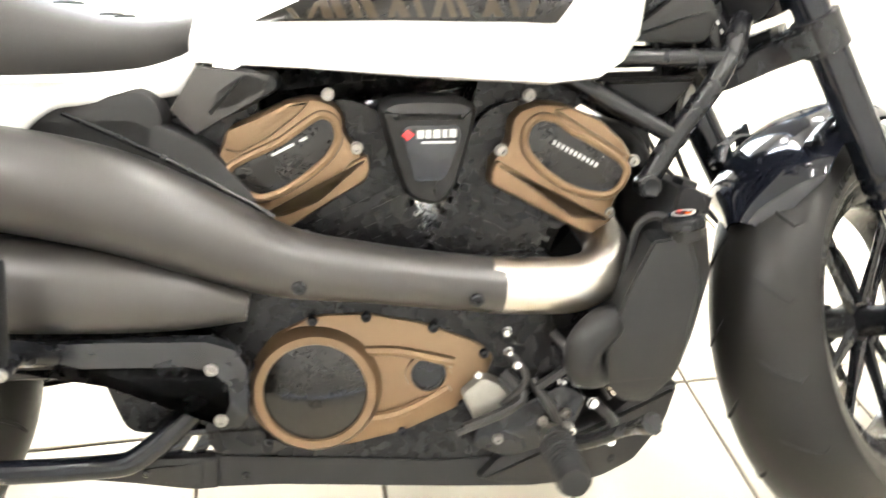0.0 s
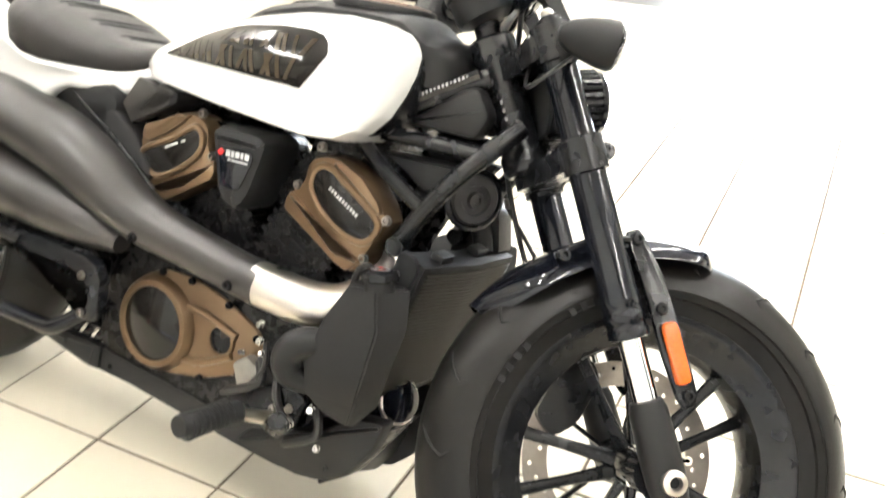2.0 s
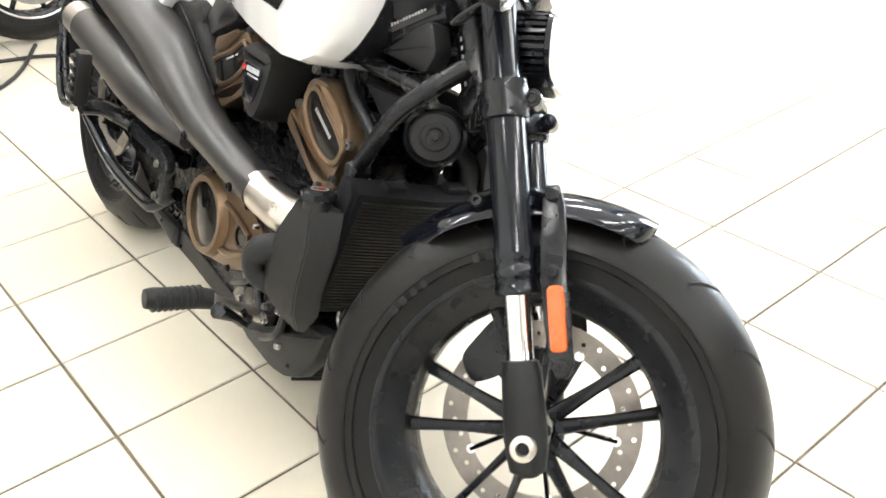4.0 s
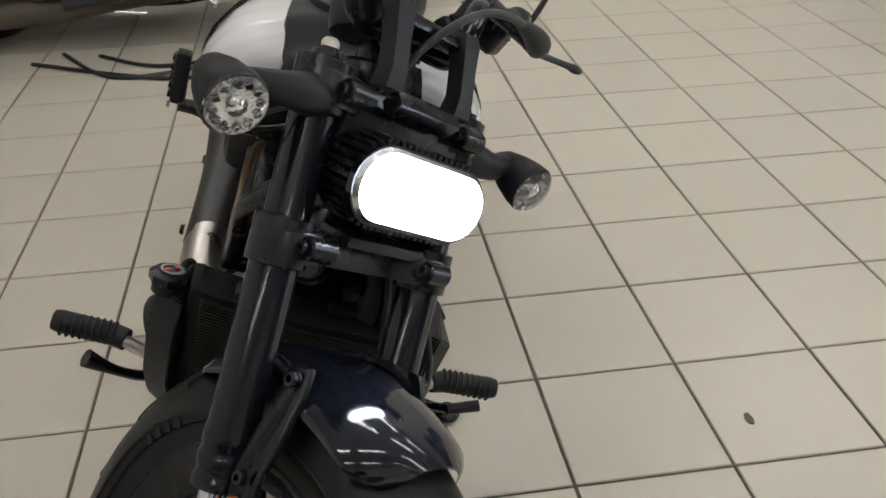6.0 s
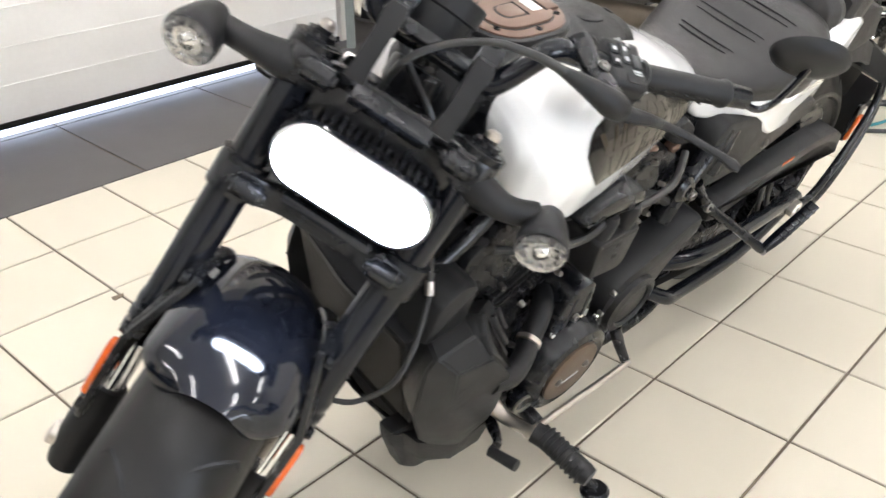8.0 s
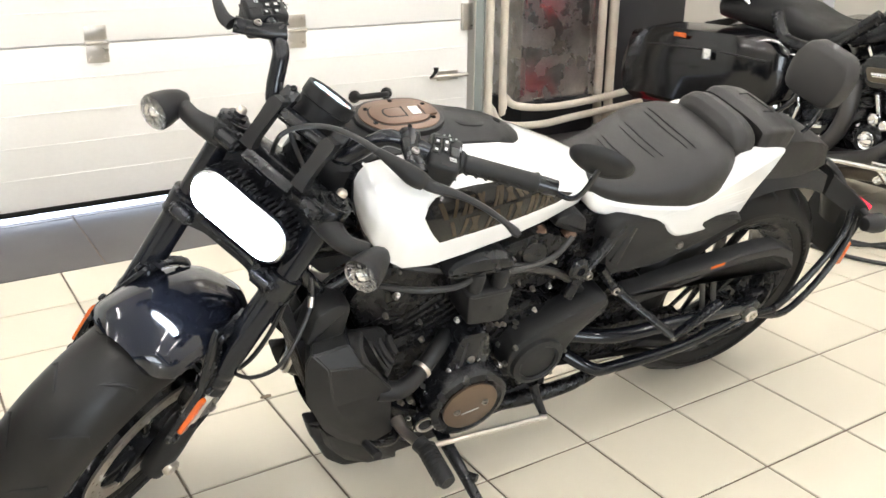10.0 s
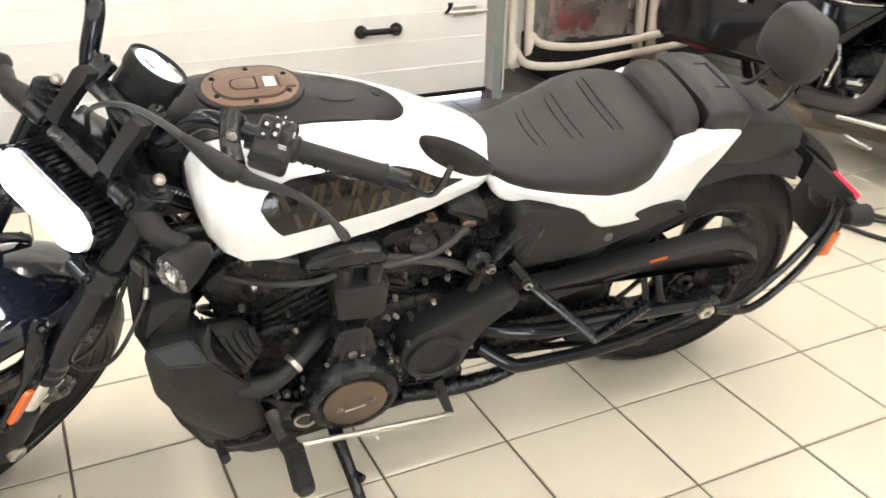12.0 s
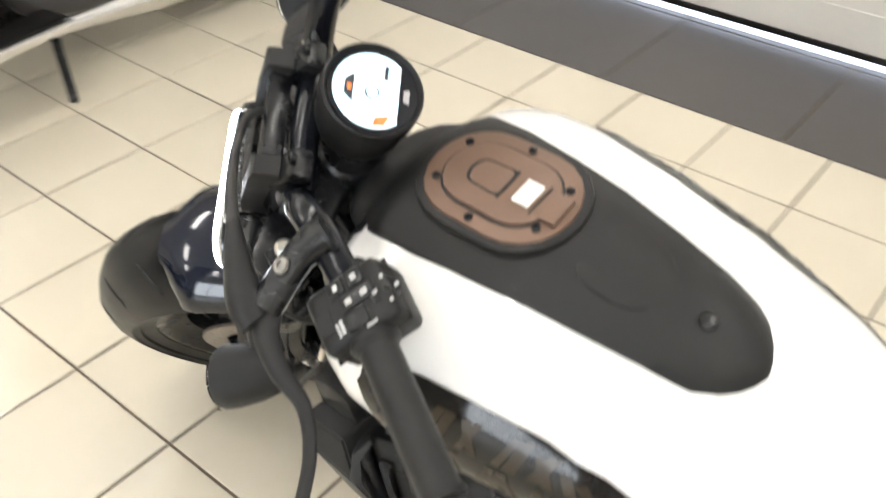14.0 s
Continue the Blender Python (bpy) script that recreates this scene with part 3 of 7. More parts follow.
# -- turn signals --
for sy in (-1, 1):
    o = Vector((1.290, 0.228 * sy, 0.826 if sy > 0 else 0.805))
    ax = Vector((1, 0.06 * sy, 0.0)).normalized()
    ts = part("turn_signal", lathe([(0.0, -0.072), (0.010, -0.069), (0.019, -0.058), (0.027, -0.036), (0.0315, -0.014), (0.0325, 0.000), (0.0310, 0.003), (0.0300, -0.004), (0, -0.010)], o, ax, 30), MATTE, bike, "matte black bullet turn signal", STEER)
    part("signal_reflector", lathe([(0.0295, 0.000), (0.022, -0.004), (0.010, -0.008), (0, -0.009)], o, ax, 24), REFLECT, ts)
    part("signal_lens", lathe([(0.0302, 0.000), (0.0300, 0.006), (0.025, 0.010), (0.012, 0.0125), (0, 0.013)], o, ax, 28), LENS, ts, "clear faceted signal lens")
    part("signal_bulb", lathe([(0.010, 0.0), (0.010, 0.003), (0.006, 0.006), (0, 0.007)], o, ax, 12), CHROME, ts)
    part("signal_arm", tube([leg_at(0.59, 0.112 * sy, 0.005), Vector((1.262, 0.165 * sy, 0.825)), o + Vector((-0.045, -0.022 * sy, 0.002))], [0.026, 0.0175, 0.016], 14, 4), MATTE, ts, "black signal arm")
    for k in range(12):
        q1, q2 = axes_of(ax)[1:]
        an = 2 * math.pi * k / 12
        part("lens_facet", box(o + ax * 0.003 + (q1 * math.cos(an) + q2 * math.sin(an)) * 0.021, (0.004, 0.007, 0.007), (45 + 30 * k, 20, 0), 0.001), REFLECT, ts)

# -- headlight --
HO, HT = Vector((1.3236, 0.0055, 0.787)), radians(18)
hx, hz = Vector((math.cos(HT), 0, math.sin(HT))), Vector((-math.sin(HT), 0, math.cos(HT)))


def pill(w, h, n=12):
    r = h / 2
    pts = []
    for i in range(n + 1):
        a = -math.pi / 2 + math.pi * i / n
        pts.append((w / 2 - r + r * math.cos(a), r * math.sin(a)))
    for i in range(n + 1):
        a = math.pi / 2 + math.pi * i / n
        pts.append((-w / 2 + r + r * math.cos(a), r * math.sin(a)))
    return pts


def hl(w0, h0, d0, w1, h1, d1):
    place = lambda y, d, z: HO + hx * d + hz * z + Vector((0, y, 0))
    return loft([[place(y, d0, z) for y, z in pill(w0, h0)], [place(y, d1, z) for y, z in pill(w1, h1)]])


head = part("headlight", hl(0.172, 0.062, -0.070, 0.190, 0.077, 0.004), MATTE, bike, "pill-shaped headlight with finned black shell, switched on", STEER)
part("headlight_rim", hl(0.206, 0.088, 0.004, 0.204, 0.087, 0.0110), GLOSS, head)
part("headlight_back", hl(0.196, 0.088, -0.074, 0.198, 0.090, -0.064), MATTE, head)
part("lens_bezel", hl(0.200, 0.083, 0.0108, 0.190, 0.073, 0.0170), REFLECT, head, "bright lens bezel")
part("headlight_lens", hl(0.191, 0.074, 0.0165, 0.182, 0.066, 0.0225), LAMP, head, "glowing white LED lens")
per = pill(0.196, 0.085, 14)
for i in range(len(per)):
    (y0, z0), (y1, z1) = per[i], per[(i + 1) % len(per)]
    for k in range(max(1, int(math.hypot(y1 - y0, z1 - z0) / 0.0095))):
        n = max(1, int(math.hypot(y1 - y0, z1 - z0) / 0.0095))
        y, z = y0 + (y1 - y0) * k / n, z0 + (z1 - z0) * k / n
        a = math.degrees(math.atan2(z, y - max(-0.05, min(0.05, y))))
        c = HO + hx * -0.030 + hz * (z * 0.985) + Vector((0, y * 0.985, 0))
        fm = Matrix.Translation(c) @ Matrix(((hx.x, 0, hz.x, 0), (hx.y, 1, hz.y, 0), (hx.z, 0, hz.z, 0), (0, 0, 0, 1))) @ Matrix.Rotation(radians(a), 4, "X")
        bmf = box((0, 0, 0), (0.066, 0.013, 0.0056), (0, 0, 0), 0)
        bmesh.ops.transform(bmf, matrix=fm, verts=bmf.verts)
        part("cooling_fin", bmf, SATIN, head)
part("headlight_bracket", box(HO + hx * -0.055 + hz * 0.012, (0.03, 0.19, 0.12), (0, -18, 0), 0.01), SATIN, bike, "", STEER)
part("horn_plate", box(HO + hx * -0.03 + hz * -0.068, (0.05, 0.12, 0.012), (0, -18, 0), 0.003), SATIN, bike, "", STEER)

# -- front fender --
secs = []
for i in range(25):
    a = radians(150 - 67 * i / 24)
    f = i / 24
    w = 0.094 * min(1, 0.30 + 3.2 * f) * max(0.30, 1 - max(0, (f - 0.86) / 0.14) ** 3) ** 0.5
    R0 = 0.338
    ring = []
    for k in range(13):
        u = -1 + 2 * k / 12
        drop = 0.036 * abs(u) ** 2.8
        ring.append((R0 - drop, u * w))
    for k in range(13):
        u = 1 - 2 * k / 12
        drop = 0.036 * abs(u) ** 2.8
        ring.append((R0 - 0.004 - drop, u * w))
    secs.append([FA + Vector((math.cos(a) * r, y, math.sin(a) * r)) for r, y in ring])
fend = part("front_fender", loft(secs), GLOSS, bike, "glossy black front fender", STEER, 60)
for sy in (-1, 1):
    st = part("fender_stay", tube([Vector((1.318, 0.072 * sy, 0.552)), Vector((1.350, 0.082 * sy, 0.578)), Vector((1.395, 0.090 * sy, 0.596)), Vector((1.424, 0.086 * sy, 0.598))], 0.011, 8, 4, flat=0.5), SATIN, fend)
    bolt(st, (1.328, 0.078 * sy, 0.556), (0, sy, 0), 0.011, 0.010, SATIN)

# -- front caliper, hoses --
cp = part("brake_caliper", slab([(1.372, 0.33), (1.395, 0.405), (1.440, 0.435), (1.462, 0.400), (1.440, 0.330), (1.405, 0.300)], 0.050, 0.118, 0.010, 0.016), SATIN, bike, "black radial front brake caliper", STEER)
for z in (0.345, 0.395):
    bolt(cp, (1.405 + (z - 0.345) * 0.5, 0.118, z), (0, 1, 0), 0.010, 0.008, BOLT)
part("caliper_mark", box((1.428, 0.1185, 0.392), (0.050, 0.001, 0.008), (0, 25, 0), 0), LABEL, cp)
part("brake_hose", tube([(1.41, 0.10, 0.43), (1.36, 0.135, 0.50), (1.30, 0.13, 0.60), (1.25, 0.10, 0.70), (1.22, 0.06, 0.82), (1.20, -0.02, 0.88), (1.17, -0.10, 0.95)], 0.0045, 8, 6), WIRE, bike, "black brake hose", STEER)
part("clutch_cable", tube([(1.203, 0.130, 0.984), (1.210, 0.095, 0.985), (1.218, 0.050, 0.975), (1.228, 0.012, 0.950), (1.235, -0.015, 0.915), (1.236, -0.024, 0.880), (1.225, -0.028, 0.80)], [0.006, 0.0052, 0.0045, 0.0045, 0.0042, 0.0042, 0.0042], 10, 7), WIRE, bike, "black clutch cable looping over the headlight", STEER)
part("cable_boot", tube([(1.176, 0.212, 0.968), (1.186, 0.196, 0.974), (1.196, 0.160, 0.981), (1.204, 0.124, 0.984)], [0.015, 0.0165, 0.0115, 0.0055], 12, 4), MATTE, bike, "rubber cable boot", STEER)
for sy in (-1, 1):
    part("signal_wire", tube([(1.262, 0.15 * sy, 0.810), (1.235, 0.16 * sy, 0.775), (1.215, 0.14 * sy, 0.755), (1.215, 0.10 * sy, 0.770), (1.22, 0.07 * sy, 0.80)], 0.0028, 6, 6), WIRE, bike, "", STEER)
part("sensor_wire", tube([(1.262, 0.140, 0.690), (1.278, 0.168, 0.650), (1.330, 0.190, 0.600), (1.368, 0.192, 0.560), (1.395, 0.165, 0.520), (1.402, 0.130, 0.500), (1.398, 0.112, 0.470)], 0.0040, 8, 6), WIRE, bike, "black wheel sensor wire", STEER)
part("wire_ferrule", tube([(1.272, 0.160, 0.660), (1.281, 0.170, 0.647)], 0.0062, 10), STEEL, bike, "bright wire ferrule", STEER)
part("key_lock", lathe([(0.013, 0), (0.013, 0.010), (0.010, 0.012), (0, 0.012)], (1.215, -0.068, 0.838), (0.2, -1, 0.1), 18), CHROME, bike, "bright steering lock", STEER)

# -- tank --
TX = [0.555, 0.60, 0.70, 0.80, 0.90, 0.98, 1.035, 1.066, 1.088, 1.101, 1.108]
TW = [0.068, 0.102, 0.138, 0.163, 0.180, 0.190, 0.189, 0.179, 0.163, 0.138, 0.104]
TB = [0.692, 0.690, 0.684, 0.676, 0.669, 0.664, 0.669, 0.688, 0.716, 0.752, 0.782]
TT = [0.745, 0.764, 0.805, 0.838, 0.856, 0.862, 0.860, 0.856, 0.849, 0.838, 0.827]


def tank_half(x, z):
    """Half width of the tank at a height."""
    w, b, t = interp(x, TX, TW), interp(x, TX, TB), interp(x, TX, TT)
    zm = b + (t - b) * 0.40
    q = (z - zm) / (t - zm) if z > zm else (zm - z) / ((zm - b) * 1.0)
    q = min(abs(q), 1)
    if z > zm:
        return w * (1 - q ** 2.3) ** (1 / 2.3)
    return w * (1 - 0.10 * q) if q < 0.93 else w * 0.907 * math.sqrt(max(0, 1 - ((q - 0.93) / 0.07) ** 2)) ** 0.5


def tank_section(x):
    b, t = interp(x, TX, TB), interp(x, TX, TT)
    zm = b + (t - b) * 0.40
    zs = [b + 0.0005, b + (zm - b) * 0.03, b + (zm - b) * 0.08, b + (zm - b) * 0.3, b + (zm - b) * 0.65, zm]
    zs += [zm + (t - zm) * math.sin(math.pi / 2 * k / 10) for k in range(1, 11)]
    pts = [(tank_half(x, z), z) for z in zs[:-1]] + [(0.0, t)]
    return [Vector((x, y, z)) for y, z in pts] + [Vector((x, -y, z)) for y, z in pts[-2::-1]]


xs = [v[0] for v in spline([(v, 0, 0) for v in TX], 4)]
tank = part("fuel_tank", loft([tank_section(x) for x in xs]), PEARL, bike, "pearl white fuel tank with smoked black side inlays", pose(0, -0.009, 0), 50)


def inlay(parent, name, up, low, lift, material, side, x0=None, x1=None, n=30, rows=8, label="", shear=None):
    """A thin patch lying on the tank's flank between two curves (x, z)."""
    x0, x1 = x0 if x0 is not None else low[0][0], x1 if x1 is not None else low[-1][0]
    bm = bmesh.new()
    grid = []
    for i in range(n + 1):
        x = x0 + (x1 - x0) * i / n
        zu, zl = interp(x, [p[0] for p in up], [p[1] for p in up]), interp(x, [p[0] for p in low], [p[1] for p in low])
        col = []
        for k in range(rows + 1):
            z = zl + (zu - zl) * k / rows
            xx = x + (shear(k / rows) if shear else 0)
            col.append(bm.verts.new((xx, side * (tank_half(xx, z) + lift), z)))
        grid.append(col)
    for A, B in zip(grid, grid[1:]):
        for k in range(rows):
            bm.faces.new((A[k], A[k + 1], B[k + 1], B[k]))
    return part(name, bm, material, parent, label, None, 60)


UP = [(0.645, 0.741), (0.70, 0.764), (0.74, 0.785), (0.78, 0.800), (0.83, 0.811), (0.90, 0.819), (0.96, 0.820), (0.990, 0.815), (1.006, 0.803), (1.012, 0.790)]
LOW = [(0.645, 0.740), (0.74, 0.740), (0.80, 0.740), (0.88, 0.738), (0.94, 0.737), (0.978, 0.735), (0.994, 0.755), (1.006, 0.775), (1.012, 0.788)]
for side in (-1, 1):
    bd = inlay(tank, "tank_inlay", UP, LOW, 0.0022, SMOKE, side, 0.645, 1.012, 44, 8, "glossy smoked inlay with brown block lettering")
    rnd = random.Random(5)
    for z0, z1, xa, xb, cnt in ((0.781, 0.808, 0.775, 0.985, 6), (0.743, 0.775, 0.690, 0.965, 8)):
        for i in range(cnt):
            step = (xb - xa) / cnt
            for k, lean in ((0, rnd.choice((-0.010, 0.012, 0.012))), (1, rnd.choice((-0.014, 0.010)))):
                x0 = xa + step * (i + 0.42 * k)
                wd = step * rnd.uniform(0.20, 0.34)
                zb = min(z1, interp(x0, [p[0] for p in UP], [p[1] for p in UP]) - 0.005)
                if zb - z0 > 0.008:
                    inlay(bd, "inlay_mark", [(x0, zb), (x0 + wd, zb)], [(x0, z0), (x0 + wd, z0)], 0.0028, BADGEBROWN, side, x0, x0 + wd, 2, 4, "", lambda f, g=lean: g * f)

# -- black nose cover between the white sides --
def nose_x(y, z):
    """Front of the tank at a distance from the middle and a height."""
    for k in range(160):
        x = 1.1079 - 0.001 * k
        if interp(x, TX, TB) < z < interp(x, TX, TT) and tank_half(x, z) >= abs(y):
            return x
    return 0.96


rows = []
for k in range(13):
    f = k / 12
    z = 0.685 + 0.168 * f
    h = interp(f, [0, 0.4, 0.8, 1], [0.118, 0.098, 0.084, 0.074])
    front = [Vector((nose_x(h * u, z) + 0.004 + 0.006 * (1 - u * u), h * u, z)) for u in [-1 + 0.125 * j for j in range(17)]]
    rows.append(front + [p - Vector((0.016, 0, 0)) for p in front[::-1]])
part("tank_nose_cover", loft(rows), SATIN, bike, "black cover at the front of the tank", pose(0, -0.009, 0), 50)

# -- console and filler cap on top --
CX = [0.722, 0.725, 0.731, 0.742, 0.76, 0.79, 0.84, 0.90, 0.96, 1.02, 1.07, 1.11, 1.138, 1.152]
CW = [0.012, 0.022, 0.032, 0.042, 0.050, 0.056, 0.063, 0.071, 0.079, 0.085, 0.086, 0.079, 0.066, 0.045]
CZ = [interp(x, TX, TT) + d for x, d in zip(CX, (0.000, 0.004, 0.008, 0.012, 0.015, 0.017, 0.018, 0.017, 0.014, 0.014, 0.016, 0.017, 0.014, 0.004))]
CO = -0.018
secs = []
for i in range(61):
    x = CX[0] + (CX[-1] - CX[0]) * (i / 60) ** 1.4
    w, z = interp(x, CX, CW), interp(x, CX, CZ)
    ring = []
    for k in range(11):
        u = -1 + 0.2 * k
        ring.append(Vector((x, CO + w * u, z - 0.017 * abs(u) ** 2.6)))
    lo = max(0.74, z - 0.075) if x > 1.05 else z - 0.040
    ring += [Vector((x, CO + w * 1.02, z - 0.030)), Vector((x, CO + w * 0.8, lo)), Vector((x, CO - w * 0.8, lo)), Vector((x, CO - w * 1.02, z - 0.030))]
    secs.append(ring)
cons = part("tank_console", loft(secs), MATTE, bike, "matte black console along the tank top", None, 50)
part("console_step", slab(rounded([(0.815, -0.024), (0.84, -0.036), (0.885, -0.034), (0.885, 0.034), (0.84, 0.036), (0.815, 0.024)], 0.02), 0, 0.0022, 0.0022, 0, lambda a, w, b: Vector((a, CO + b, interp(a, CX, CZ) - 0.003 + w))), MATTE, cons)
part("console_screw", lathe([(0.008, 0), (0.008, 0.003), (0.005, 0.004), (0, 0.003)], (0.776, CO, interp(0.776, CX, CZ) - 0.001), (-0.35, 0, 0.93), 14), SATIN, cons)


def pill_xy(cx, cy, l, w, n=10):
    return [(cx + a, cy + b) for a, b in pill(l, w, n)]


KZ = 0.8765
KC = (0.9855, -0.0235)
flat_z = lambda a, w, b: Vector((a, b, w))
part("cap_surround", slab(pill_xy(*KC, 0.172, 0.122), KZ - 0.010, KZ + 0.0015, 0.003, 0, flat_z), MATTE, cons)
cap = part("filler_cap_plate", slab(pill_xy(*KC, 0.156, 0.107), KZ - 0.006, KZ + 0.004, 0.003, 0, flat_z), BROWN, bike, "brown filler cap plate with six screws")
part("lid_groove", slab(pill_xy(*KC, 0.122, 0.078), KZ + 0.004, KZ + 0.0044, 0, 0, flat_z), SEAM, cap)
part("filler_lid", slab(pill_xy(*KC, 0.117, 0.073), KZ + 0.004, KZ + 0.0075, 0.0025, 0, flat_z), BROWN, cap, "brown oval filler lid")
lx, ly = KC
part("latch_recess", slab(rounded([(lx - 0.010, ly - 0.017), (lx + 0.030, ly - 0.015), (lx + 0.036, ly), (lx + 0.030, ly + 0.015), (lx - 0.010, ly + 0.017)], 0.008), KZ + 0.0075, KZ + 0.0079, 0, 0, flat_z), SEAM, cap)
part("lid_latch", slab(rounded([(lx - 0.007, ly - 0.015), (lx + 0.027, ly - 0.013), (lx + 0.032, ly), (lx + 0.027, ly + 0.013), (lx - 0.007, ly + 0.015)], 0.007), KZ + 0.0075, KZ + 0.0086, 0.0011, 0, flat_z), BROWN, cap)
part("latch_gap", box((lx - 0.0085, ly, KZ + 0.0082), (0.0022, 0.034, 0.0014), (0, 0, 0), 0), SEAM, cap)
part("lid_hinge", box((lx - 0.058, ly, KZ + 0.0055), (0.024, 0.032, 0.006), (0, 0, 0), 0.002), BROWN, cap)
part("hinge_gap", box((lx - 0.044, ly, KZ + 0.0080), (0.0016, 0.034, 0.0012), (0, 0, 0), 0), SEAM, cap)
part("cap_label", box((lx - 0.030, ly - 0.001, KZ + 0.0080), (0.018, 0.026, 0.0008), (0, 0, 0), 0), LABEL, cap, "white sticker")
for a in (32, 90, 148, 212, 270, 328):
    bolt(cap, (KC[0] + 0.068 * math.cos(radians(a)), KC[1] + 0.0455 * math.sin(radians(a)), KZ + 0.003), (0, 0, 1), 0.0055, 0.003, SATIN)


# -- seat, pillion pad, tail --
def pad(stations, crown=3.0, edge=0.65):
    secs = []
    X = [s[0] for s in stations]
    n = 26
    for i in range(n + 1):
        x = X[0] + (X[-1] - X[0]) * i / n
        sg = 1 if X[-1] > X[0] else -1
        xs2 = [sg * v for v in X]
        w, b, t = (interp(sg * x, xs2, [s[k] for s in stations]) for k in (1, 2, 3))
        zm = b + (t - b) * edge * 0.6
        ring = []
        for k in range(17):
            u = math.pi * k / 16
            c = math.cos(u)
            y = w * math.copysign(abs(c) ** 0.62, c)
            z = zm + (t - zm) * (math.sin(u) ** 0.9)
            ring.append(Vector((x, y, z)))
        ring += [Vector((x, -w * 0.97, b + 0.008)), Vector((x, -w * 0.90, b)), Vector((x, w * 0.90, b)), Vector((x, w * 0.97, b + 0.008))]
        secs.append(ring)
    return loft(secs)


SEAT = [(0.6, 0.05, 0.729, 0.752), (0.585, 0.07, 0.716, 0.75), (0.565, 0.083, 0.703, 0.748), (0.54, 0.095, 0.692, 0.745), (0.51, 0.106, 0.684, 0.744), (0.47, 0.121, 0.681, 0.748), (0.42, 0.138, 0.68, 0.762), (0.36, 0.155, 0.68, 0.784), (0.31, 0.157, 0.686, 0.797), (0.27, 0.148, 0.7, 0.8), (0.225, 0.118, 0.722, 0.798), (0.208, 0.084, 0.736, 0.785)]
seat = part("rider_seat", pad(SEAT), LEATHER, bike, "black ribbed vinyl rider seat", None, 60)
for i, x in enumerate((0.480, 0.464, 0.415, 0.399, 0.345, 0.329)):
    w = 0.050 + 0.007 * i
    pts = []
    for k in range(9):
        u = -1 + k / 4
        t = interp(-x, [-s[0] for s in SEAT], [s[3] for s in SEAT])
        wd = interp(-x, [-s[0] for s in SEAT], [s[1] for s in SEAT])
        b = interp(-x, [-s[0] for s in SEAT], [s[2] for s in SEAT])
        zm = b + (t - b) * 0.39
        yy = w * u
        cu = min(1, abs(yy) / wd) ** (1 / 0.62)
        z = zm + (t - zm) * (max(0, 1 - cu * cu) ** 0.5) ** 0.9
        pts.append((x - 0.005 * u * u, yy, z + 0.0005))
    part("seat_rib", tube(pts, 0.0022, 6, 2), SEAM, seat)
PIL = [(0.150, 0.098, 0.768, 0.820), (0.130, 0.106, 0.756, 0.830), (0.090, 0.107, 0.752, 0.828), (0.055, 0.102, 0.755, 0.821), (0.040, 0.094, 0.760, 0.812), (0.032, 0.080, 0.770, 0.800)]
pil = part("pillion_pad", pad(PIL, 3.0, 1.25), LEATHER, bike, "small square black pillion pad", None, 60)
part("pillion_bolster", pad([(0.238, 0.070, 0.768, 0.812), (0.225, 0.098, 0.755, 0.828), (0.198, 0.107, 0.750, 0.834), (0.170, 0.104, 0.754, 0.828), (0.160, 0.085, 0.768, 0.812)]), LEATHER, bike, "padded black seat bolster", None, 60)
part("pad_groove", tube([(0.105, -0.04, 0.8290), (0.075, -0.042, 0.8265), (0.075, 0.042, 0.8265), (0.105, 0.04, 0.8290)], 0.002, 6), SEAM, pil)

COWL = [(0.566, 0.711), (0.574, 0.696), (0.568, 0.674), (0.550, 0.654), (0.49, 0.650), (0.415, 0.646), (0.392, 0.632), (0.372, 0.610), (0.350, 0.598), (0.312, 0.591), (0.250, 0.589), (0.192, 0.594), (0.135, 0.606), (0.128, 0.632), (0.116, 0.665), (0.090, 0.697), (0.068, 0.735), (0.050, 0.764), (0.10, 0.776), (0.20, 0.776), (0.232, 0.754), (0.262, 0.722), (0.30, 0.698), (0.35, 0.687), (0.44, 0.686), (0.51, 0.690), (0.543, 0.698)]


def cowl_side(sy):
    def place(x, w, z):
        f = interp(x, [0.06, 0.20, 0.35, 0.42, 0.47, 0.52, 0.565, 0.60], [0.104, 0.134, 0.150, 0.133, 0.116, 0.100, 0.080, 0.066])
        lean = 0.006 * (0.72 - z) / 0.12
        return Vector((x, sy * (f + w - 0.03 - max(0, lean)), z))
    return place


for sy in (-1, 1):
    part("tail_cowl", slab(COWL, 0, 0.034, 0.010, 0.016, cowl_side(sy)), PEARL, bike, "pearl white tail cowl panel", None, 50)
    part("side_cover", slab([(0.537, 0.640), (0.515, 0.668), (0.30, 0.640), (0.16, 0.625), (0.130, 0.596), (0.22, 0.560), (0.36, 0.512), (0.505, 0.508), (0.522, 0.545)], 0.070 * sy, (0.138 if sy > 0 else 0.120) * sy, 0.016, 0.016), MATTE, bike, "matte black side cover")
    bolt(bike, (0.318, (0.138 if sy > 0 else 0.120) * sy, 0.564), (0, sy, 0), 0.012, 0.004, BOLT)
    part("seat_side_box", slab([(0.575, 0.625), (0.585, 0.665), (0.625, 0.692), (0.665, 0.680), (0.668, 0.662), (0.62, 0.635)], 0.05 * sy, 0.112 * sy, 0.010, 0.010), MATTE, bike)
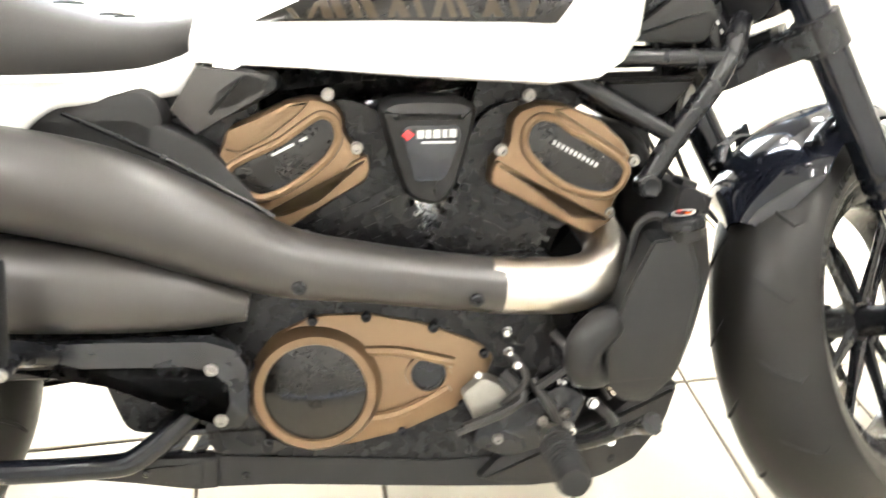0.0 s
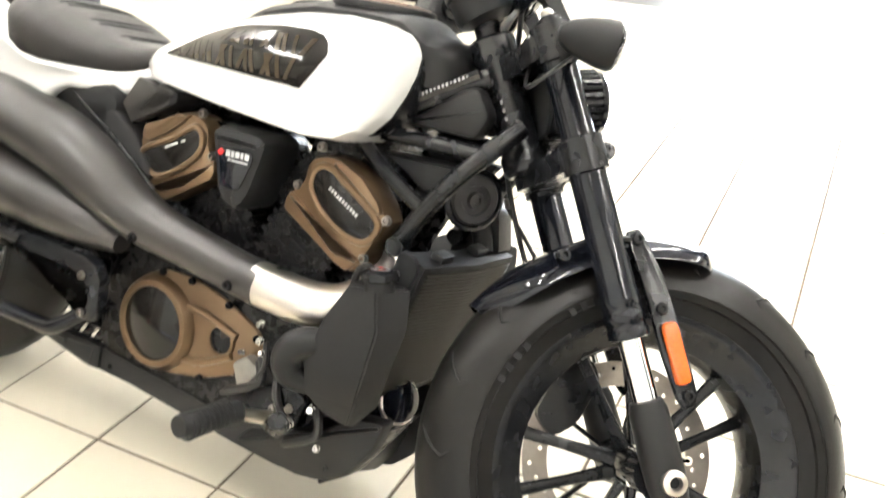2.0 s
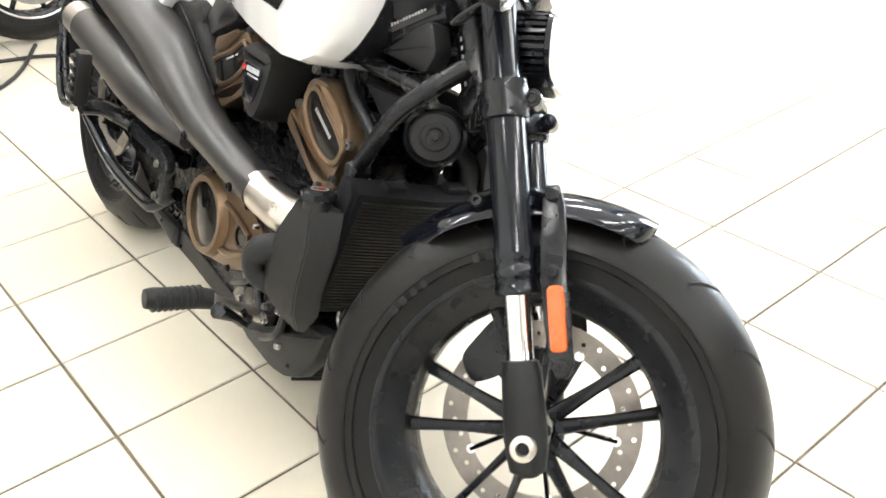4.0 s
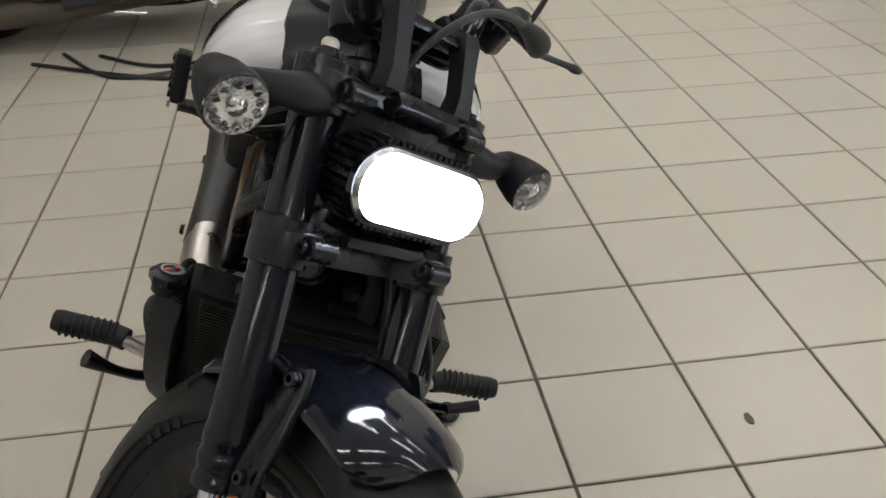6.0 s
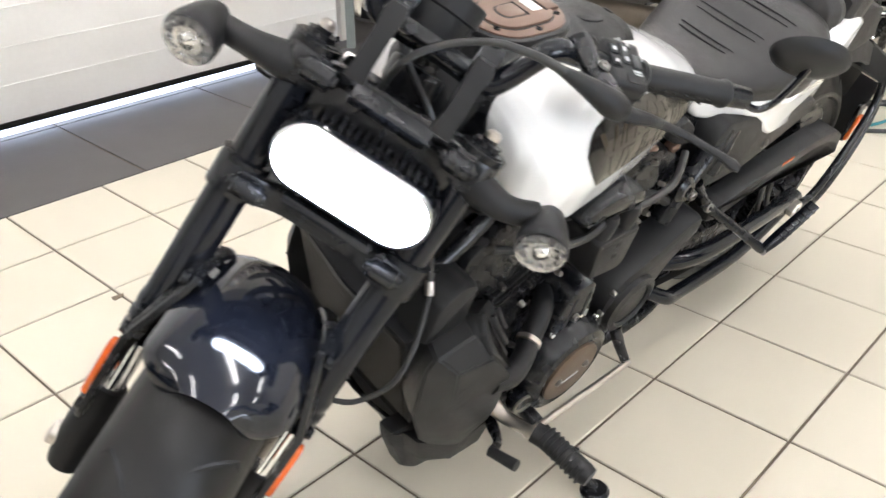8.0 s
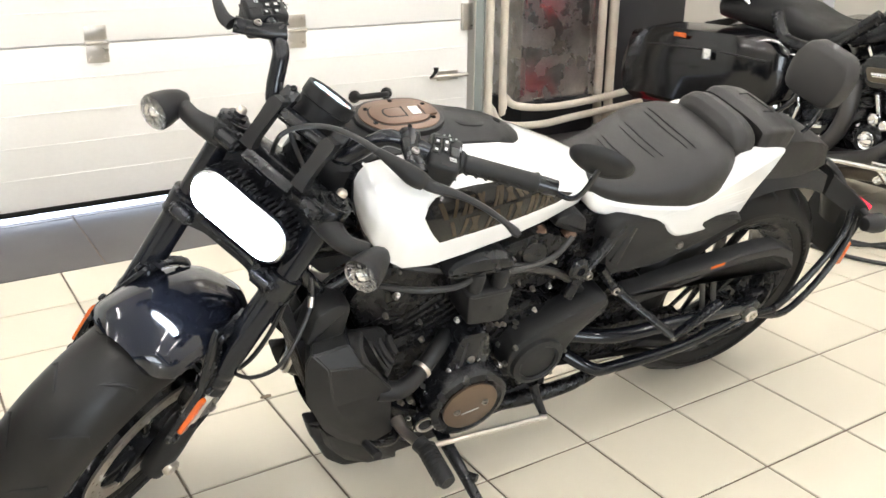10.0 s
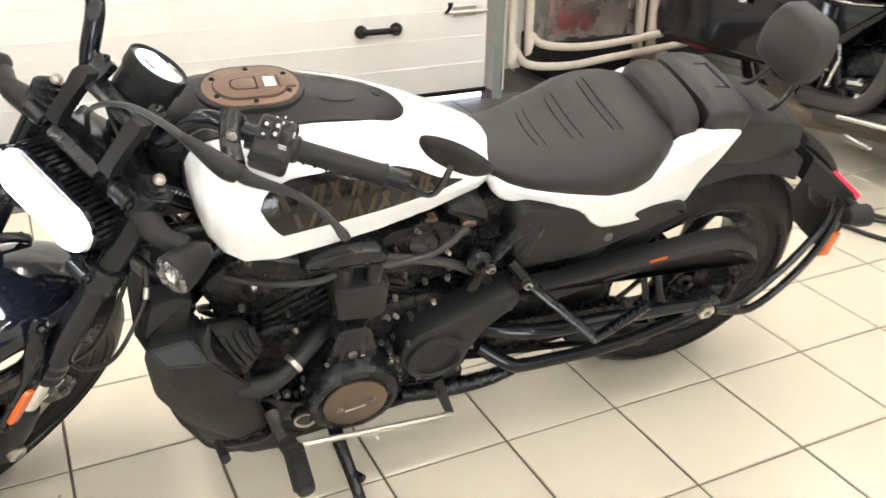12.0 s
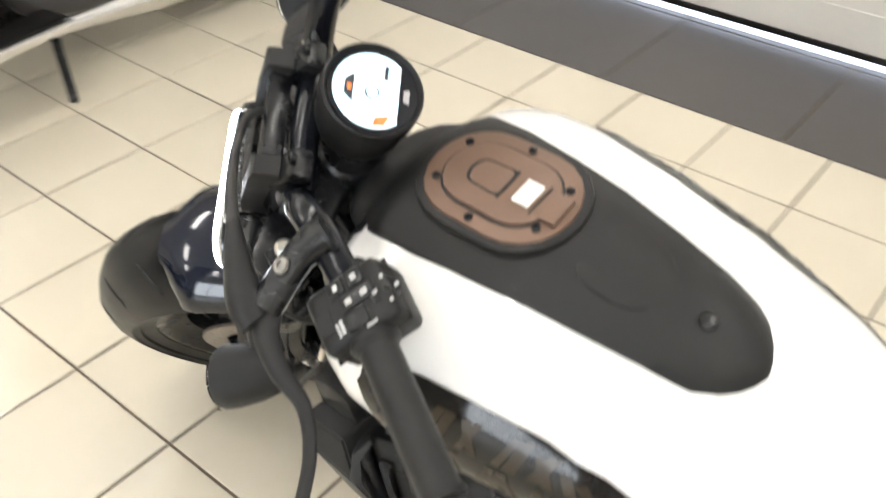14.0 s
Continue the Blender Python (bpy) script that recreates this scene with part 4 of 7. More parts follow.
part("tail_base", loft([[Vector((x, y * w, z)) for y, z in ((-1, a), (-0.8, b), (0.8, b), (1, a), (0.86, c), (0.3, c + 0.006), (-0.3, c + 0.006), (-0.86, c))] for x, w, a, b, c in ((0.24, 0.10, 0.70, 0.64, 0.755), (0.06, 0.100, 0.712, 0.640, 0.768), (-0.02, 0.105, 0.700, 0.640, 0.766), (-0.09, 0.098, 0.690, 0.650, 0.748), (-0.140, 0.082, 0.680, 0.658, 0.724), (-0.160, 0.055, 0.675, 0.662, 0.704))]), MATTE, bike, "black plastic tail section", None, 40)
part("inner_fender", loft([[RA + Vector((math.cos(a) * r, y, math.sin(a) * r)) for r, y in ((0.345, -0.105), (0.385, -0.085), (0.385, 0.085), (0.345, 0.105), (0.340, 0.10), (0.378, 0.08), (0.378, -0.08), (0.340, -0.10))] for a in [radians(20 + 6.0 * i) for i in range(17)]]), MATTE, bike, "black inner rear fender", None, 40)

# battery and air box filling the space under the seat
part("battery_box", slab([(0.62, 0.44), (0.64, 0.66), (0.30, 0.66), (0.26, 0.60), (0.38, 0.44)], -0.075, 0.085, 0.010, 0.015), DARK, bike, "black battery box under the seat")

# -- frame --
for sy in (-1, 1):
    y = 0.100 * sy
    part("frame_tube", tube([(1.262, 0.045 * sy, 0.738), (1.240, 0.075 * sy, 0.704), (1.204, y, 0.655), (1.158, y, 0.592), (1.126, y, 0.535)], [0.015, 0.0145, 0.0140, 0.0140, 0.0145], 16, 4), SATIN, bike, "black tubular frame rail")
    part("frame_tube", tube([(1.005, 0.075 * sy, 0.680), (1.075, 0.095 * sy, 0.640), (1.155, y, 0.596)], 0.0120, 14, 3), SATIN, bike, "black tubular frame rail")
    part("frame_tube", tube([(1.020, 0.070 * sy, 0.690), (1.12, 0.085 * sy, 0.692), (1.225, 0.085 * sy, 0.690)], 0.0120, 14, 3), SATIN, bike, "black tubular frame rail")
    part("frame_tube", tube([(1.085, 0.055 * sy, 0.735), (1.14, 0.055 * sy, 0.765), (1.200, 0.045 * sy, 0.800)], 0.016, 14, 3), SATIN, bike, "black tubular frame rail")
    part("frame_foot", lathe([(0.013, -0.018), (0.015, -0.014), (0.015, 0.014), (0.012, 0.017), (0.007, 0.017), (0, 0.012)], (1.126, y, 0.532), (0, sy, 0), 18), SATIN, bike)
    part("frame_panel", slab([(1.085, 0.712), (1.205, 0.708), (1.222, 0.745), (1.195, 0.785), (1.170, 0.775)], 0.045 * sy, 0.075 * sy, 0.008, 0.012), MATTE, bike, "dark plastic frame infill panel")
    part("frame_panel", slab([(1.060, 0.665), (1.195, 0.668), (1.155, 0.622), (1.140, 0.618)], 0.055 * sy, 0.082 * sy, 0.006, 0.010), MATTE, bike, "dark plastic frame infill panel")
    fl = part("frame_label", tube([(1.095, 0.073 * sy, 0.748), (1.190, 0.064 * sy, 0.802)], 0.008, 6), GLOSS, bike)
    for i in range(13):
        part("print_bar", box((1.106 + 0.0058 * i, 0.0815 * sy - 0.0005 * sy * i, 0.756 + 0.0033 * i), (0.0036, 0.0008, 0.0045 if i % 4 else 0.0025), (0, -30, 0), 0), PRINT, fl)
part("head_tube", lathe([(0.032, 0.43), (0.036, 0.435), (0.036, 0.46), (0.030, 0.47), (0.030, 0.60), (0.036, 0.61), (0.036, 0.635), (0.032, 0.64)], HEADPT, (-0.5, 0, 0.866), 28), SATIN, bike, "black steering head")
for i in range(8):
    part("head_print", box((1.216 + 0.0065 * i, -0.0315, 0.748 - 0.0113 * i + 0.02), (0.006, 0.0008, 0.0035), (0, 60, 0), 0), PRINT, bike)
part("frame_spine", tube([(1.20, 0, 0.79), (1.0, 0, 0.70), (0.7, 0, 0.66), (0.45, 0, 0.64), (0.2, 0, 0.66)], 0.05, 12, 4, flat=0.6), DARK, bike, "black frame spine")

# -- radiator --
RM = pose(1.166, 0, 0.408, 0, 16, 0)


def rad_x(y):
    return 0.018 * min(y, 0.0) / 0.135


def rad_sheet(z0, z1, d0, d1, half):
    """A piece of the bowed core between two heights and depths."""
    return loft([[RM @ Vector((rad_x(y) + d, y, z)) for d, z in ((d0, z0), (d1, z0), (d1, z1), (d0, z1))] for y in [half * (-1 + 0.125 * k) for k in range(17)]])


rad = part("radiator", rad_sheet(-0.118, 0.118, -0.026, 0.018, 0.138), FINS, bike, "black bowed radiator behind the front wheel")
for i in range(34):
    part("radiator_fin", rad_sheet(-0.104 + 0.0063 * i, -0.1022 + 0.0063 * i, 0.018, 0.0225, 0.128), FINEDGE, rad)
for sy, fr in ((-1, -0.006), (1, -0.006)):
    part("radiator_tank", slab([(-0.045, -0.122), (fr, -0.122), (fr, 0.110), (fr - 0.014, 0.124), (-0.045, 0.124)], 0.133 * sy, 0.146 * sy, 0.004, 0.008, lambda a, w, b: RM @ Vector((a, w, b))), FINS, rad)
for dy in (-0.07, 0.05):
    part("radiator_mount", box(RM @ Vector((-0.012, dy, 0.122)), (0.022, 0.040, 0.014), (0, 16, 0), 0.005), MATTE, rad)
oc = part("oil_filter", lathe([(0.030, 0), (0.036, 0.004), (0.037, 0.060), (0.034, 0.072), (0.020, 0.076), (0, 0.076)], (1.095, -0.03, 0.262), (0.88, -0.35, 0.30), 20), GLOSS, bike, "black oil filter")
part("filter_ring", lathe([(0.0365, 0.058), (0.0385, 0.060), (0.0385, 0.066), (0.0355, 0.068)], (1.095, -0.03, 0.262), (0.88, -0.35, 0.30), 24, True), STEEL, oc, "bright ring")
for i in range(10):
    part("pan_rib", tube([(1.128 - 0.0075 * i, -0.100, 0.225 - 0.0115 * i), (1.138 - 0.0075 * i, 0.0, 0.218 - 0.0115 * i), (1.128 - 0.0075 * i, 0.100, 0.225 - 0.0115 * i)], 0.0042, 6, 4), SATIN, bike)
part("radiator_hose", tube([(1.185, 0.08, 0.52), (1.165, 0.09, 0.56), (1.12, 0.07, 0.585), (1.06, 0.05, 0.59)], 0.017, 12, 4), MATTE, bike)
# added dark block, keeps the gap under the tank from showing pale
part("airbox", slab([(0.90, 0.600), (0.92, 0.690), (1.05, 0.690), (1.06, 0.640), (1.00, 0.600)], -0.050, 0.060, 0.010, 0.015), DARK, bike, "dark filler block added under the tank")
part("rear_frame_cover", slab([(0.573, 0.690), (0.656, 0.680), (0.657, 0.668), (0.644, 0.652), (0.566, 0.610), (0.540, 0.641)], -0.085, -0.112, 0.003, 0), SHIELD, bike, "satin grey frame cover")
part("lower_casting", slab([(0.880, 0.273), (0.907, 0.295), (0.930, 0.285), (0.952, 0.258), (0.946, 0.236), (0.925, 0.245), (0.899, 0.230)], -0.112, -0.138, 0.006, 0.006), ALU, bike, "bare cast metal bracket")
HN, HA = Vector((1.192, -0.018, 0.618)), (0.80, -0.60, -0.05)
hn = part("horn", lathe([(0.030, -0.02), (0.044, 0), (0.049, 0.006), (0.049, 0.012), (0.043, 0.016), (0.040, 0.012), (0, 0.012)], HN, HA, 32), SATIN, bike, "round black horn")
part("horn_face", lathe([(0.039, 0.0125), (0.036, 0.0165), (0.024, 0.0170), (0.022, 0.0130), (0.014, 0.0130), (0.012, 0.020), (0.006, 0.021), (0.005, 0.018), (0, 0.018)], HN, HA, 32), SHIELD, hn, "dark grey pressed metal face")

# -- right radiator shroud with filler --
SHR = [((1.190, -0.150, 0.490), (1.152, -0.186, 0.486), (1.108, -0.186, 0.480), (1.108, -0.146, 0.486)), ((1.197, -0.152, 0.430), (1.168, -0.191, 0.424), (1.074, -0.192, 0.415), (1.074, -0.146, 0.415)),
       ((1.178, -0.151, 0.345), (1.155, -0.188, 0.345), (1.054, -0.190, 0.345), (1.054, -0.146, 0.345)), ((1.168, -0.143, 0.302), (1.145, -0.179, 0.300), (1.056, -0.184, 0.298), (1.056, -0.142, 0.300)), ((1.130, -0.138, 0.253), (1.122, -0.150, 0.253), (1.085, -0.160, 0.262), (1.085, -0.138, 0.262))]
bms = loft([[Vector(p) for p in ring] for ring in SHR])
bmesh.ops.bevel(bms, geom=[e for e in bms.edges], offset=0.0028, segments=2, affect="EDGES")
sh = part("radiator_shroud", bms, MATTE, bike, "matte black faceted radiator shroud", None, 28)
NK = Vector((1.152, -0.174, 0.480))
part("filler_neck", lathe([(0.022, 0), (0.022, 0.016)], NK, (-0.15, 0, 1), 20), MATTE, sh)
fc = part("filler_neck_cap", lathe([(0.026, 0.014), (0.028, 0.016), (0.028, 0.026), (0.022, 0.030), (0.010, 0.031), (0, 0.031)], NK, (-0.15, 0, 1), 8), SATIN, sh, "black radiator cap with warning print")
part("cap_warning", lathe([(0.0, 0.0312), (0.018, 0.0310), (0.018, 0.0316), (0, 0.0318)], NK, (-0.15, 0, 1), 16), GLOSS, fc)
part("cap_mark", lathe([(0.012, 0.0318), (0.0145, 0.0318), (0.0145, 0.0322), (0.012, 0.0322)], NK, (-0.15, 0, 1), 16, True), PRINT, fc)
part("cap_mark", box(NK + Vector((-0.008, 0.006, 0.0325)), (0.006, 0.005, 0.0008), (0, -8, 0), 0), REDMARK, fc)
part("cap_mark", box(NK + Vector((-0.001, -0.005, 0.0325)), (0.004, 0.008, 0.0008), (0, -8, 20), 0), AMBER, fc)
part("overflow_hose", tube([(1.135, -0.165, 0.500), (1.116, -0.158, 0.505), (1.098, -0.152, 0.490), (1.090, -0.15, 0.45), (1.080, -0.150, 0.40)], 0.006, 8, 5), MATTE, sh)
part("water_hose", tube([(1.085, -0.150, 0.372), (1.050, -0.180, 0.372), (1.025, -0.190, 0.350), (1.028, -0.185, 0.318), (1.055, -0.165, 0.305)], [0.020, 0.024, 0.024, 0.022, 0.018], 14, 5), MATTE, bike, "fat black water hose")

# -- left radiator shroud with louvres --
SHL = [((1.214, 0.208, 0.534), (1.208, 0.212, 0.533), (1.142, 0.209, 0.541), (1.130, 0.12, 0.545), (1.190, 0.12, 0.540)), ((1.219, 0.200, 0.505), (1.186, 0.243, 0.511), (1.110, 0.243, 0.497), (1.100, 0.12, 0.490), (1.200, 0.12, 0.500)),
       ((1.210, 0.195, 0.400), (1.163, 0.236, 0.400), (1.050, 0.245, 0.422), (1.040, 0.12, 0.42), (1.190, 0.12, 0.400)), ((1.163, 0.185, 0.290), (1.113, 0.222, 0.298), (1.030, 0.228, 0.310), (1.030, 0.12, 0.31), (1.140, 0.12, 0.290)), ((1.120, 0.175, 0.235), (1.068, 0.203, 0.218), (1.010, 0.205, 0.250), (1.010, 0.12, 0.25), (1.100, 0.12, 0.235))]
pull = lambda p: Vector((p[0] - 0.010, 0.12 + (p[1] - 0.12) * 0.72, p[2] - 0.010))
bms = loft([[pull(p) for p in ring] for ring in SHL])
bmesh.ops.bevel(bms, geom=[e for e in bms.edges], offset=0.0030, segments=2, affect="EDGES")
sl = part("radiator_shroud", bms, MATTE, bike, "matte black faceted radiator shroud with louvres", None, 28)
part("shroud_brow", slab([(1.205, 0.520), (1.130, 0.530), (1.120, 0.600), (1.150, 0.612), (1.190, 0.590)], 0.10, 0.160, 0.010, 0.010), MATTE, sl)
part("shroud_foot", loft([[pull(p) for p in ((1.170, 0.10, 0.270), (1.150, 0.172, 0.262), (1.068, 0.200, 0.216), (0.985, 0.198, 0.235), (0.98, 0.10, 0.235))], [pull(p) for p in ((1.150, 0.10, 0.200), (1.128, 0.165, 0.195), (1.060, 0.190, 0.160), (0.985, 0.186, 0.150), (0.97, 0.10, 0.150))], [pull(p) for p in ((1.105, 0.10, 0.135), (1.088, 0.145, 0.135), (1.040, 0.165, 0.122), (0.97, 0.160, 0.110), (0.96, 0.10, 0.105))]]), MATTE, sl, "", None, 35)
LU, LV, LW = Vector((-0.809, -0.438, -0.392)), Vector((0, 0.667, -0.745)), Vector((-0.588, 0.603, 0.540))
on_panel = lambda a, w, b: Vector((1.111, 0.162, 0.541)) + LU * a + LV * b + LW * w
lv = part("louvre_panel", slab([(-0.009, 0.029), (0.008, 0.0), (0.098, 0.005), (0.120, 0.028), (0.132, 0.076), (0.097, 0.105), (0.074, 0.111), (-0.001, 0.062)], -0.075, 0.0, 0.010, 0.012, on_panel), MATTE, sl)
for slot, rim in (([(0.012, 0.037), (0.023, 0.037), (0.037, 0.064), (0.072, 0.096), (0.065, 0.099), (0.022, 0.063)], 0), ([(0.05, 0.038), (0.062, 0.038), (0.074, 0.061), (0.099, 0.087), (0.088, 0.097), (0.057, 0.064)], 1), ([(0.085, 0.039), (0.095, 0.039), (0.104, 0.059), (0.117, 0.071), (0.107, 0.082), (0.09, 0.06)], 2)):
    part("louvre_slot", slab(slot, -0.004, 0.0008, 0, 0.003, on_panel), SEAM, lv)
    part("louvre", slab([(slot[1][0] + 0.004, 0.026), (slot[1][0] + 0.020, 0.027), (slot[1][0] + 0.021, 0.040), (slot[2][0] + 0.020, slot[2][1] - 0.002), (slot[3][0] + 0.012, slot[3][1] - 0.006), (slot[3][0] + 0.002, slot[3][1] - 0.002), (slot[2][0] + 0.002, slot[2][1]), (slot[1][0] + 0.002, 0.037)], -0.004, 0.007, 0.003, 0.003, on_panel), MATTE, lv)
part("louvre_frame", slab([(-0.007, 0.030), (0.008, 0.002), (0.016, 0.006), (0.008, 0.034), (0.018, 0.064), (0.064, 0.104), (0.072, 0.110), (-0.001, 0.062)], -0.004, 0.008, 0.003, 0.003, on_panel), MATTE, lv)
part("coolant_hose", tube([(1.060, 0.190, 0.392), (1.018, 0.196, 0.384), (0.982, 0.186, 0.388), (0.951, 0.168, 0.398), (0.912, 0.148, 0.425), (0.880, 0.12, 0.43)], [0.022, 0.020, 0.018, 0.018, 0.018, 0.018], 14, 5), MATTE, bike, "black coolant hose")
part("hose_clamp", lathe([(0.0195, -0.005), (0.021, -0.004), (0.021, 0.004), (0.0195, 0.005)], (0.953, 0.169, 0.397), (-0.8, -0.4, 0.35), 20), STEEL, bike, "steel hose clamp")

# -- belly pan --
BELLY = [(1.112, 0.215), (1.085, 0.155), (1.045, 0.128), (0.98, 0.124), (0.88, 0.130), (0.64, 0.150), (0.555, 0.152), (0.555, 0.196), (0.72, 0.182), (0.85, 0.170), (0.95, 0.170), (1.05, 0.195), (1.095, 0.225)]
drop = lambda x, w, z: Vector((x, w, z - 0.066 * (w + 0.115) / 0.23 * min(1, max(0, (0.20 - z) / 0.07))))
bp = part("belly_pan", slab(BELLY, -0.115, 0.115, 0.012, 0.012, drop), MATTE, bike, "black belly pan with slotted tail")
TAIL = [(0.565, 0.152), (0.53, 0.152), (0.45, 0.167), (0.372, 0.179), (0.384, 0.188), (0.43, 0.199), (0.49, 0.200), (0.565, 0.197)]
part("pan_rail", slab(TAIL, -0.100, -0.122, 0.005, 0.006), MATTE, bp)
part("pan_seam", slab([(0.548, 0.194), (0.540, 0.154), (0.543, 0.154), (0.551, 0.194)], -0.1212, -0.1232, 0, 0), SEAM, bp)
bolt(bp, (0.475, -0.122, 0.180), (0, -1, 0), 0.006, 0.003, SATIN)
bolt(bp, (0.60, -0.127, 0.172), (0, -1, 0), 0.006, 0.003, SATIN)
for sy in (-1, 1):
    low = 0.012 if sy < 0 else -0.035
    part("pan_side", slab([(1.176, 0.270), (1.160, 0.215), (1.118, 0.150), (1.075, 0.124), (1.030, 0.116), (0.93, 0.122), (0.90, 0.134), (0.93, 0.172), (1.02, 0.205), (1.07, 0.222), (1.12, 0.262)], 0.100 * sy, 0.130 * sy, 0.010, 0.010, lambda x, w, z, low=low: Vector((x, w, z + low * min(1, max(0, (0.20 - z) / 0.07))))), MATTE, bp)
    bolt(bp, (1.085, 0.128 * sy, 0.165), (0, sy, 0), 0.007, 0.004, SATIN)
part("pan_rail", slab([(0.485, 0.224), (0.66, 0.224), (0.66, 0.234), (0.485, 0.232)], -0.102, -0.112, 0.002, 0.002), GLOSS, bp)
for i in range(5):
    part("pan_slat", slab([(0.463 + 0.0310 * i, 0.194), (0.483 + 0.0310 * i, 0.194), (0.505 + 0.0310 * i, 0.226), (0.485 + 0.0310 * i, 0.226)], -0.104, -0.110, 0.0015, 0), GLOSS, bp)

# -- engine block --
part("crankcase", slab([(0.55, 0.20), (0.56, 0.40), (0.66, 0.47), (0.85, 0.44), (1.00, 0.45), (1.06, 0.36), (1.04, 0.22), (0.96, 0.16), (0.70, 0.16)], -0.112, 0.118, 0.02, 0.03), DARK, bike, "black engine crankcase")
for nm, ax, base in (("rear", Vector((-0.40, 0, 0.917)), Vector((0.800, 0, 0.40))), ("front", Vector((0.46, 0, 0.888)), Vector((0.890, 0, 0.40)))):
    sd = Vector((ax.z, 0, -ax.x))
    place = lambda a, w, b, ax=ax, sd=sd, base=base: base + sd * a + ax * b + Vector((0, w, 0))
    cyl = part("cylinder", slab([(-0.062, 0.0), (0.062, 0.0), (0.066, 0.125), (-0.066, 0.125)], -0.080, 0.105, 0.014, 0.012, place), DARK, bike, "black engine cylinder with cooling ribs")
    for i in range(5):
        part("cooling_rib", slab([(-0.073, 0.030 + 0.018 * i), (0.073, 0.030 + 0.018 * i), (0.073, 0.038 + 0.018 * i), (-0.073, 0.038 + 0.018 * i)], -0.0815, 0.112, 0.003, 0, place), DARK, cyl)
    part("head", slab([(-0.085, 0.120), (0.085, 0.120), (0.080, 0.22), (0.04, 0.255), (-0.04, 0.255), (-0.08, 0.22)], -0.078, 0.115, 0.02, 0.02, place), DARK, bike, "black cylinder head")

# bronze head covers, right side
RHC = [(0.58, 0.569), (0.594, 0.595), (0.602, 0.616), (0.637, 0.632), (0.674, 0.648), (0.701, 0.653), (0.727, 0.647), (0.742, 0.632), (0.745, 0.602), (0.762, 0.587), (0.772, 0.564), (0.768, 0.549), (0.671, 0.492), (0.626, 0.503), (0.615, 0.521), (0.593, 0.545)]
RWIN = [(0.603, 0.567), (0.62, 0.577), (0.668, 0.598), (0.699, 0.62), (0.716, 0.63), (0.729, 0.624), (0.733, 0.603), (0.721, 0.583), (0.693, 0.56), (0.665, 0.543), (0.641, 0.535), (0.625, 0.54), (0.612, 0.552)]


def window(parent, poly, label, prints):
    """Gloss black window sunk inside a raised bronze rim."""
    part("cover_inlay", slab(poly, -0.104, -0.1135, 0.0015, 0.006), SMOKE, parent, label)
    part("window_rim", tube([(x, -0.1115, z) for x, z in inset_poly(rounded(poly, 0.008, 2), -0.003)], 0.0060, 8, 2, True), BRONZE, parent)
    for x, z, w, h, rot in prints:
        part("window_print", box((x, -0.1138, z), (w, 0.0005, h), (0, rot, 0), 0), PRINT, parent)


hc = part("head_cover", slab(RHC, -0.062, -0.111, 0.012, 0.010), BRONZE, bike, "bronze cylinder head cover with black window")
window(hc, RWIN, "gloss black window", [(0.668, 0.591, 0.030, 0.0035, -26), (0.693, 0.603, 0.010, 0.0035, -26)])
part("cover_step", slab([(0.599, 0.593), (0.603, 0.615), (0.64, 0.629), (0.677, 0.647), (0.703, 0.649), (0.69, 0.634), (0.655, 0.608), (0.618, 0.588)], -0.108, -0.1165, 0.004, 0.005), BRONZE, hc)
part("cover_ridge", slab([(0.627, 0.514), (0.664, 0.516), (0.706, 0.532), (0.737, 0.559), (0.748, 0.574), (0.769, 0.583), (0.772, 0.565), (0.766, 0.552), (0.671, 0.495), (0.626, 0.505)], -0.106, -0.1185, 0.006, 0.005), BRONZE, hc)
for p in ((0.724, 0.655), (0.756, 0.590), (0.584, 0.578), (0.617, 0.510)):
    bolt(hc, (p[0], -0.105, p[1]), (0, -1, 0), 0.009, 0.009, BOLT)
FHC = [(0.92, 0.553), (0.923, 0.574), (0.936, 0.583), (0.944, 0.595), (0.946, 0.619), (0.956, 0.633), (0.981, 0.641), (1.013, 0.639), (1.06, 0.62), (1.094, 0.588), (1.106, 0.566), (1.104, 0.556), (1.092, 0.531), (1.079, 0.505), (1.083, 0.489), (1.054, 0.471), (1.035, 0.477), (0.965, 0.516), (0.92, 0.539)]
FWIN = [(0.965, 0.598), (0.969, 0.612), (0.981, 0.622), (1.002, 0.618), (1.02, 0.604), (1.057, 0.584), (1.083, 0.567), (1.093, 0.555), (1.084, 0.535), (1.07, 0.526), (1.044, 0.529), (1.015, 0.54), (0.986, 0.561), (0.967, 0.584)]
hc = part("head_cover", slab(FHC, -0.062, -0.111, 0.012, 0.010), BRONZE, bike, "bronze cylinder head cover with black window")
window(hc, FWIN, "gloss black window with chrome print", [(1.000 + 0.0054 * i, 0.592 - 0.0029 * i, 0.0038, 0.0060, 28) for i in range(11)])
part("cover_step", slab([(0.998, 0.632), (1.019, 0.635), (1.055, 0.62), (1.089, 0.589), (1.097, 0.574), (1.086, 0.570), (1.053, 0.590), (1.016, 0.614)], -0.108, -0.1165, 0.004, 0.005), BRONZE, hc)
part("cover_ridge", slab([(0.921, 0.558), (0.928, 0.573), (0.96, 0.553), (0.985, 0.535), (1.029, 0.501), (1.059, 0.502), (1.075, 0.496), (1.052, 0.474), (1.034, 0.48), (0.964, 0.519), (0.921, 0.542)], -0.106, -0.1185, 0.006, 0.005), BRONZE, hc)
for p in ((0.969, 0.650), (0.935, 0.583), (1.075, 0.500), (1.104, 0.566)):
    bolt(hc, (p[0], -0.104, p[1]), (0, -1, 0), 0.009, 0.009, BOLT)
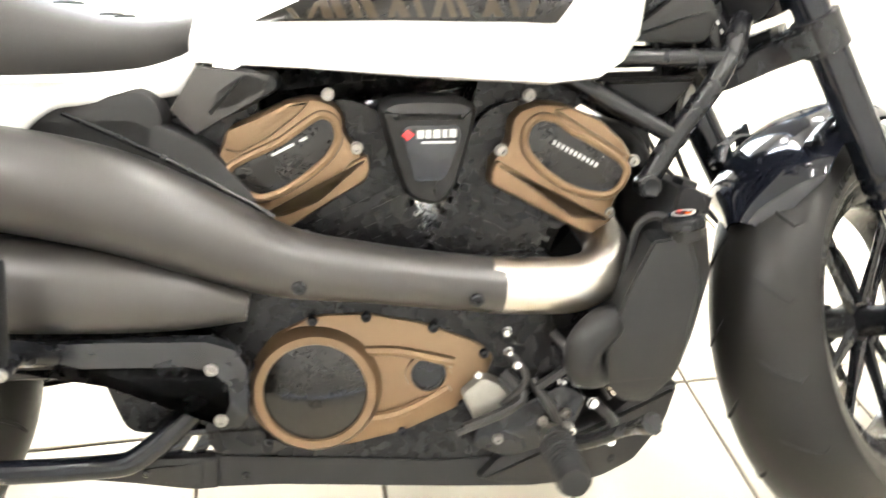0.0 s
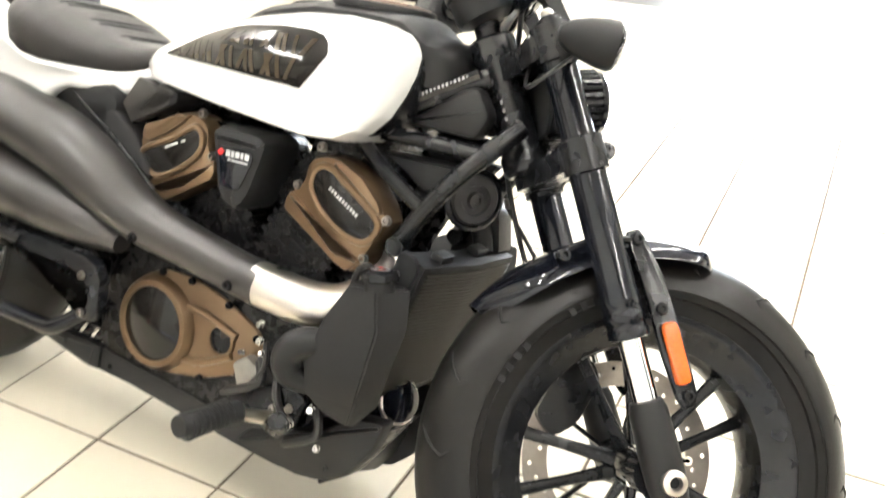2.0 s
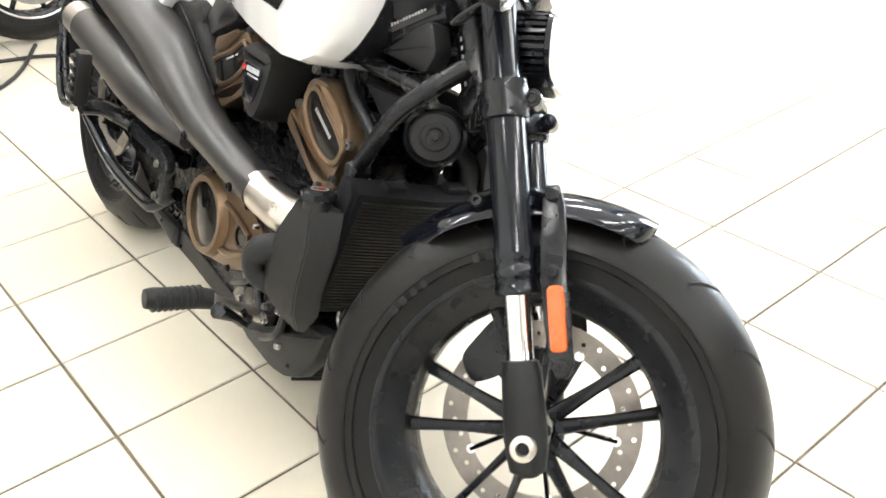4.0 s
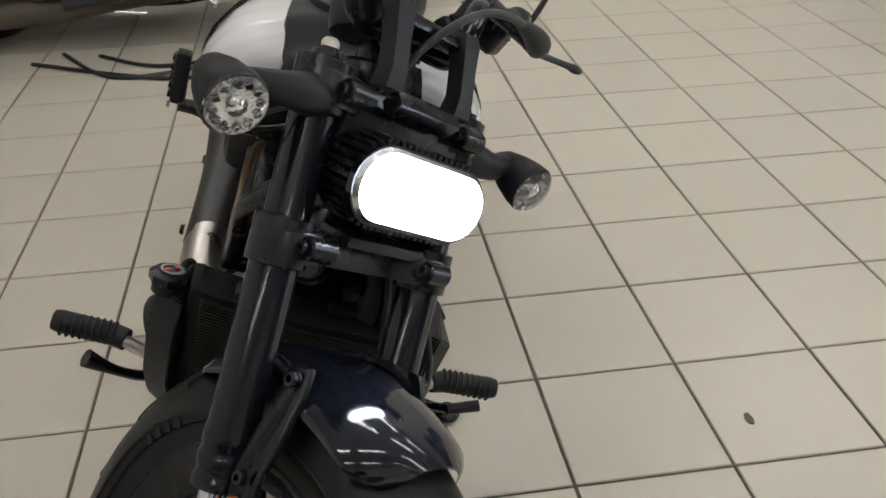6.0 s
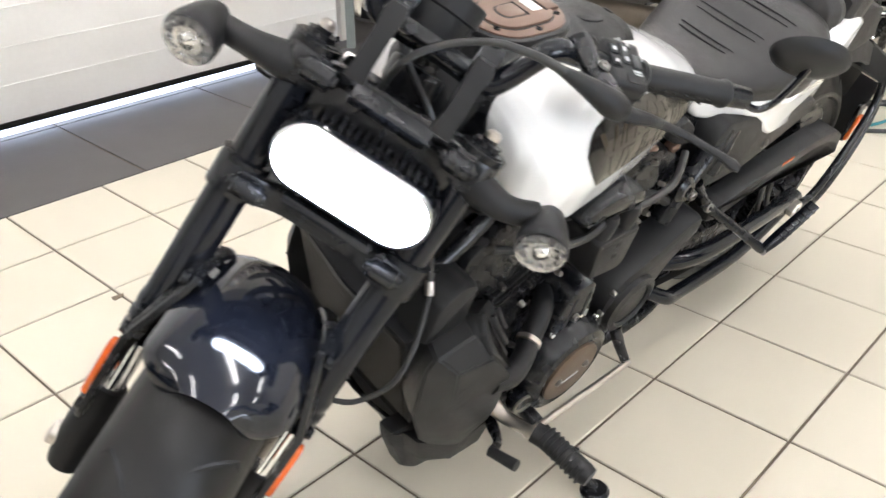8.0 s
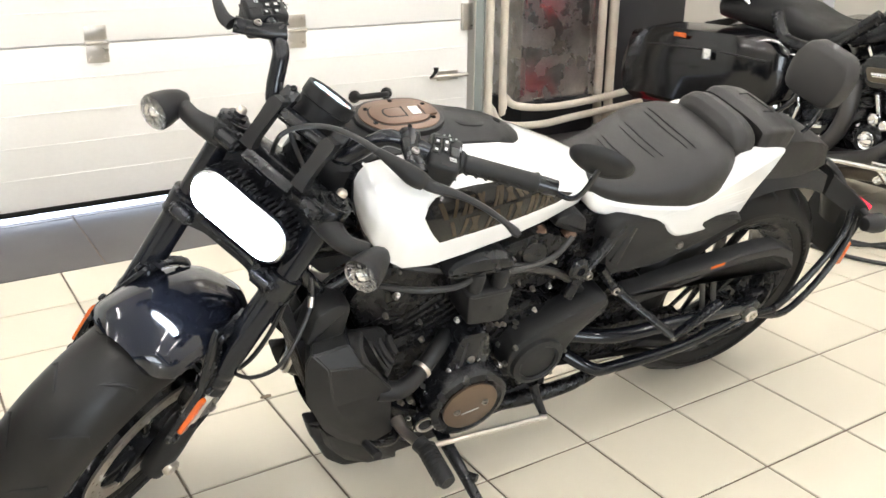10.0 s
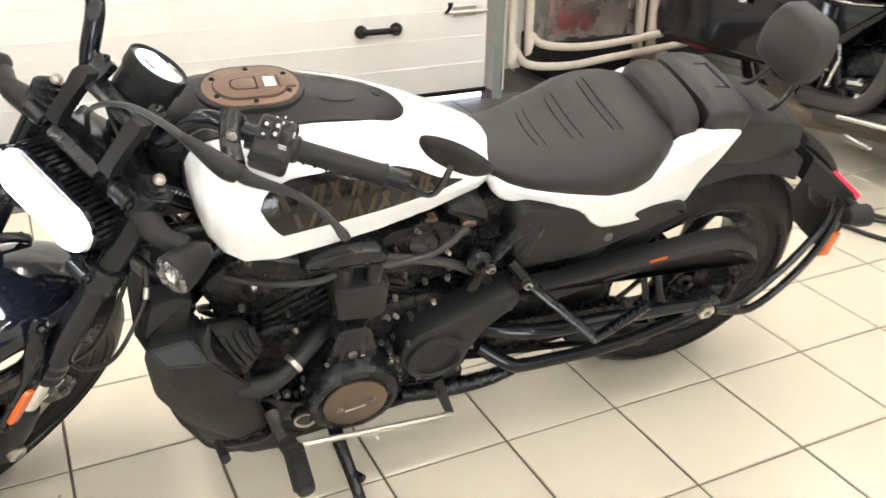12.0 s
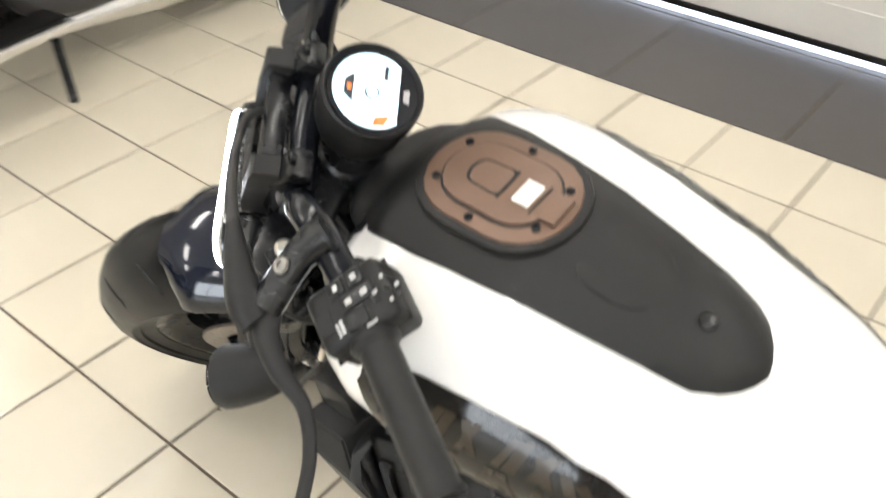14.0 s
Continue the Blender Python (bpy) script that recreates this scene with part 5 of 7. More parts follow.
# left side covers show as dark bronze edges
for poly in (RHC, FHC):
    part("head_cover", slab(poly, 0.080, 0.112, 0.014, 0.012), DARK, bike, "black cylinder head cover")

# bronze edges and plumbing seen on the left flank under the tank
for x, z in ((0.612, 0.628), (0.690, 0.644)):
    part("bronze_cover_end", slab([(x - 0.018, z - 0.010), (x + 0.014, z - 0.014), (x + 0.020, z + 0.004), (x - 0.008, z + 0.012)], 0.09, 0.108, 0.006, 0.006), BROWN, bike, "bronze cover end")
part("throttle_body", lathe([(0.030, -0.04), (0.032, -0.03), (0.032, 0.03), (0.026, 0.04)], (0.70, 0.085, 0.600), (0.2, 1, 0.2), 18), SATIN, bike)
part("wiring_loom", tube([(1.02, 0.105, 0.640), (0.94, 0.125, 0.622), (0.80, 0.130, 0.602), (0.68, 0.128, 0.565), (0.60, 0.125, 0.520), (0.55, 0.120, 0.470)], 0.010, 8, 5), WIRE, bike)
part("front_strut", tube([(0.470, 0.125, 0.640), (0.490, 0.132, 0.590), (0.500, 0.135, 0.555)], 0.014, 10, 3), SATIN, bike)
part("knuckle", lathe([(0.014, 0), (0.024, 0.004), (0.026, 0.018), (0.018, 0.026), (0.010, 0.026), (0.008, 0.018), (0, 0.018)], (0.600, 0.130, 0.560), (0, 1, 0.1), 20), SATIN, bike)

# medallion cover between the cylinders
MED = [(0.781, 0.64), (0.796, 0.651), (0.828, 0.654), (0.881, 0.651), (0.9, 0.641), (0.895, 0.614), (0.878, 0.554), (0.864, 0.531), (0.85, 0.522), (0.823, 0.527), (0.808, 0.546), (0.794, 0.59)]
md = part("intake_cover", slab(MED, -0.07, -0.155, 0.022, 0.014), MATTE, bike, "matte black intake cover with printed plate")
part("cover_plate", slab([(0.808, 0.616), (0.816, 0.622), (0.875, 0.621), (0.879, 0.609), (0.864, 0.569), (0.857, 0.556), (0.823, 0.555)], -0.154, -0.1565, 0.001, 0.006), GLOSS, md)
part("plate_emblem", slab([(0.808, 0.610), (0.815, 0.617), (0.823, 0.611), (0.815, 0.604)], -0.1565, -0.1575, 0, 0), REDMARK, md)
for i, w in enumerate((0.009, 0.007, 0.009, 0.006, 0.009)):
    part("plate_print", box((0.830 + 0.0095 * i, -0.1572, 0.611 + 0.0002 * i), (w * 0.92, 0.0008, 0.0095), (0, 0, 0), 0), PRINT, md)
part("plate_print", box((0.851, -0.1572, 0.6015), (0.040, 0.0008, 0.0025), (0, 0, 0), 0), PRINT, md)

# primary cover, right side
PRI = [(0.600, 0.262), (0.606, 0.312), (0.635, 0.358), (0.690, 0.384), (0.760, 0.384), (0.830, 0.368), (0.905, 0.336), (0.926, 0.315), (0.912, 0.280), (0.880, 0.245), (0.800, 0.212), (0.720, 0.196), (0.655, 0.203), (0.615, 0.228)]
pc = part("primary_cover", slab(PRI, -0.090, -0.138, 0.014, 0.014), BRONZE, bike, "bronze primary cover with round black clutch lid")
part("clutch_lid_ring", lathe([(0.060, 0.0), (0.086, 0.0), (0.082, 0.012), (0.076, 0.020), (0.066, 0.020), (0.062, 0.012)], (0.690, -0.134, 0.284), (0, -1, 0), 48, True), BRONZE, pc)
part("clutch_lid", lathe([(0.068, 0.0), (0.068, 0.014), (0.064, 0.017), (0, 0.017)], (0.690, -0.134, 0.284), (0, -1, 0), 48), SMOKE, pc, "gloss black clutch lid")
part("cover_rib", tube([(0.755, -0.138, 0.332), (0.800, -0.140, 0.330), (0.868, -0.140, 0.312)], 0.007, 8, 3), BRONZE, pc)
part("cover_rib", tube([(0.750, -0.138, 0.238), (0.800, -0.140, 0.246), (0.862, -0.140, 0.278)], 0.007, 8, 3), BRONZE, pc)
part("inspection_ring", lathe([(0.022, 0.0), (0.030, 0.0), (0.029, 0.006), (0.023, 0.006)], (0.835, -0.137, 0.297), (0, -1, 0), 32, True), BRONZE, pc)
part("inspection_lid", lathe([(0.0225, 0.0), (0.0225, 0.004), (0.018, 0.005), (0.018, 0.003), (0, 0.003)], (0.835, -0.137, 0.297), (0, -1, 0), 32), SATIN, pc, "black inspection lid")
for p in ((0.690, 0.376), (0.757, 0.378), (0.842, 0.360), (0.908, 0.322), (0.880, 0.252), (0.800, 0.218), (0.628, 0.216), (0.612, 0.320)):
    bolt(pc, (p[0], -0.138, p[1]), (0, -1, 0), 0.0075, 0.007, SATIN)
for ob in [pc] + list(pc.children):
    ob.data.transform(Matrix.Translation((0.004, 0.018, 0.0)))

# exhaust, right side
up = part("exhaust_shield", tube([(0.055, -0.140, 0.600), (0.20, -0.145, 0.592), (0.33, -0.145, 0.575), (0.46, -0.145, 0.545), (0.56, -0.145, 0.505), (0.66, -0.145, 0.462), (0.76, -0.145, 0.444), (0.85, -0.145, 0.430), (0.930, -0.145, 0.420)], [0.050, 0.060, 0.066, 0.066, 0.060, 0.048, 0.041, 0.039, 0.038], 24, 5, flat=0.9), SHIELD, bike, "satin black upper exhaust shield")
for x, z in ((0.683, 0.440), (0.892, 0.416)):
    bolt(up, (x, -0.188, z), (0, -1, 0), 0.010, 0.006, SATIN)
part("lower_silencer", tube([(-0.02, -0.150, 0.480), (0.15, -0.152, 0.470), (0.32, -0.155, 0.452), (0.45, -0.155, 0.438), (0.55, -0.152, 0.424), (0.62, -0.150, 0.410)], [0.050, 0.056, 0.058, 0.052, 0.040, 0.020], 22, 5), SHIELD, bike, "satin black lower silencer")
part("silencer_tip", tube([(0.065, -0.140, 0.600), (-0.01, -0.140, 0.602), (-0.08, -0.138, 0.604)], [0.047, 0.049, 0.044], 22, 3), STEEL, bike, "brushed steel silencer end")
part("silencer_tip", tube([(-0.01, -0.150, 0.480), (-0.12, -0.148, 0.484)], [0.046, 0.043], 22, 2), STEEL, bike, "brushed steel silencer end")
part("silencer_strap", tube([(0.060, -0.142, 0.600), (0.115, -0.143, 0.597)], [0.060, 0.062], 20, 2, flat=1.1), MATTE, bike)
part("header_pipe", tube([(0.915, -0.145, 0.422), (0.97, -0.144, 0.418), (1.02, -0.138, 0.416), (1.060, -0.118, 0.424), (1.080, -0.080, 0.450), (1.06, -0.04, 0.49)], [0.036, 0.036, 0.036, 0.034, 0.030, 0.028], 22, 5), STEEL, bike, "brushed steel exhaust header")
part("heat_strip", tube([(0.42, -0.118, 0.640), (0.52, -0.122, 0.592), (0.61, -0.126, 0.540), (0.655, -0.128, 0.512)], 0.0035, 6, 3), SATIN, bike)
part("rear_fairing", slab([(0.33, 0.640), (0.50, 0.640), (0.58, 0.600), (0.64, 0.530), (0.60, 0.500), (0.48, 0.560), (0.36, 0.600)], -0.06, -0.120, 0.01, 0.012), MATTE, bike, "black inner panel")

# rear right footrest bracket, foot controls
part("footrest_bracket", slab([(0.345, 0.385), (0.46, 0.385), (0.575, 0.380), (0.606, 0.368), (0.620, 0.345), (0.618, 0.285), (0.608, 0.268), (0.578, 0.266), (0.574, 0.288), (0.590, 0.298), (0.590, 0.322), (0.572, 0.338), (0.545, 0.344), (0.344, 0.350)], -0.168, -0.190, 0.006, 0.004), SATIN, bike, "black cast footrest bracket")
for p in ((0.577, 0.345), (0.584, 0.280)):
    bolt(bike, (p[0], -0.190, p[1]), (0, -1, 0), 0.009, 0.006, BOLT)
part("passenger_peg_arm", tube([(0.40, -0.185, 0.370), (0.380, -0.215, 0.384), (0.375, -0.245, 0.394), (0.380, -0.285, 0.395)], [0.014, 0.015, 0.016, 0.014], 10, 4), SATIN, bike, "black passenger footrest arm")
pp = part("passenger_peg", box((0.376, -0.288, 0.455), (0.034, 0.030, 0.115), (0, 4, 0), 0.008), MATTE, bike, "black folding passenger footrest with rubber blocks")
for i in range(5):
    part("peg_block", box((0.374, -0.304, 0.415 + 0.020 * i), (0.026, 0.010, 0.012), (0, 4, 0), 0.003), RUBBER, pp)
bolt(bike, (0.385, -0.300, 0.394), (0, -1, 0), 0.009, 0.006, BOLT)
for sy in (-1, 1):
    zp = 0.290 if sy > 0 else 0.256
    yp = 0.024 if sy > 0 else 0.0
    pg = part("footrest", tube([(0.985, (0.235 + yp) * sy, zp - 0.005), (0.978, (0.258 + yp) * sy, zp - 0.004), (0.976, (0.338 + yp) * sy, zp), (0.975, (0.348 + yp) * sy, zp)], [0.018, 0.0185, 0.0185, 0.016], 16), MATTE, bike, "ribbed black rubber footrest")
    for i in range(9):
        part("peg_rib", lathe([(0.0185, -0.002), (0.0205, -0.001), (0.0205, 0.001), (0.0185, 0.002)], (0.977, (0.255 + yp + 0.0100 * i) * sy, zp - 0.0025), (0, 1, 0), 16), MATTE, pg)
    part("footrest_clevis", tube([(0.995, (0.130 + yp * 2) * sy, zp - 0.045 + yp), (0.992, (0.190 + yp) * sy, zp - 0.022), (0.986, (0.240 + yp) * sy, zp - 0.005)], [0.015, 0.011, 0.010], 10, 3), STEEL, bike, "bright footrest clevis")
    part("control_bracket", slab([(0.900, 0.235), (1.010, 0.285), (1.045, 0.265), (1.020, 0.205), (0.940, 0.185), (0.890, 0.205)], 0.120 * sy, 0.150 * sy, 0.006, 0.010), SATIN, bike, "black foot control bracket")
    for p in ((0.925, 0.215), (0.985, 0.235), (1.015, 0.245)):
        bolt(bike, (p[0], 0.150 * sy, p[1]), (0, sy, 0), 0.008, 0.007, BOLT)
part("brake_pedal", tube([(0.99, -0.165, 0.215), (1.03, -0.195, 0.225), (1.07, -0.235, 0.260), (1.085, -0.275, 0.285)], [0.010, 0.009, 0.008, 0.014], 10, 4), SATIN, bike, "black brake pedal")
part("shift_lever", tube([(0.985, 0.170, 0.225), (1.02, 0.215, 0.255), (1.06, 0.245, 0.295), (1.106, 0.265, 0.335)], [0.012, 0.009, 0.007, 0.008], 10, 4), SATIN, bike, "black shift lever")
part("shift_toe_peg", tube([(1.108, 0.262, 0.335), (1.103, 0.308, 0.350)], [0.0085, 0.0095], 12), MATTE, bike, "rubber toe peg")
part("shift_rod", tube([(0.962, 0.238, 0.232), (0.624, 0.218, 0.188)], 0.0065, 10), STEEL, bike, "bright steel shift rod")
part("shift_arm", tube([(0.626, 0.212, 0.186), (0.640, 0.190, 0.222), (0.650, 0.170, 0.258)], [0.009, 0.011, 0.013], 10, 3), SATIN, bike, "black shift arm")

# -- left engine side --
AC = Vector((0.838, 0.162, 0.287))
al = part("alternator_cover", lathe([(0.095, -0.08), (0.095, 0.030), (0.088, 0.042), (0.076, 0.046), (0.070, 0.042), (0, 0.042)], AC, (0, 1, 0), 48), SATIN, bike, "black alternator cover with bronze centre")
part("bronze_disc", lathe([(0.064, 0.042), (0.064, 0.047), (0.060, 0.049), (0, 0.049)], AC, (0, 1, 0), 44), DISCBROWN, al, "bronze cover disc with two screws")
for dx in (-0.033, 0.033):
    bolt(al, AC + Vector((dx, 0.049, -dx * 0.18)), (0, 1, 0), 0.009, 0.004, BOLT)
part("disc_mark", box(AC + Vector((0, 0.0495, -0.012)), (0.042, 0.001, 0.003), (0, 10, 0), 0), PRINT, al)
part("cover_neck", slab([(0.780, 0.345), (0.802, 0.452), (0.816, 0.466), (0.862, 0.466), (0.876, 0.452), (0.898, 0.345)], 0.08, 0.172, 0.014, 0.012), SATIN, al)
bolt(al, (0.840, 0.172, 0.394), (0, 1, 0), 0.010, 0.006, BOLT)
for sgn in (-1, 1):
    part("neck_slot", slab([(0.840 + 0.018 * sgn, 0.372), (0.840 + 0.027 * sgn, 0.372), (0.840 + 0.020 * sgn, 0.446), (0.840 + 0.014 * sgn, 0.446)], 0.164, 0.1727, 0, 0), SEAM, al)
tr = part("sprocket_cover", slab([(0.738, 0.325), (0.738, 0.378), (0.710, 0.412), (0.650, 0.432), (0.545, 0.478), (0.500, 0.484), (0.495, 0.445), (0.560, 0.385), (0.590, 0.310), (0.600, 0.265), (0.630, 0.262), (0.700, 0.278)], 0.09, 0.158, 0.016, 0.02), MATTE, bike, "matte black sprocket cover")
part("sprocket_ring", lathe([(0.044, 0), (0.064, 0), (0.062, 0.012), (0.050, 0.016), (0.045, 0.012)], (0.662, 0.156, 0.342), (0, 1, 0), 44, True), MATTE, tr)
part("sprocket_dish", lathe([(0.045, 0), (0.045, 0.008), (0.040, 0.010), (0, 0.010)], (0.662, 0.156, 0.342), (0, 1, 0), 40), MATTE, tr)
part("coil_cover", slab([(0.785, 0.636), (0.805, 0.662), (0.870, 0.670), (0.925, 0.662), (0.948, 0.642), (0.930, 0.626), (0.805, 0.618)], 0.09, 0.176, 0.014, 0.016), SATIN, bike, "black coil cover")
cb = part("coil_block", slab([(0.788, 0.590), (0.790, 0.515), (0.805, 0.502), (0.880, 0.510), (0.892, 0.590)], 0.10, 0.186, 0.008, 0.010), MATTE, bike, "black ignition coil block")
for z in (0.548, 0.572):
    part("coil_socket", box((0.838, 0.186, z), (0.009, 0.002, 0.009), (0, 0, 0), 0), SEAM, cb)
for x in (0.815, 0.870):
    part("coil_terminal", lathe([(0.016, 0), (0.016, 0.04), (0.012, 0.048)], (x, 0.165, 0.585), (0, 0.1, 1), 16), MATTE, cb)
part("ignition_lead", tube([(0.815, 0.167, 0.625), (0.78, 0.172, 0.622), (0.70, 0.165, 0.628), (0.63, 0.13, 0.640)], 0.0065, 8, 4), WIRE, bike)
part("ignition_lead", tube([(0.870, 0.167, 0.625), (0.92, 0.172, 0.610), (1.00, 0.160, 0.612), (1.06, 0.12, 0.605)], 0.0065, 8, 4), WIRE, bike)
rnd = random.Random(11)
for i in range(12):
    x, z = rnd.uniform(0.74, 1.02), rnd.uniform(0.34, 0.64)
    bolt(bike, (x, 0.117 + rnd.uniform(0, 0.01), z), (rnd.uniform(-0.3, 0.3), 1, rnd.uniform(-0.3, 0.3)), rnd.uniform(0.005, 0.0075), 0.010, rnd.choice((BOLT, STEEL, SATIN)))
for k in range(9):
    an = radians(20 + 40 * k)
    bolt(al, (0.838 + 0.101 * math.cos(an), 0.168, 0.287 + 0.101 * math.sin(an)), (0, 1, 0), 0.0065, 0.009, CHROME)
for p in ((0.725, 0.392), (0.742, 0.350), (0.735, 0.318), (0.690, 0.278), (0.606, 0.282), (0.585, 0.345)):
    bolt(tr, (p[0], 0.150, p[1]), (0, 1, 0), 0.0062, 0.010, BOLT)
for ob in [tr] + list(tr.children):
    ob.data.transform(Matrix.Translation((0.004, 0.016, 0.0)))
rnd = random.Random(23)
for i in range(28):
    x, z = rnd.uniform(0.62, 1.06), rnd.uniform(0.40, 0.655)
    bolt(bike, (x, rnd.uniform(0.118, 0.134), z), (rnd.uniform(-0.4, 0.4), 1, rnd.uniform(-0.2, 0.6)), rnd.uniform(0.0045, 0.0068), 0.011, rnd.choice((STEEL, BOLT, BOLT)))
for i in range(16):
    x, z = rnd.uniform(0.88, 1.06), rnd.uniform(0.19, 0.36)
    bolt(bike, (x, rnd.uniform(0.135, 0.160), z), (rnd.uniform(-0.4, 0.4), 1, rnd.uniform(-0.2, 0.6)), rnd.uniform(0.005, 0.0085), 0.012, rnd.choice((CHROME, BOLT)))
for i in range(12):
    x, z = rnd.uniform(0.90, 1.08), rnd.uniform(0.20, 0.40)
    bolt(bike, (x, -rnd.uniform(0.128, 0.150), z), (rnd.uniform(-0.3, 0.3), -1, rnd.uniform(-0.2, 0.4)), rnd.uniform(0.005, 0.008), 0.010, rnd.choice((CHROME, BOLT)))
for i in range(6):
    p = Vector((rnd.uniform(0.92, 1.06), -0.135, rnd.uniform(0.24, 0.38)))
    part("engine_hose", tube([p, p + Vector((0.02, -0.022, -0.03)), p + Vector((rnd.uniform(-0.06, 0.06), -0.01, -0.07))], rnd.uniform(0.004, 0.008), 8, 5), WIRE, bike)
part("plug_ring", lathe([(0.017, 0), (0.0215, 0), (0.0215, 0.004), (0.017, 0.004)], (0.934, 0.196, 0.252), (0.1, 1, 0), 24, True), STEEL, bike, "bright ring round the oil plug")
part("oil_filler", lathe([(0.022, 0), (0.024, 0.006), (0.022, 0.016), (0.012, 0.018), (0, 0.016)], (0.934, 0.178, 0.252), (0.1, 1, 0), 20), SATIN, bike, "black slotted oil plug")

part("collector_box", slab([(0.62, 0.22), (0.62, 0.44), (0.36, 0.46), (0.325, 0.40), (0.335, 0.330), (0.425, 0.312), (0.452, 0.228)], -0.100, 0.100, 0.012, 0.02), DARK, bike, "black exhaust collector behind the engine")

# -- swingarm and rear end --
for sy in (-1, 1):
    y = (0.145 if sy < 0 else 0.168) * sy
    lift = 0.0 if sy < 0 else 0.030
    part("swingarm", tube([(0.560, 0.125 * sy, 0.345), (0.44, y, 0.345), (0.20, y, 0.338), (0.02, 0.152 * sy, 0.308)], [0.018, 0.018, 0.017, 0.016], 12, 4), FORK, bike, "black tubular swingarm leg")
    part("swingarm", tube([(0.540, 0.125 * sy, 0.265 + 0.3 * lift), (0.480, 0.99 * y, 0.218 + lift), (0.42, y, 0.205 + lift), (0.20, y, 0.214 + lift), (0.0, 0.152 * sy, 0.280)], [0.016, 0.0155, 0.015, 0.015, 0.014], 12, 4), FORK, bike, "black tubular swingarm leg")
    ax = part("axle_plate", slab([(0.055, 0.322), (-0.030, 0.330), (-0.058, 0.300), (-0.030, 0.270), (0.055, 0.276)], 0.135 * sy, 0.165 * sy, 0.008, 0.012), SATIN, bike, "black axle adjuster plate")
    part("axle_nut", lathe([(0.021, 0), (0.021, 0.014), (0.017, 0.017), (0.011, 0.017), (0.009, 0.010), (0, 0.010)], (0, 0.165 * sy, 0.300), (0, sy, 0), 6), STEEL, ax, "bright rear axle nut")
    part("fender_rail", tube([(-0.035, 0.165 * sy, 0.290), (-0.110, 0.165 * sy, 0.300), (-0.215, 0.150 * sy, 0.395), (-0.283, 0.130 * sy, 0.490), (-0.285, 0.110 * sy, 0.560)], 0.0095, 10, 5), SATIN, bike, "black tubular fender rail")
    part("fender_rail", tube([(-0.035, 0.165 * sy, 0.285), (-0.150, 0.165 * sy, 0.265), (-0.255, 0.150 * sy, 0.350), (-0.312, 0.130 * sy, 0.460), (-0.315, 0.105 * sy, 0.550)], 0.0095, 10, 5), SATIN, bike, "black tubular fender rail")
part("belt_guard", slab([(0.455, 0.463), (0.40, 0.464), (0.25, 0.488), (0.056, 0.508), (-0.02, 0.505), (-0.075, 0.478), (-0.105, 0.42), (-0.090, 0.415), (-0.055, 0.455), (0.0, 0.476), (0.06, 0.478), (0.25, 0.452), (0.41, 0.419), (0.45, 0.430)], 0.112, 0.158, 0.008, 0.006), MATTE, bike, "matte black belt guard")
part("guard_slot", slab([(0.305, 0.458), (0.225, 0.470), (0.225, 0.463), (0.305, 0.451)], 0.157, 0.1588, 0, 0), SEAM, bike)
part("guard_warning", slab([(0.205, 0.491), (0.165, 0.496), (0.165, 0.489), (0.205, 0.484)], 0.157, 0.1588, 0, 0), AMBER, bike, "orange warning strip")
for x, z in ((0.205, 0.412), (0.165, 0.402)):
    part("guard_stay", tube([(x, 0.135, 0.470), (x - 0.03, 0.140, z - 0.02), (x - 0.05, 0.145, 0.335)], [0.010, 0.008, 0.008], 8, 3, flat=0.6), MATTE, bike)
part("lower_guard", slab([(0.33, 0.240), (0.14, 0.165), (0.10, 0.160), (0.08, 0.180), (0.16, 0.215), (0.30, 0.262)], 0.10, 0.135, 0.008, 0.008), MATTE, bike, "matte black lower belt guard")
part("swingarm_web", slab([(0.56, 0.340), (0.20, 0.318), (0.18, 0.270), (0.30, 0.240), (0.44, 0.214), (0.56, 0.235)], 0.095, 0.122, 0.008, 0.012), DARK, bike, "dark swingarm web plate")
part("lower_frame_rail", tube([(0.70, 0.118, 0.150), (0.60, 0.130, 0.158), (0.50, 0.140, 0.178), (0.42, 0.140, 0.205)], [0.018, 0.020, 0.018, 0.012], 10, 3), DARK, bike, "dark frame rail under the engine")
part("drive_belt", tube([(0.668, 0.128, 0.425), (0.02, 0.118, 0.424), (-0.08, 0.115, 0.392), (-0.125, 0.114, 0.30), (-0.08, 0.115, 0.208), (0.02, 0.118, 0.178), (0.668, 0.128, 0.268)], 0.010, 6, 4, flat=0.35), RUBBER, bike, "toothed drive belt")
part("shock", lathe([(0.020, -0.14), (0.020, -0.09), (0.034, -0.09), (0.034, 0.09), (0.020, 0.09), (0.020, 0.14)], (0.50, 0.02, 0.44), (-0.5, 0, 0.8), 24), SATIN, bike, "black rear shock absorber")
lb = part("passenger_bracket", tube([(0.525, 0.130, 0.540), (0.484, 0.150, 0.488), (0.420, 0.204, 0.442), (0.361, 0.248, 0.400)], [0.017, 0.015, 0.012, 0.014], 10, 4, flat=0.75), SATIN, bike, "black cast passenger footrest bracket")
bolt(lb, (0.486, 0.158, 0.486), (0.2, 1, 0.2), 0.012, 0.008, BOLT)
bolt(lb, (0.361, 0.256, 0.399), (0, 1, 0), 0.010, 0.006, BOLT)
pl = part("passenger_peg", tube([(0.361, 0.254, 0.402), (0.335, 0.260, 0.432), (0.278, 0.270, 0.498)], [0.010, 0.0135, 0.012], 12, 3, flat=0.6), GLOSS, bike, "black folding passenger footrest, folded up")
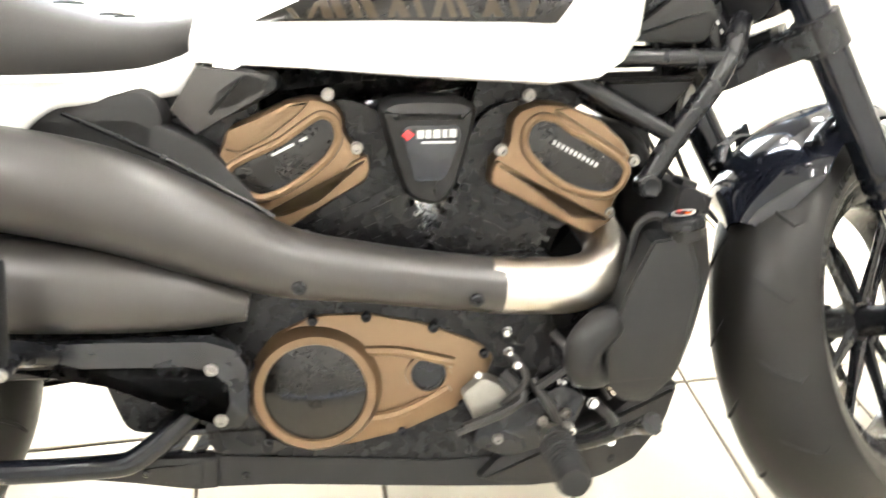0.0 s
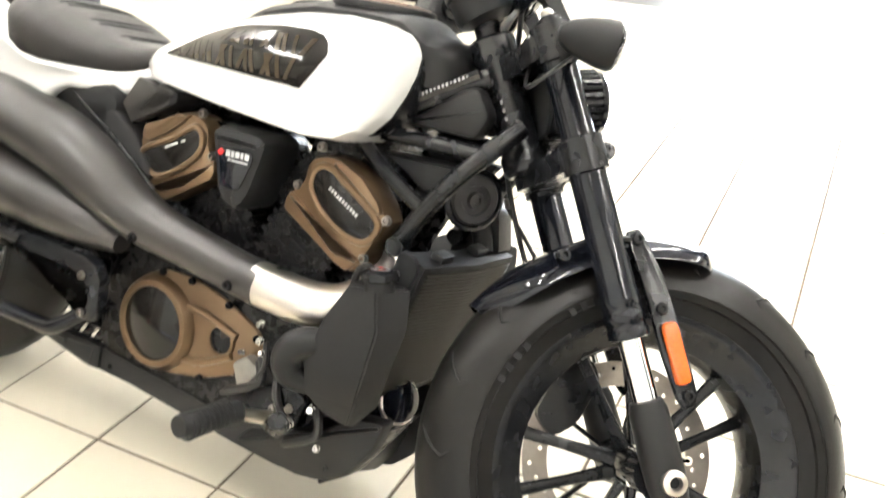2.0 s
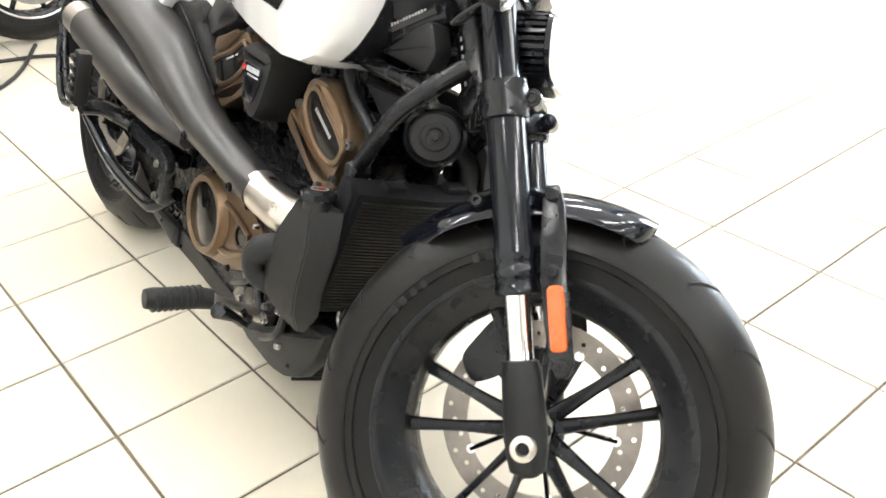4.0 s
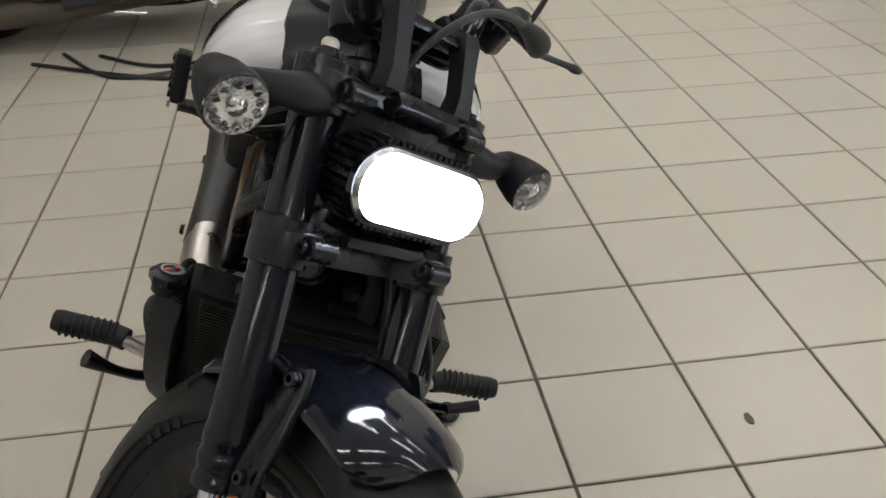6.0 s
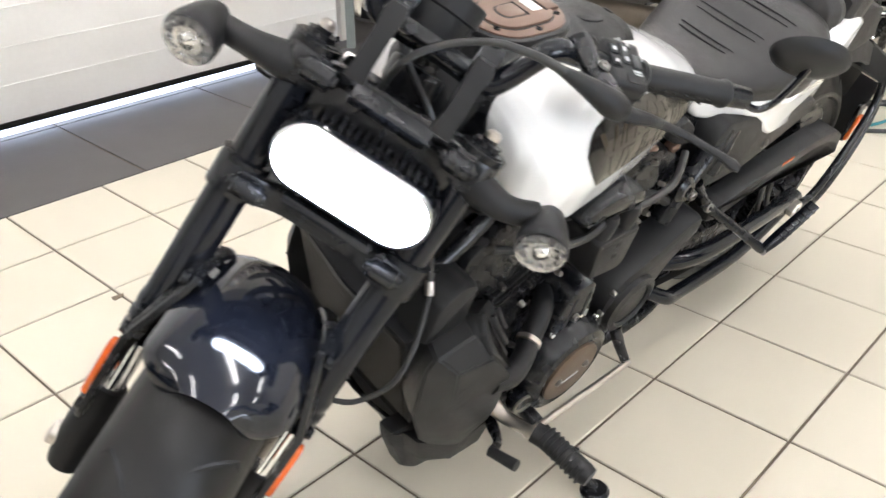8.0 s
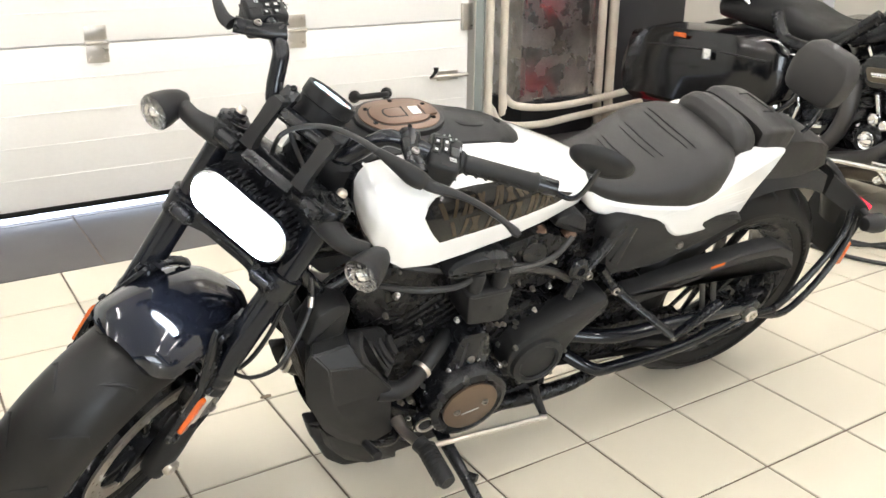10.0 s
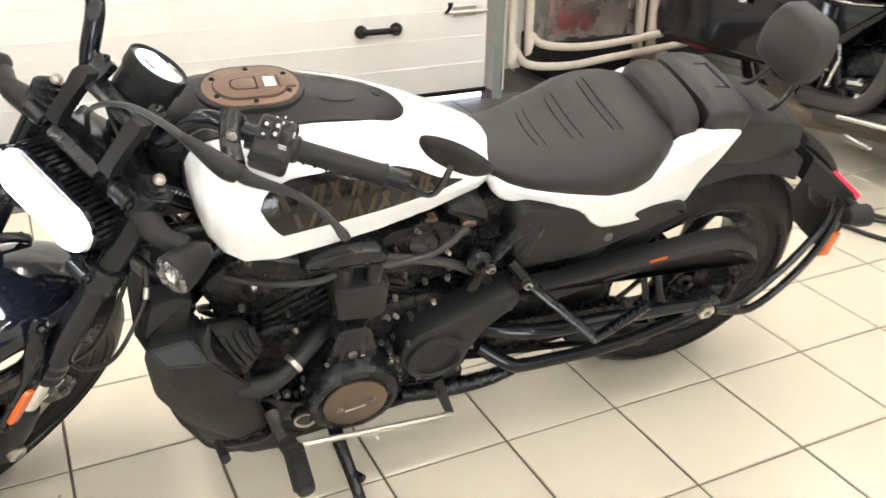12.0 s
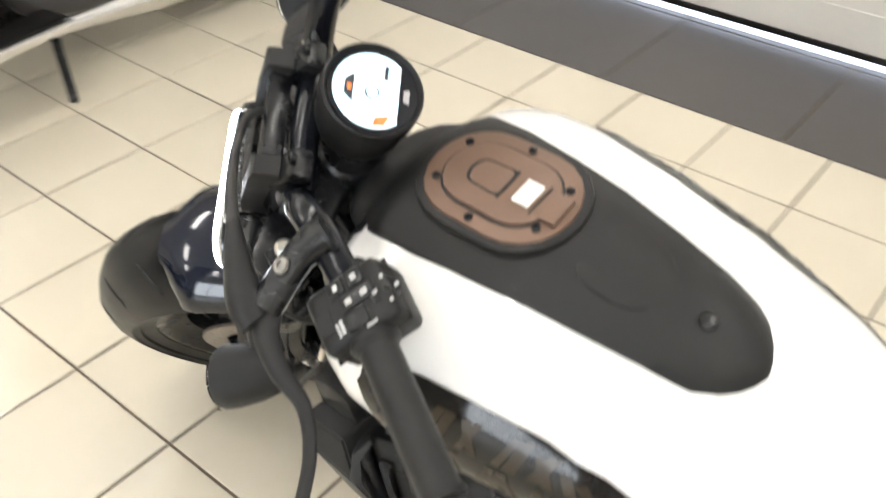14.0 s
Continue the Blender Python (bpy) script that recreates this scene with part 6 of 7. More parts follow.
for i in range(6):
    part("peg_rib", lathe([(0.0095, -0.0025), (0.0125, -0.002), (0.0125, 0.002), (0.0095, 0.0025)], (0.335 - 0.0095 * i, 0.262 + 0.0015 * i, 0.434 + 0.0108 * i), (-0.65, 0.1, 0.75), 12), GLOSS, pl)
part("seat_strut", tube([(0.50, 0.12, 0.650), (0.535, 0.125, 0.590), (0.58, 0.13, 0.530), (0.60, 0.13, 0.48)], [0.020, 0.018, 0.018, 0.020], 12, 3, flat=0.7), SATIN, bike, "black frame strut")
bolt(bike, (0.575, 0.150, 0.545), (0, 1, 0), 0.012, 0.010, BOLT)
# plate carrier with tail lamp
pcr = part("plate_carrier", tube([(-0.27, 0, 0.64), (-0.33, 0, 0.60), (-0.40, 0, 0.53), (-0.44, 0, 0.42)], [0.03, 0.04, 0.045, 0.03], 10, 4, flat=0.5), MATTE, bike, "black plate carrier behind the rear wheel")
part("tail_lamp_housing", loft([[Vector((x, y, z)) for y, z in ((-w, zb), (w, zb), (w, zt - 0.006), (w * 0.93, zt), (-w * 0.93, zt), (-w, zt - 0.006))] for x, w, zb, zt in ((-0.255, 0.075, 0.575, 0.640), (-0.31, 0.115, 0.545, 0.605), (-0.365, 0.130, 0.525, 0.566), (-0.384, 0.130, 0.525, 0.552))]), MATTE, pcr, "black tail lamp housing", None, 30)
part("tail_lamp", box((-0.386, 0, 0.549), (0.012, 0.256, 0.016), (0, -20, 0), 0.004), REDLENS, pcr, "thin red tail lamp strip")
for sy in (-1, 1):
    part("rear_signal", lathe([(0.0, -0.050), (0.018, -0.042), (0.026, -0.015), (0.026, 0.010), (0.0, 0.014)], (-0.372, 0.170 * sy, 0.535), (-1, 0.1 * sy, 0), 20), MATTE, pcr, "black bullet rear signal")
    part("signal_stalk", tube([(-0.36, 0.11 * sy, 0.55), (-0.36, 0.165 * sy, 0.537)], 0.010, 10), MATTE, pcr)
    if sy > 0:
        part("reflector_bracket", box((-0.430, 0.085, 0.375), (0.030, 0.012, 0.115), (0, 8, 0), 0.005), SATIN, pcr)
        part("side_reflector", box((-0.434, 0.093, 0.362), (0.030, 0.010, 0.075), (0, 0, 0), 0.005), AMBER, pcr, "amber side reflector")
part("number_plate_holder", box((-0.455, 0, 0.40), (0.006, 0.17, 0.16), (0, -8, 0), 0.004), MATTE, pcr)

for ob in [pcr] + list(pcr.children):
    ob.data.transform(Matrix.Translation((0.042, 0, -0.004)))

# side stand down on the left
sd = part("side_stand", tube([(0.862, 0.115, 0.165), (0.860, 0.190, 0.150), (0.853, 0.265, 0.133), (0.848, 0.325, 0.118), (0.846, 0.352, 0.114)], [0.016, 0.015, 0.013, 0.012, 0.010], 12, 4), SATIN, bike, "black side stand, folded out")
part("stand_foot", lathe([(0.026, -0.006), (0.027, 0.0), (0.022, 0.006)], (0.846, 0.352, 0.113), (0, -0.32, 0.947), 16), SATIN, sd)
part("stand_tang", tube([(0.853, 0.265, 0.135), (0.835, 0.290, 0.142)], 0.009, 8), SATIN, sd)

# padded backrest behind the pillion seat
bk = part("backrest", slab(rounded([(-0.074, -0.062), (0.074, -0.062), (0.084, 0.02), (0.060, 0.066), (-0.060, 0.066), (-0.084, 0.02)], 0.045), -0.018, 0.024, 0.016, 0, lambda a, w, b: Vector((-0.090 + w - 0.20 * b, a, 0.884 + b))), LEATHER, bike, "padded black passenger backrest")
for sy in (-1, 1):
    part("backrest_stay", tube([(-0.105, 0.040 * sy, 0.86), (-0.092, 0.040 * sy, 0.800), (-0.060, 0.046 * sy, 0.765), (0.00, 0.055 * sy, 0.755)], 0.0055, 8, 4), GLOSS, bk, "black backrest stay")

# ---- the room ----
TILE = 0.295
BEIGE = mat("beige_floor_tile", (0.63, 0.578, 0.470), 0.30, 0.0, 0.008, 4, 160, 0.010, 0.0, 0.04)
GROUT = mat("grey_grout", (0.17, 0.135, 0.10), 0.9, 0, 0.25, 40, 300, 0.3)
GREYTILE = mat("dark_grey_floor_tile", (0.070, 0.064, 0.062), 0.42, 0.0, 0.12, 6, 150, 0.02)
WALLW = mat("off_white_wall", (0.72, 0.69, 0.62), 0.7, 0, 0.05, 3, 120, 0.1)
DOORW = mat("white_door_panel", (0.86, 0.85, 0.82), 0.42, 0, 0.03, 4, 60, 0.05)
CEIL = mat("white_ceiling", (0.70, 0.69, 0.67), 0.8, 0, 0.05, 3, 90, 0.1)
TUBEMAT = mat("lamp_tube", (1, 1, 1), 0.4, emit=(1.0, 0.97, 0.92), power=52.0)
STRIP = mat("lit_door_gap", (1, 1, 1), 0.4, emit=(0.72, 0.82, 1.0), power=3.2)
PIPEW = mat("cream_pipe_paint", (0.66, 0.60, 0.50), 0.45, 0, 0.12, 14, 200, 0.1)
DUCT = mat("galvanised_sheet", (0.50, 0.48, 0.47), 0.28, 0.9, 0.25, 9, 120, 0.15, 0, 0.4)
GREENG = mat("grey_green_post", (0.18, 0.20, 0.19), 0.5, 0, 0.1, 20, 200)
BLUEWALL = mat("slate_blue_panel", (0.10, 0.135, 0.22), 0.45, 0, 0.08, 4, 100)
REDBOX = mat("red_plastic", (0.55, 0.015, 0.03), 0.4, 0, 0.1, 10, 200)
BLUEPAINT = mat("deep_blue_paint", (0.003, 0.032, 0.085), 0.14, 0.5, 0.1, 20, 300, 0, 0.5)


def random_tone(m, amount):
    """Each piece takes a tone of its own."""
    nt = m.node_tree
    info = nt.nodes.new("ShaderNodeObjectInfo")
    rng = nt.nodes.new("ShaderNodeMapRange")
    rng.inputs["To Min"].default_value, rng.inputs["To Max"].default_value = 1 - amount, 1 + amount
    nt.links.new(info.outputs["Random"], rng.inputs["Value"])
    b = nt.nodes["Principled BSDF"]
    src = b.inputs["Base Color"].links[0].from_socket
    sc = nt.nodes.new("ShaderNodeVectorMath")
    sc.operation = "SCALE"
    nt.links.new(src, sc.inputs[0])
    nt.links.new(rng.outputs[0], sc.inputs["Scale"])
    nt.links.new(sc.outputs[0], b.inputs["Base Color"])


def stains(m, color, scale, lo, hi):
    """Worn and scuffed patches with a shape of their own, in world size."""
    nt = m.node_tree
    g = nt.nodes.new("ShaderNodeNewGeometry")
    n = nt.nodes.new("ShaderNodeTexNoise")
    n.inputs["Scale"].default_value, n.inputs["Detail"].default_value = scale, 8
    nt.links.new(g.outputs["Position"], n.inputs["Vector"])
    r = nt.nodes.new("ShaderNodeMapRange")
    r.inputs["From Min"].default_value, r.inputs["From Max"].default_value = lo, hi
    nt.links.new(n.outputs["Fac"], r.inputs["Value"])
    mx = nt.nodes.new("ShaderNodeMix")
    mx.data_type = "RGBA"
    b = nt.nodes["Principled BSDF"]
    nt.links.new(b.inputs["Base Color"].links[0].from_socket, mx.inputs[6])
    mx.inputs[7].default_value = (*color, 1)
    nt.links.new(r.outputs[0], mx.inputs[0])
    nt.links.new(mx.outputs[2], b.inputs["Base Color"])


stains(DUCT, (0.17, 0.135, 0.12), 3.0, 0.50, 0.80)
random_tone(BEIGE, 0.022)

RX0, RX1, RY0, RY1, RZ = -4.6, 5.6, -2.70, 6.6, 3.3


def wallbox(name, c, s, material, label, cat="wall"):
    return thing(name, box(c, s, (0, 0, 0), 0), material, label, cat, "", "structure")


floor = wallbox("floor", ((RX0 + RX1) / 2, 2.0, -0.056), (RX1 - RX0 + 0.4, 9.9, 0.10), GROUT, "beige tiled showroom floor with grey joints", "floor")
wallbox("wall_east", (RX1 + 0.1, 2.0, RZ / 2), (0.2, 10.0, RZ), WALLW, "plain off-white showroom wall")
wallbox("wall_north", (-2.6, RY1 + 0.1, RZ / 2), (4.4, 0.2, RZ), WALLW, "plain off-white showroom wall")
wallbox("wall_north_east", (3.85, RY1 + 0.1, RZ / 2), (3.5, 0.2, RZ), WALLW, "plain off-white showroom wall")
wallbox("wall_north_lintel", (0.85, RY1 + 0.1, 2.8), (2.5, 0.2, 1.0), WALLW, "off-white wall over the glazed entrance")
DAY = mat("overcast_daylight", (1, 1, 1), 0.5, emit=(0.85, 0.93, 1.0), power=9.0)
wallbox("backdrop", (0.85, RY1 + 0.9, 1.2), (4.2, 0.02, 3.0), DAY, "bright daylight outside the entrance", "daylight")
ent = thing("window_1", None, None, "glazed shop entrance with dark frame", "window", "", "structure")
for x in (-0.40, 0.85, 2.10):
    part("window_frame", box((x, RY1 + 0.06, 1.15), (0.06, 0.08, 2.30), (0, 0, 0), 0.004), MATTE, ent)
for z in (0.04, 2.27):
    part("window_frame", box((0.85, RY1 + 0.06, z), (2.5, 0.08, 0.07), (0, 0, 0), 0.004), MATTE, ent)
wallbox("wall_west", (RX0 - 0.1, 2.0, RZ / 2), (0.2, 10.0, RZ), WALLW, "plain off-white workshop wall")
wallbox("ceiling", ((RX0 + RX1) / 2, 2.0, RZ + 0.06), (RX1 - RX0 + 0.4, 10.2, 0.12), CEIL, "white ceiling", "ceiling")
wallbox("wall_south", ((-1.30 + RX0) / 2, -3.20, RZ / 2), (-1.30 - RX0, 0.2, RZ), WALLW, "off-white wall behind pipes")
wallbox("wall_lintel", ((-1.26 + RX1) / 2, -2.78, 2.95), (RX1 + 1.26, 0.14, 0.70), WALLW, "off-white wall over the door")
wallbox("wall_jamb", (-1.34, -2.93, RZ / 2), (0.06, 0.36, RZ), WALLW, "off-white wall end beside the door")
wallbox("wall_south_east", (4.6, -2.78, 1.30), (2.0, 0.14, 2.60), WALLW, "off-white wall beside the door")

# sectional door
door = thing("door_1", None, None, "white sectional garage door, closed", "door", "", "structure")
for i, (z0, z1) in enumerate(((0.055, 0.690), (0.696, 1.30), (1.306, 1.91), (1.916, 2.60))):
    part("door_panel", slab([(-1.215, z0), (3.6, z0), (3.6, z1), (-1.215, z1)], -2.71, -2.665, 0.006, 0), DOORW, door)
    for k in range(1, 5):
        z = z0 + (z1 - z0) * k / 5
        part("panel_rib", box((1.19, -2.6640, z), (4.80, 0.0035, 0.004), (0, 0, 0), 0.001), DOORW, door)
part("door_seal", box((1.19, -2.685, 0.045), (4.82, 0.05, 0.022), (0, 0, 0), 0.004), RUBBER, door, "black rubber door seal")
part("door_gap_light", box((1.19, -2.70, 0.016), (4.80, 0.02, 0.026), (0, 0, 0), 0), STRIP, door, "bright daylight under the door")
for x in (0.55, -0.30, 1.40, 2.25):
    h = part("door_hinge", box((x, -2.662, 0.655), (0.085, 0.006, 0.075), (0, 0, 0), 0.002), STEEL, door, "galvanised door hinge")
    part("hinge_leaf", box((x, -2.662, 0.735), (0.085, 0.006, 0.055), (0, 0, 0), 0.002), STEEL, h)
    part("hinge_pin", tube([(x - 0.045, -2.655, 0.695), (x + 0.045, -2.655, 0.695)], 0.008, 10), STEEL, h)
    for dx in (-0.028, 0.028):
        for z in (0.640, 0.745):
            bolt(h, (x + dx, -2.659, z), (0, 1, 0), 0.007, 0.004, STEEL)
hdl = part("door_handle", tube([(-0.74, -2.64, 0.372), (-0.70, -2.615, 0.378), (-0.62, -2.615, 0.378), (-0.58, -2.64, 0.372)], 0.014, 12, 4), MATTE, door, "black plastic door handle")
for x in (-0.745, -0.575):
    part("handle_base", lathe([(0.030, 0), (0.030, 0.008), (0.016, 0.026), (0, 0.028)], (x, -2.664, 0.372), (0, 1, 0), 16), MATTE, hdl)
lt = part("door_latch", tube([(-0.98, -2.640, 0.430), (-1.20, -2.640, 0.428)], 0.009, 10), STEEL, door, "steel slide bolt with black knob")
part("latch_knob", tube([(-0.985, -2.64, 0.43), (-0.985, -2.60, 0.462), (-0.985, -2.595, 0.485)], [0.007, 0.009, 0.014], 10, 3), MATTE, lt)
part("latch_plate", box((-1.09, -2.658, 0.430), (0.12, 0.008, 0.045), (0, 0, 0), 0.002), STEEL, lt)
part("latch_keep", box((-1.195, -2.650, 0.71), (0.06, 0.02, 0.13), (0, 0, 0), 0.003), STEEL, door)
thing("door_rail", tube([(-1.27, -2.64, 0.0), (-1.27, -2.64, 2.6)], 0.028, 4), GREENG, "grey-green steel door track beside the door", "track", "", "structure")

# wall services right of the door
for k, pts in enumerate(([(-1.40, -2.74, 2.6), (-1.40, -2.74, 0.30), (-1.42, -2.74, 0.22), (-1.50, -2.74, 0.12), (-1.75, -2.74, 0.09), (-2.0, -2.76, 0.10), (-2.55, -2.78, 0.13)],
                         [(-1.52, -2.78, 2.6), (-1.52, -2.78, 0.36), (-1.54, -2.78, 0.26), (-1.62, -2.78, 0.20), (-1.85, -2.78, 0.17), (-2.15, -2.78, 0.18), (-2.55, -2.80, 0.21)])):
    thing("heating_pipe", tube(pts, 0.021, 12, 5), PIPEW, "cream painted heating pipe along the wall", "pipe", "heating pipes")
for x in (-2.27, -2.36):
    thing("heating_pipe", tube([(x, -2.86, 2.6), (x, -2.86, 0.15), (x - 0.1, -2.86, 0.08)], 0.028, 12, 3), PIPEW, "cream painted riser pipe along the wall", "pipe", "heating pipes")
dc = thing("steel_duct", box((-1.93, -2.98, 1.45), (0.50, 0.30, 2.50), (0, 0, 0), 0.004), DUCT, "galvanised sheet metal casing with rust stains", "duct")
for x in (-1.68, -2.18):
    part("duct_edge", box((x, -2.825, 1.45), (0.035, 0.02, 2.50), (0, 0, 0), 0.003), DUCT, dc)
part("duct_base", box((-1.93, -2.97, 0.10), (0.52, 0.34, 0.20), (0, 0, 0), 0.004), MATTE, dc)

DARKCAB = mat("dark_cabinet_paint", (0.035, 0.036, 0.040), 0.45, 0, 0.06, 6, 200)
cab = thing("metal_cabinet", box((-2.72, -3.02, 1.05), (0.62, 0.14, 2.10), (0, 0, 0), 0.006), DARKCAB, "dark grey metal cabinet against the wall", "cabinet")
part("cabinet_door", box((-2.72, -2.944, 1.05), (0.56, 0.010, 2.00), (0, 0, 0), 0.003), DARKCAB, cab)

# ceiling lamps
lamp = thing("ceiling_lamp", box((0, 0, RZ - 0.05), (1.30, 0.14, 0.06), (0, 0, 0), 0.006), CEIL, "white ceiling lamp with two tubes", "lamp", "ceiling lamps")
for dy in (-0.038, 0.038):
    part("tube", tube([(-0.60, dy, RZ - 0.095), (0.60, dy, RZ - 0.095)], 0.016, 10), TUBEMAT, lamp, "lit tube")
spots = [(x, y) for y in (-1.4, 0.6, 2.6, 4.6) for x in (-3.0, -0.9, 1.2, 3.3)]
for i, (x, y) in enumerate(spots):
    if i:
        copy_thing(lamp, pose(x, y, 0, 0, 0, 90))
lamp.matrix_basis = pose(*spots[0], 0, 0, 0, 90)

# headlight beam
sp = bpy.data.lights.new("headlight_beam", "SPOT")
sp.energy, sp.spot_size, sp.spot_blend, sp.shadow_soft_size, sp.color = 150, radians(80), 0.8, 0.05, (0.85, 0.92, 1.0)
beam = new("headlight_beam", sp)
src = BIKE @ STEER
p0 = src @ (HO + hx * 0.034)
beam.matrix_basis = look(p0, src @ (HO + hx * 1.0 - hz * 0.30))

# speaker, columns, dark entrance tiles at the far side
spk = thing("speaker", box((-1.205, 3.33, 0.34), (0.36, 0.36, 0.68), (0, 0, -6), 0.015), MATTE, "large black loudspeaker box on the floor", "speaker")
part("woofer", lathe([(0.155, 0), (0.160, 0.012), (0.145, 0.016), (0.125, 0.004), (0.05, -0.02), (0, -0.02)], (-1.205, 3.146, 0.40), (-0.1, -1, 0), 32), PRINT, spk)
for dx in (-0.14, 0.14):
    part("port", lathe([(0.05, 0), (0.052, 0.006), (0.04, 0.006), (0.038, -0.03), (0, -0.03)], (-1.205 + dx * 0.86, 3.146 - dx * 0.1, 0.13), (-0.1, -1, 0), 20), SEAM, spk)
col = wallbox("column_1", (-0.80, 3.72, RZ / 2), (0.26, 0.30, RZ), BLUEWALL, "slate blue column", "column")
GREYPIER = mat("grey_pier_paint", (0.085, 0.085, 0.085), 0.5, 0, 0.06, 4, 100)
pier = wallbox("column_2", (1.99, 3.93, RZ / 2), (0.93, 0.50, RZ), GREYPIER, "dark grey wall pier with a slate blue corner", "column")
part("corner_strip", box((1.505, 3.93, RZ / 2), (0.036, 0.51, RZ - 0.01), (0, 0, 0), 0.002), BLUEWALL, pier, "slate blue corner strip")
part("plinth", box((1.99, 3.665, 0.06), (0.92, 0.028, 0.12), (0, 0, 0), 0.004), GREYPIER, pier)

# ---- other motorcycles standing round ----
TOURBLACK = mat("deep_black_paint", (0.006, 0.006, 0.007), 0.13, 0.0, 0.04, 20, 500, 0, 0.0, 0.05, 0.42)
PIPE = mat("brown_heat_pipe", (0.085, 0.068, 0.050), 0.40, 0.3, 0.10, 12, 300, 0.05)

def tourer(paint, forkmat, m, label, group="", steer=0):
    """A heavy touring motorcycle: x ahead from the rear axle, y to its left."""
    b = thing("touring_motorcycle", None, None, label, "motorcycle", group, m=m)
    WB, R = 1.63, 0.315
    SP = Vector((WB - 0.06, 0, R))
    SM = Matrix.Translation(SP) @ Matrix.Rotation(radians(steer), 4, Vector((-0.45, 0, 0.893))) @ Matrix.Translation(-SP)

    def wh(x, half, discs, name):
        o = Vector((x, 0, R))
        w = part(name, lathe([(0.05, -0.08), (0.05, 0.08), (0.02, 0.09), (0.02, -0.09)], o, (0, 1, 0), 20, True), CHROME, b, "", SM if discs else None)
        part("tyre", lathe(tyre(R, half), o, (0, 1, 0), 56, True), RUBBER, w)
        rr = R - 0.098
        part("rim", lathe([(rr + 0.006, half * 0.8), (rr - 0.02, half * 0.6), (rr - 0.024, -half * 0.6), (rr + 0.006, -half * 0.8)], o, (0, 1, 0), 48, True), SATIN, w)
        for sy in (-1, 1):
            part("rim_edge", lathe([(rr + 0.004, half * 0.80), (rr - 0.004, half * 0.82), (rr - 0.008, half * 0.78)], o, (0, sy, 0), 48, True), STEEL, w)
        for i in range(9):
            a = 2 * math.pi * i / 9
            v = Vector((math.cos(a), 0, math.sin(a)))
            part("spoke", tube([o + v * 0.04, o + v * (rr - 0.018)], [0.016, 0.010], 6), SATIN, w)
        for y in ((-0.085, 0.085) if discs else (-0.09,)):
            part("brake_disc", lathe([(0.09, -0.003), (0.15, -0.003), (0.15, 0.003), (0.09, 0.003)], o + Vector((0, y, 0)), (0, 1, 0), 40, True), ALU, w)
            for i in range(5):
                a = 2 * math.pi * i / 5
                v = Vector((math.cos(a), 0, math.sin(a)))
                part("carrier", tube([o + v * 0.03 + Vector((0, y, 0)), o + v * 0.095 + Vector((0, y, 0))], 0.012, 6), SATIN, w)
        return w

    wh(WB, 0.065, True, "front_wheel")
    wh(0.0, 0.090, False, "rear_wheel")
    secs = []
    for i in range(19):
        a = radians(165 - 140 * i / 18)
        f = i / 18
        wd = 0.085 * min(1, 0.5 + 3 * f, 0.35 + 3 * (1 - f))
        ring = [(0.345 - 0.11 * abs(-1 + k / 5) ** 3, wd * (-1 + k / 5)) for k in range(11)]
        ring += [(r - 0.005, y) for r, y in ring[::-1]]
        secs.append([Vector((WB + math.cos(a) * r, y, R + math.sin(a) * r)) for r, y in ring])
    part("front_fender", loft(secs), paint, b, "", SM, 60)
    for sy in (-1, 1):
        y = 0.115 * sy
        leg = part("fork_leg", tube([(WB + 0.015, y, R - 0.03), (WB - 0.04, y, R + 0.09), (WB - 0.16, y, R + 0.34), (WB - 0.30, y, R + 0.62)], [0.034, 0.032, 0.030, 0.028], 16, 2), forkmat, b, "", SM)
        part("fork_reflector", box((WB - 0.03, y + 0.032 * sy, R + 0.13), (0.02, 0.008, 0.075), (0, -24, 0), 0.003), AMBER, leg)
        part("caliper", slab([(WB - 0.16, R + 0.00), (WB - 0.15, R + 0.12), (WB - 0.10, R + 0.14), (WB - 0.08, R + 0.02)], 0.07 * sy, 0.115 * sy, 0.008, 0.015), STEEL, b, "", SM)
        part("crash_bar", tube([(WB - 0.42, 0.10 * sy, R + 0.38), (WB - 0.40, 0.32 * sy, R + 0.32), (WB - 0.42, 0.36 * sy, R + 0.10), (WB - 0.48, 0.18 * sy, R - 0.10)], 0.016, 10, 5), CHROME if paint is BLUEPAINT else SATIN, b)
        # saddlebag
        sb = part("saddlebag", loft([[Vector((x, sy * (0.17 + w * wd), z0 + (z1 - z0) * h)) for w, h in ((0, 0.02), (0.7, 0.0), (0.95, 0.12), (1.0, 0.5), (0.96, 0.86), (0.85, 0.97), (0, 1.0))] for x, wd, z0, z1 in ((0.36, 0.06, 0.46, 0.62), (0.30, 0.15, 0.40, 0.68), (0.10, 0.21, 0.33, 0.705), (-0.20, 0.22, 0.31, 0.70), (-0.38, 0.21, 0.31, 0.69), (-0.52, 0.20, 0.30, 0.655), (-0.60, 0.16, 0.33, 0.50))]), paint, b, "", None, 45)
        part("bag_lid_seam", tube([(0.28, 0.325 * sy, 0.60), (0.10, 0.386 * sy, 0.615), (-0.20, 0.394 * sy, 0.612), (-0.38, 0.372 * sy, 0.60)], 0.004, 6, 3), SEAM, sb)
        part("bag_reflector", box((-0.16, 0.392 * sy, 0.665), (0.075, 0.008, 0.022), (0, 0, 0), 0.004), AMBER, sb)
        part("bag_latch", box((0.02, 0.398 * sy, 0.60), (0.05, 0.012, 0.05), (0, 0, 0), 0.006), CHROME, sb)
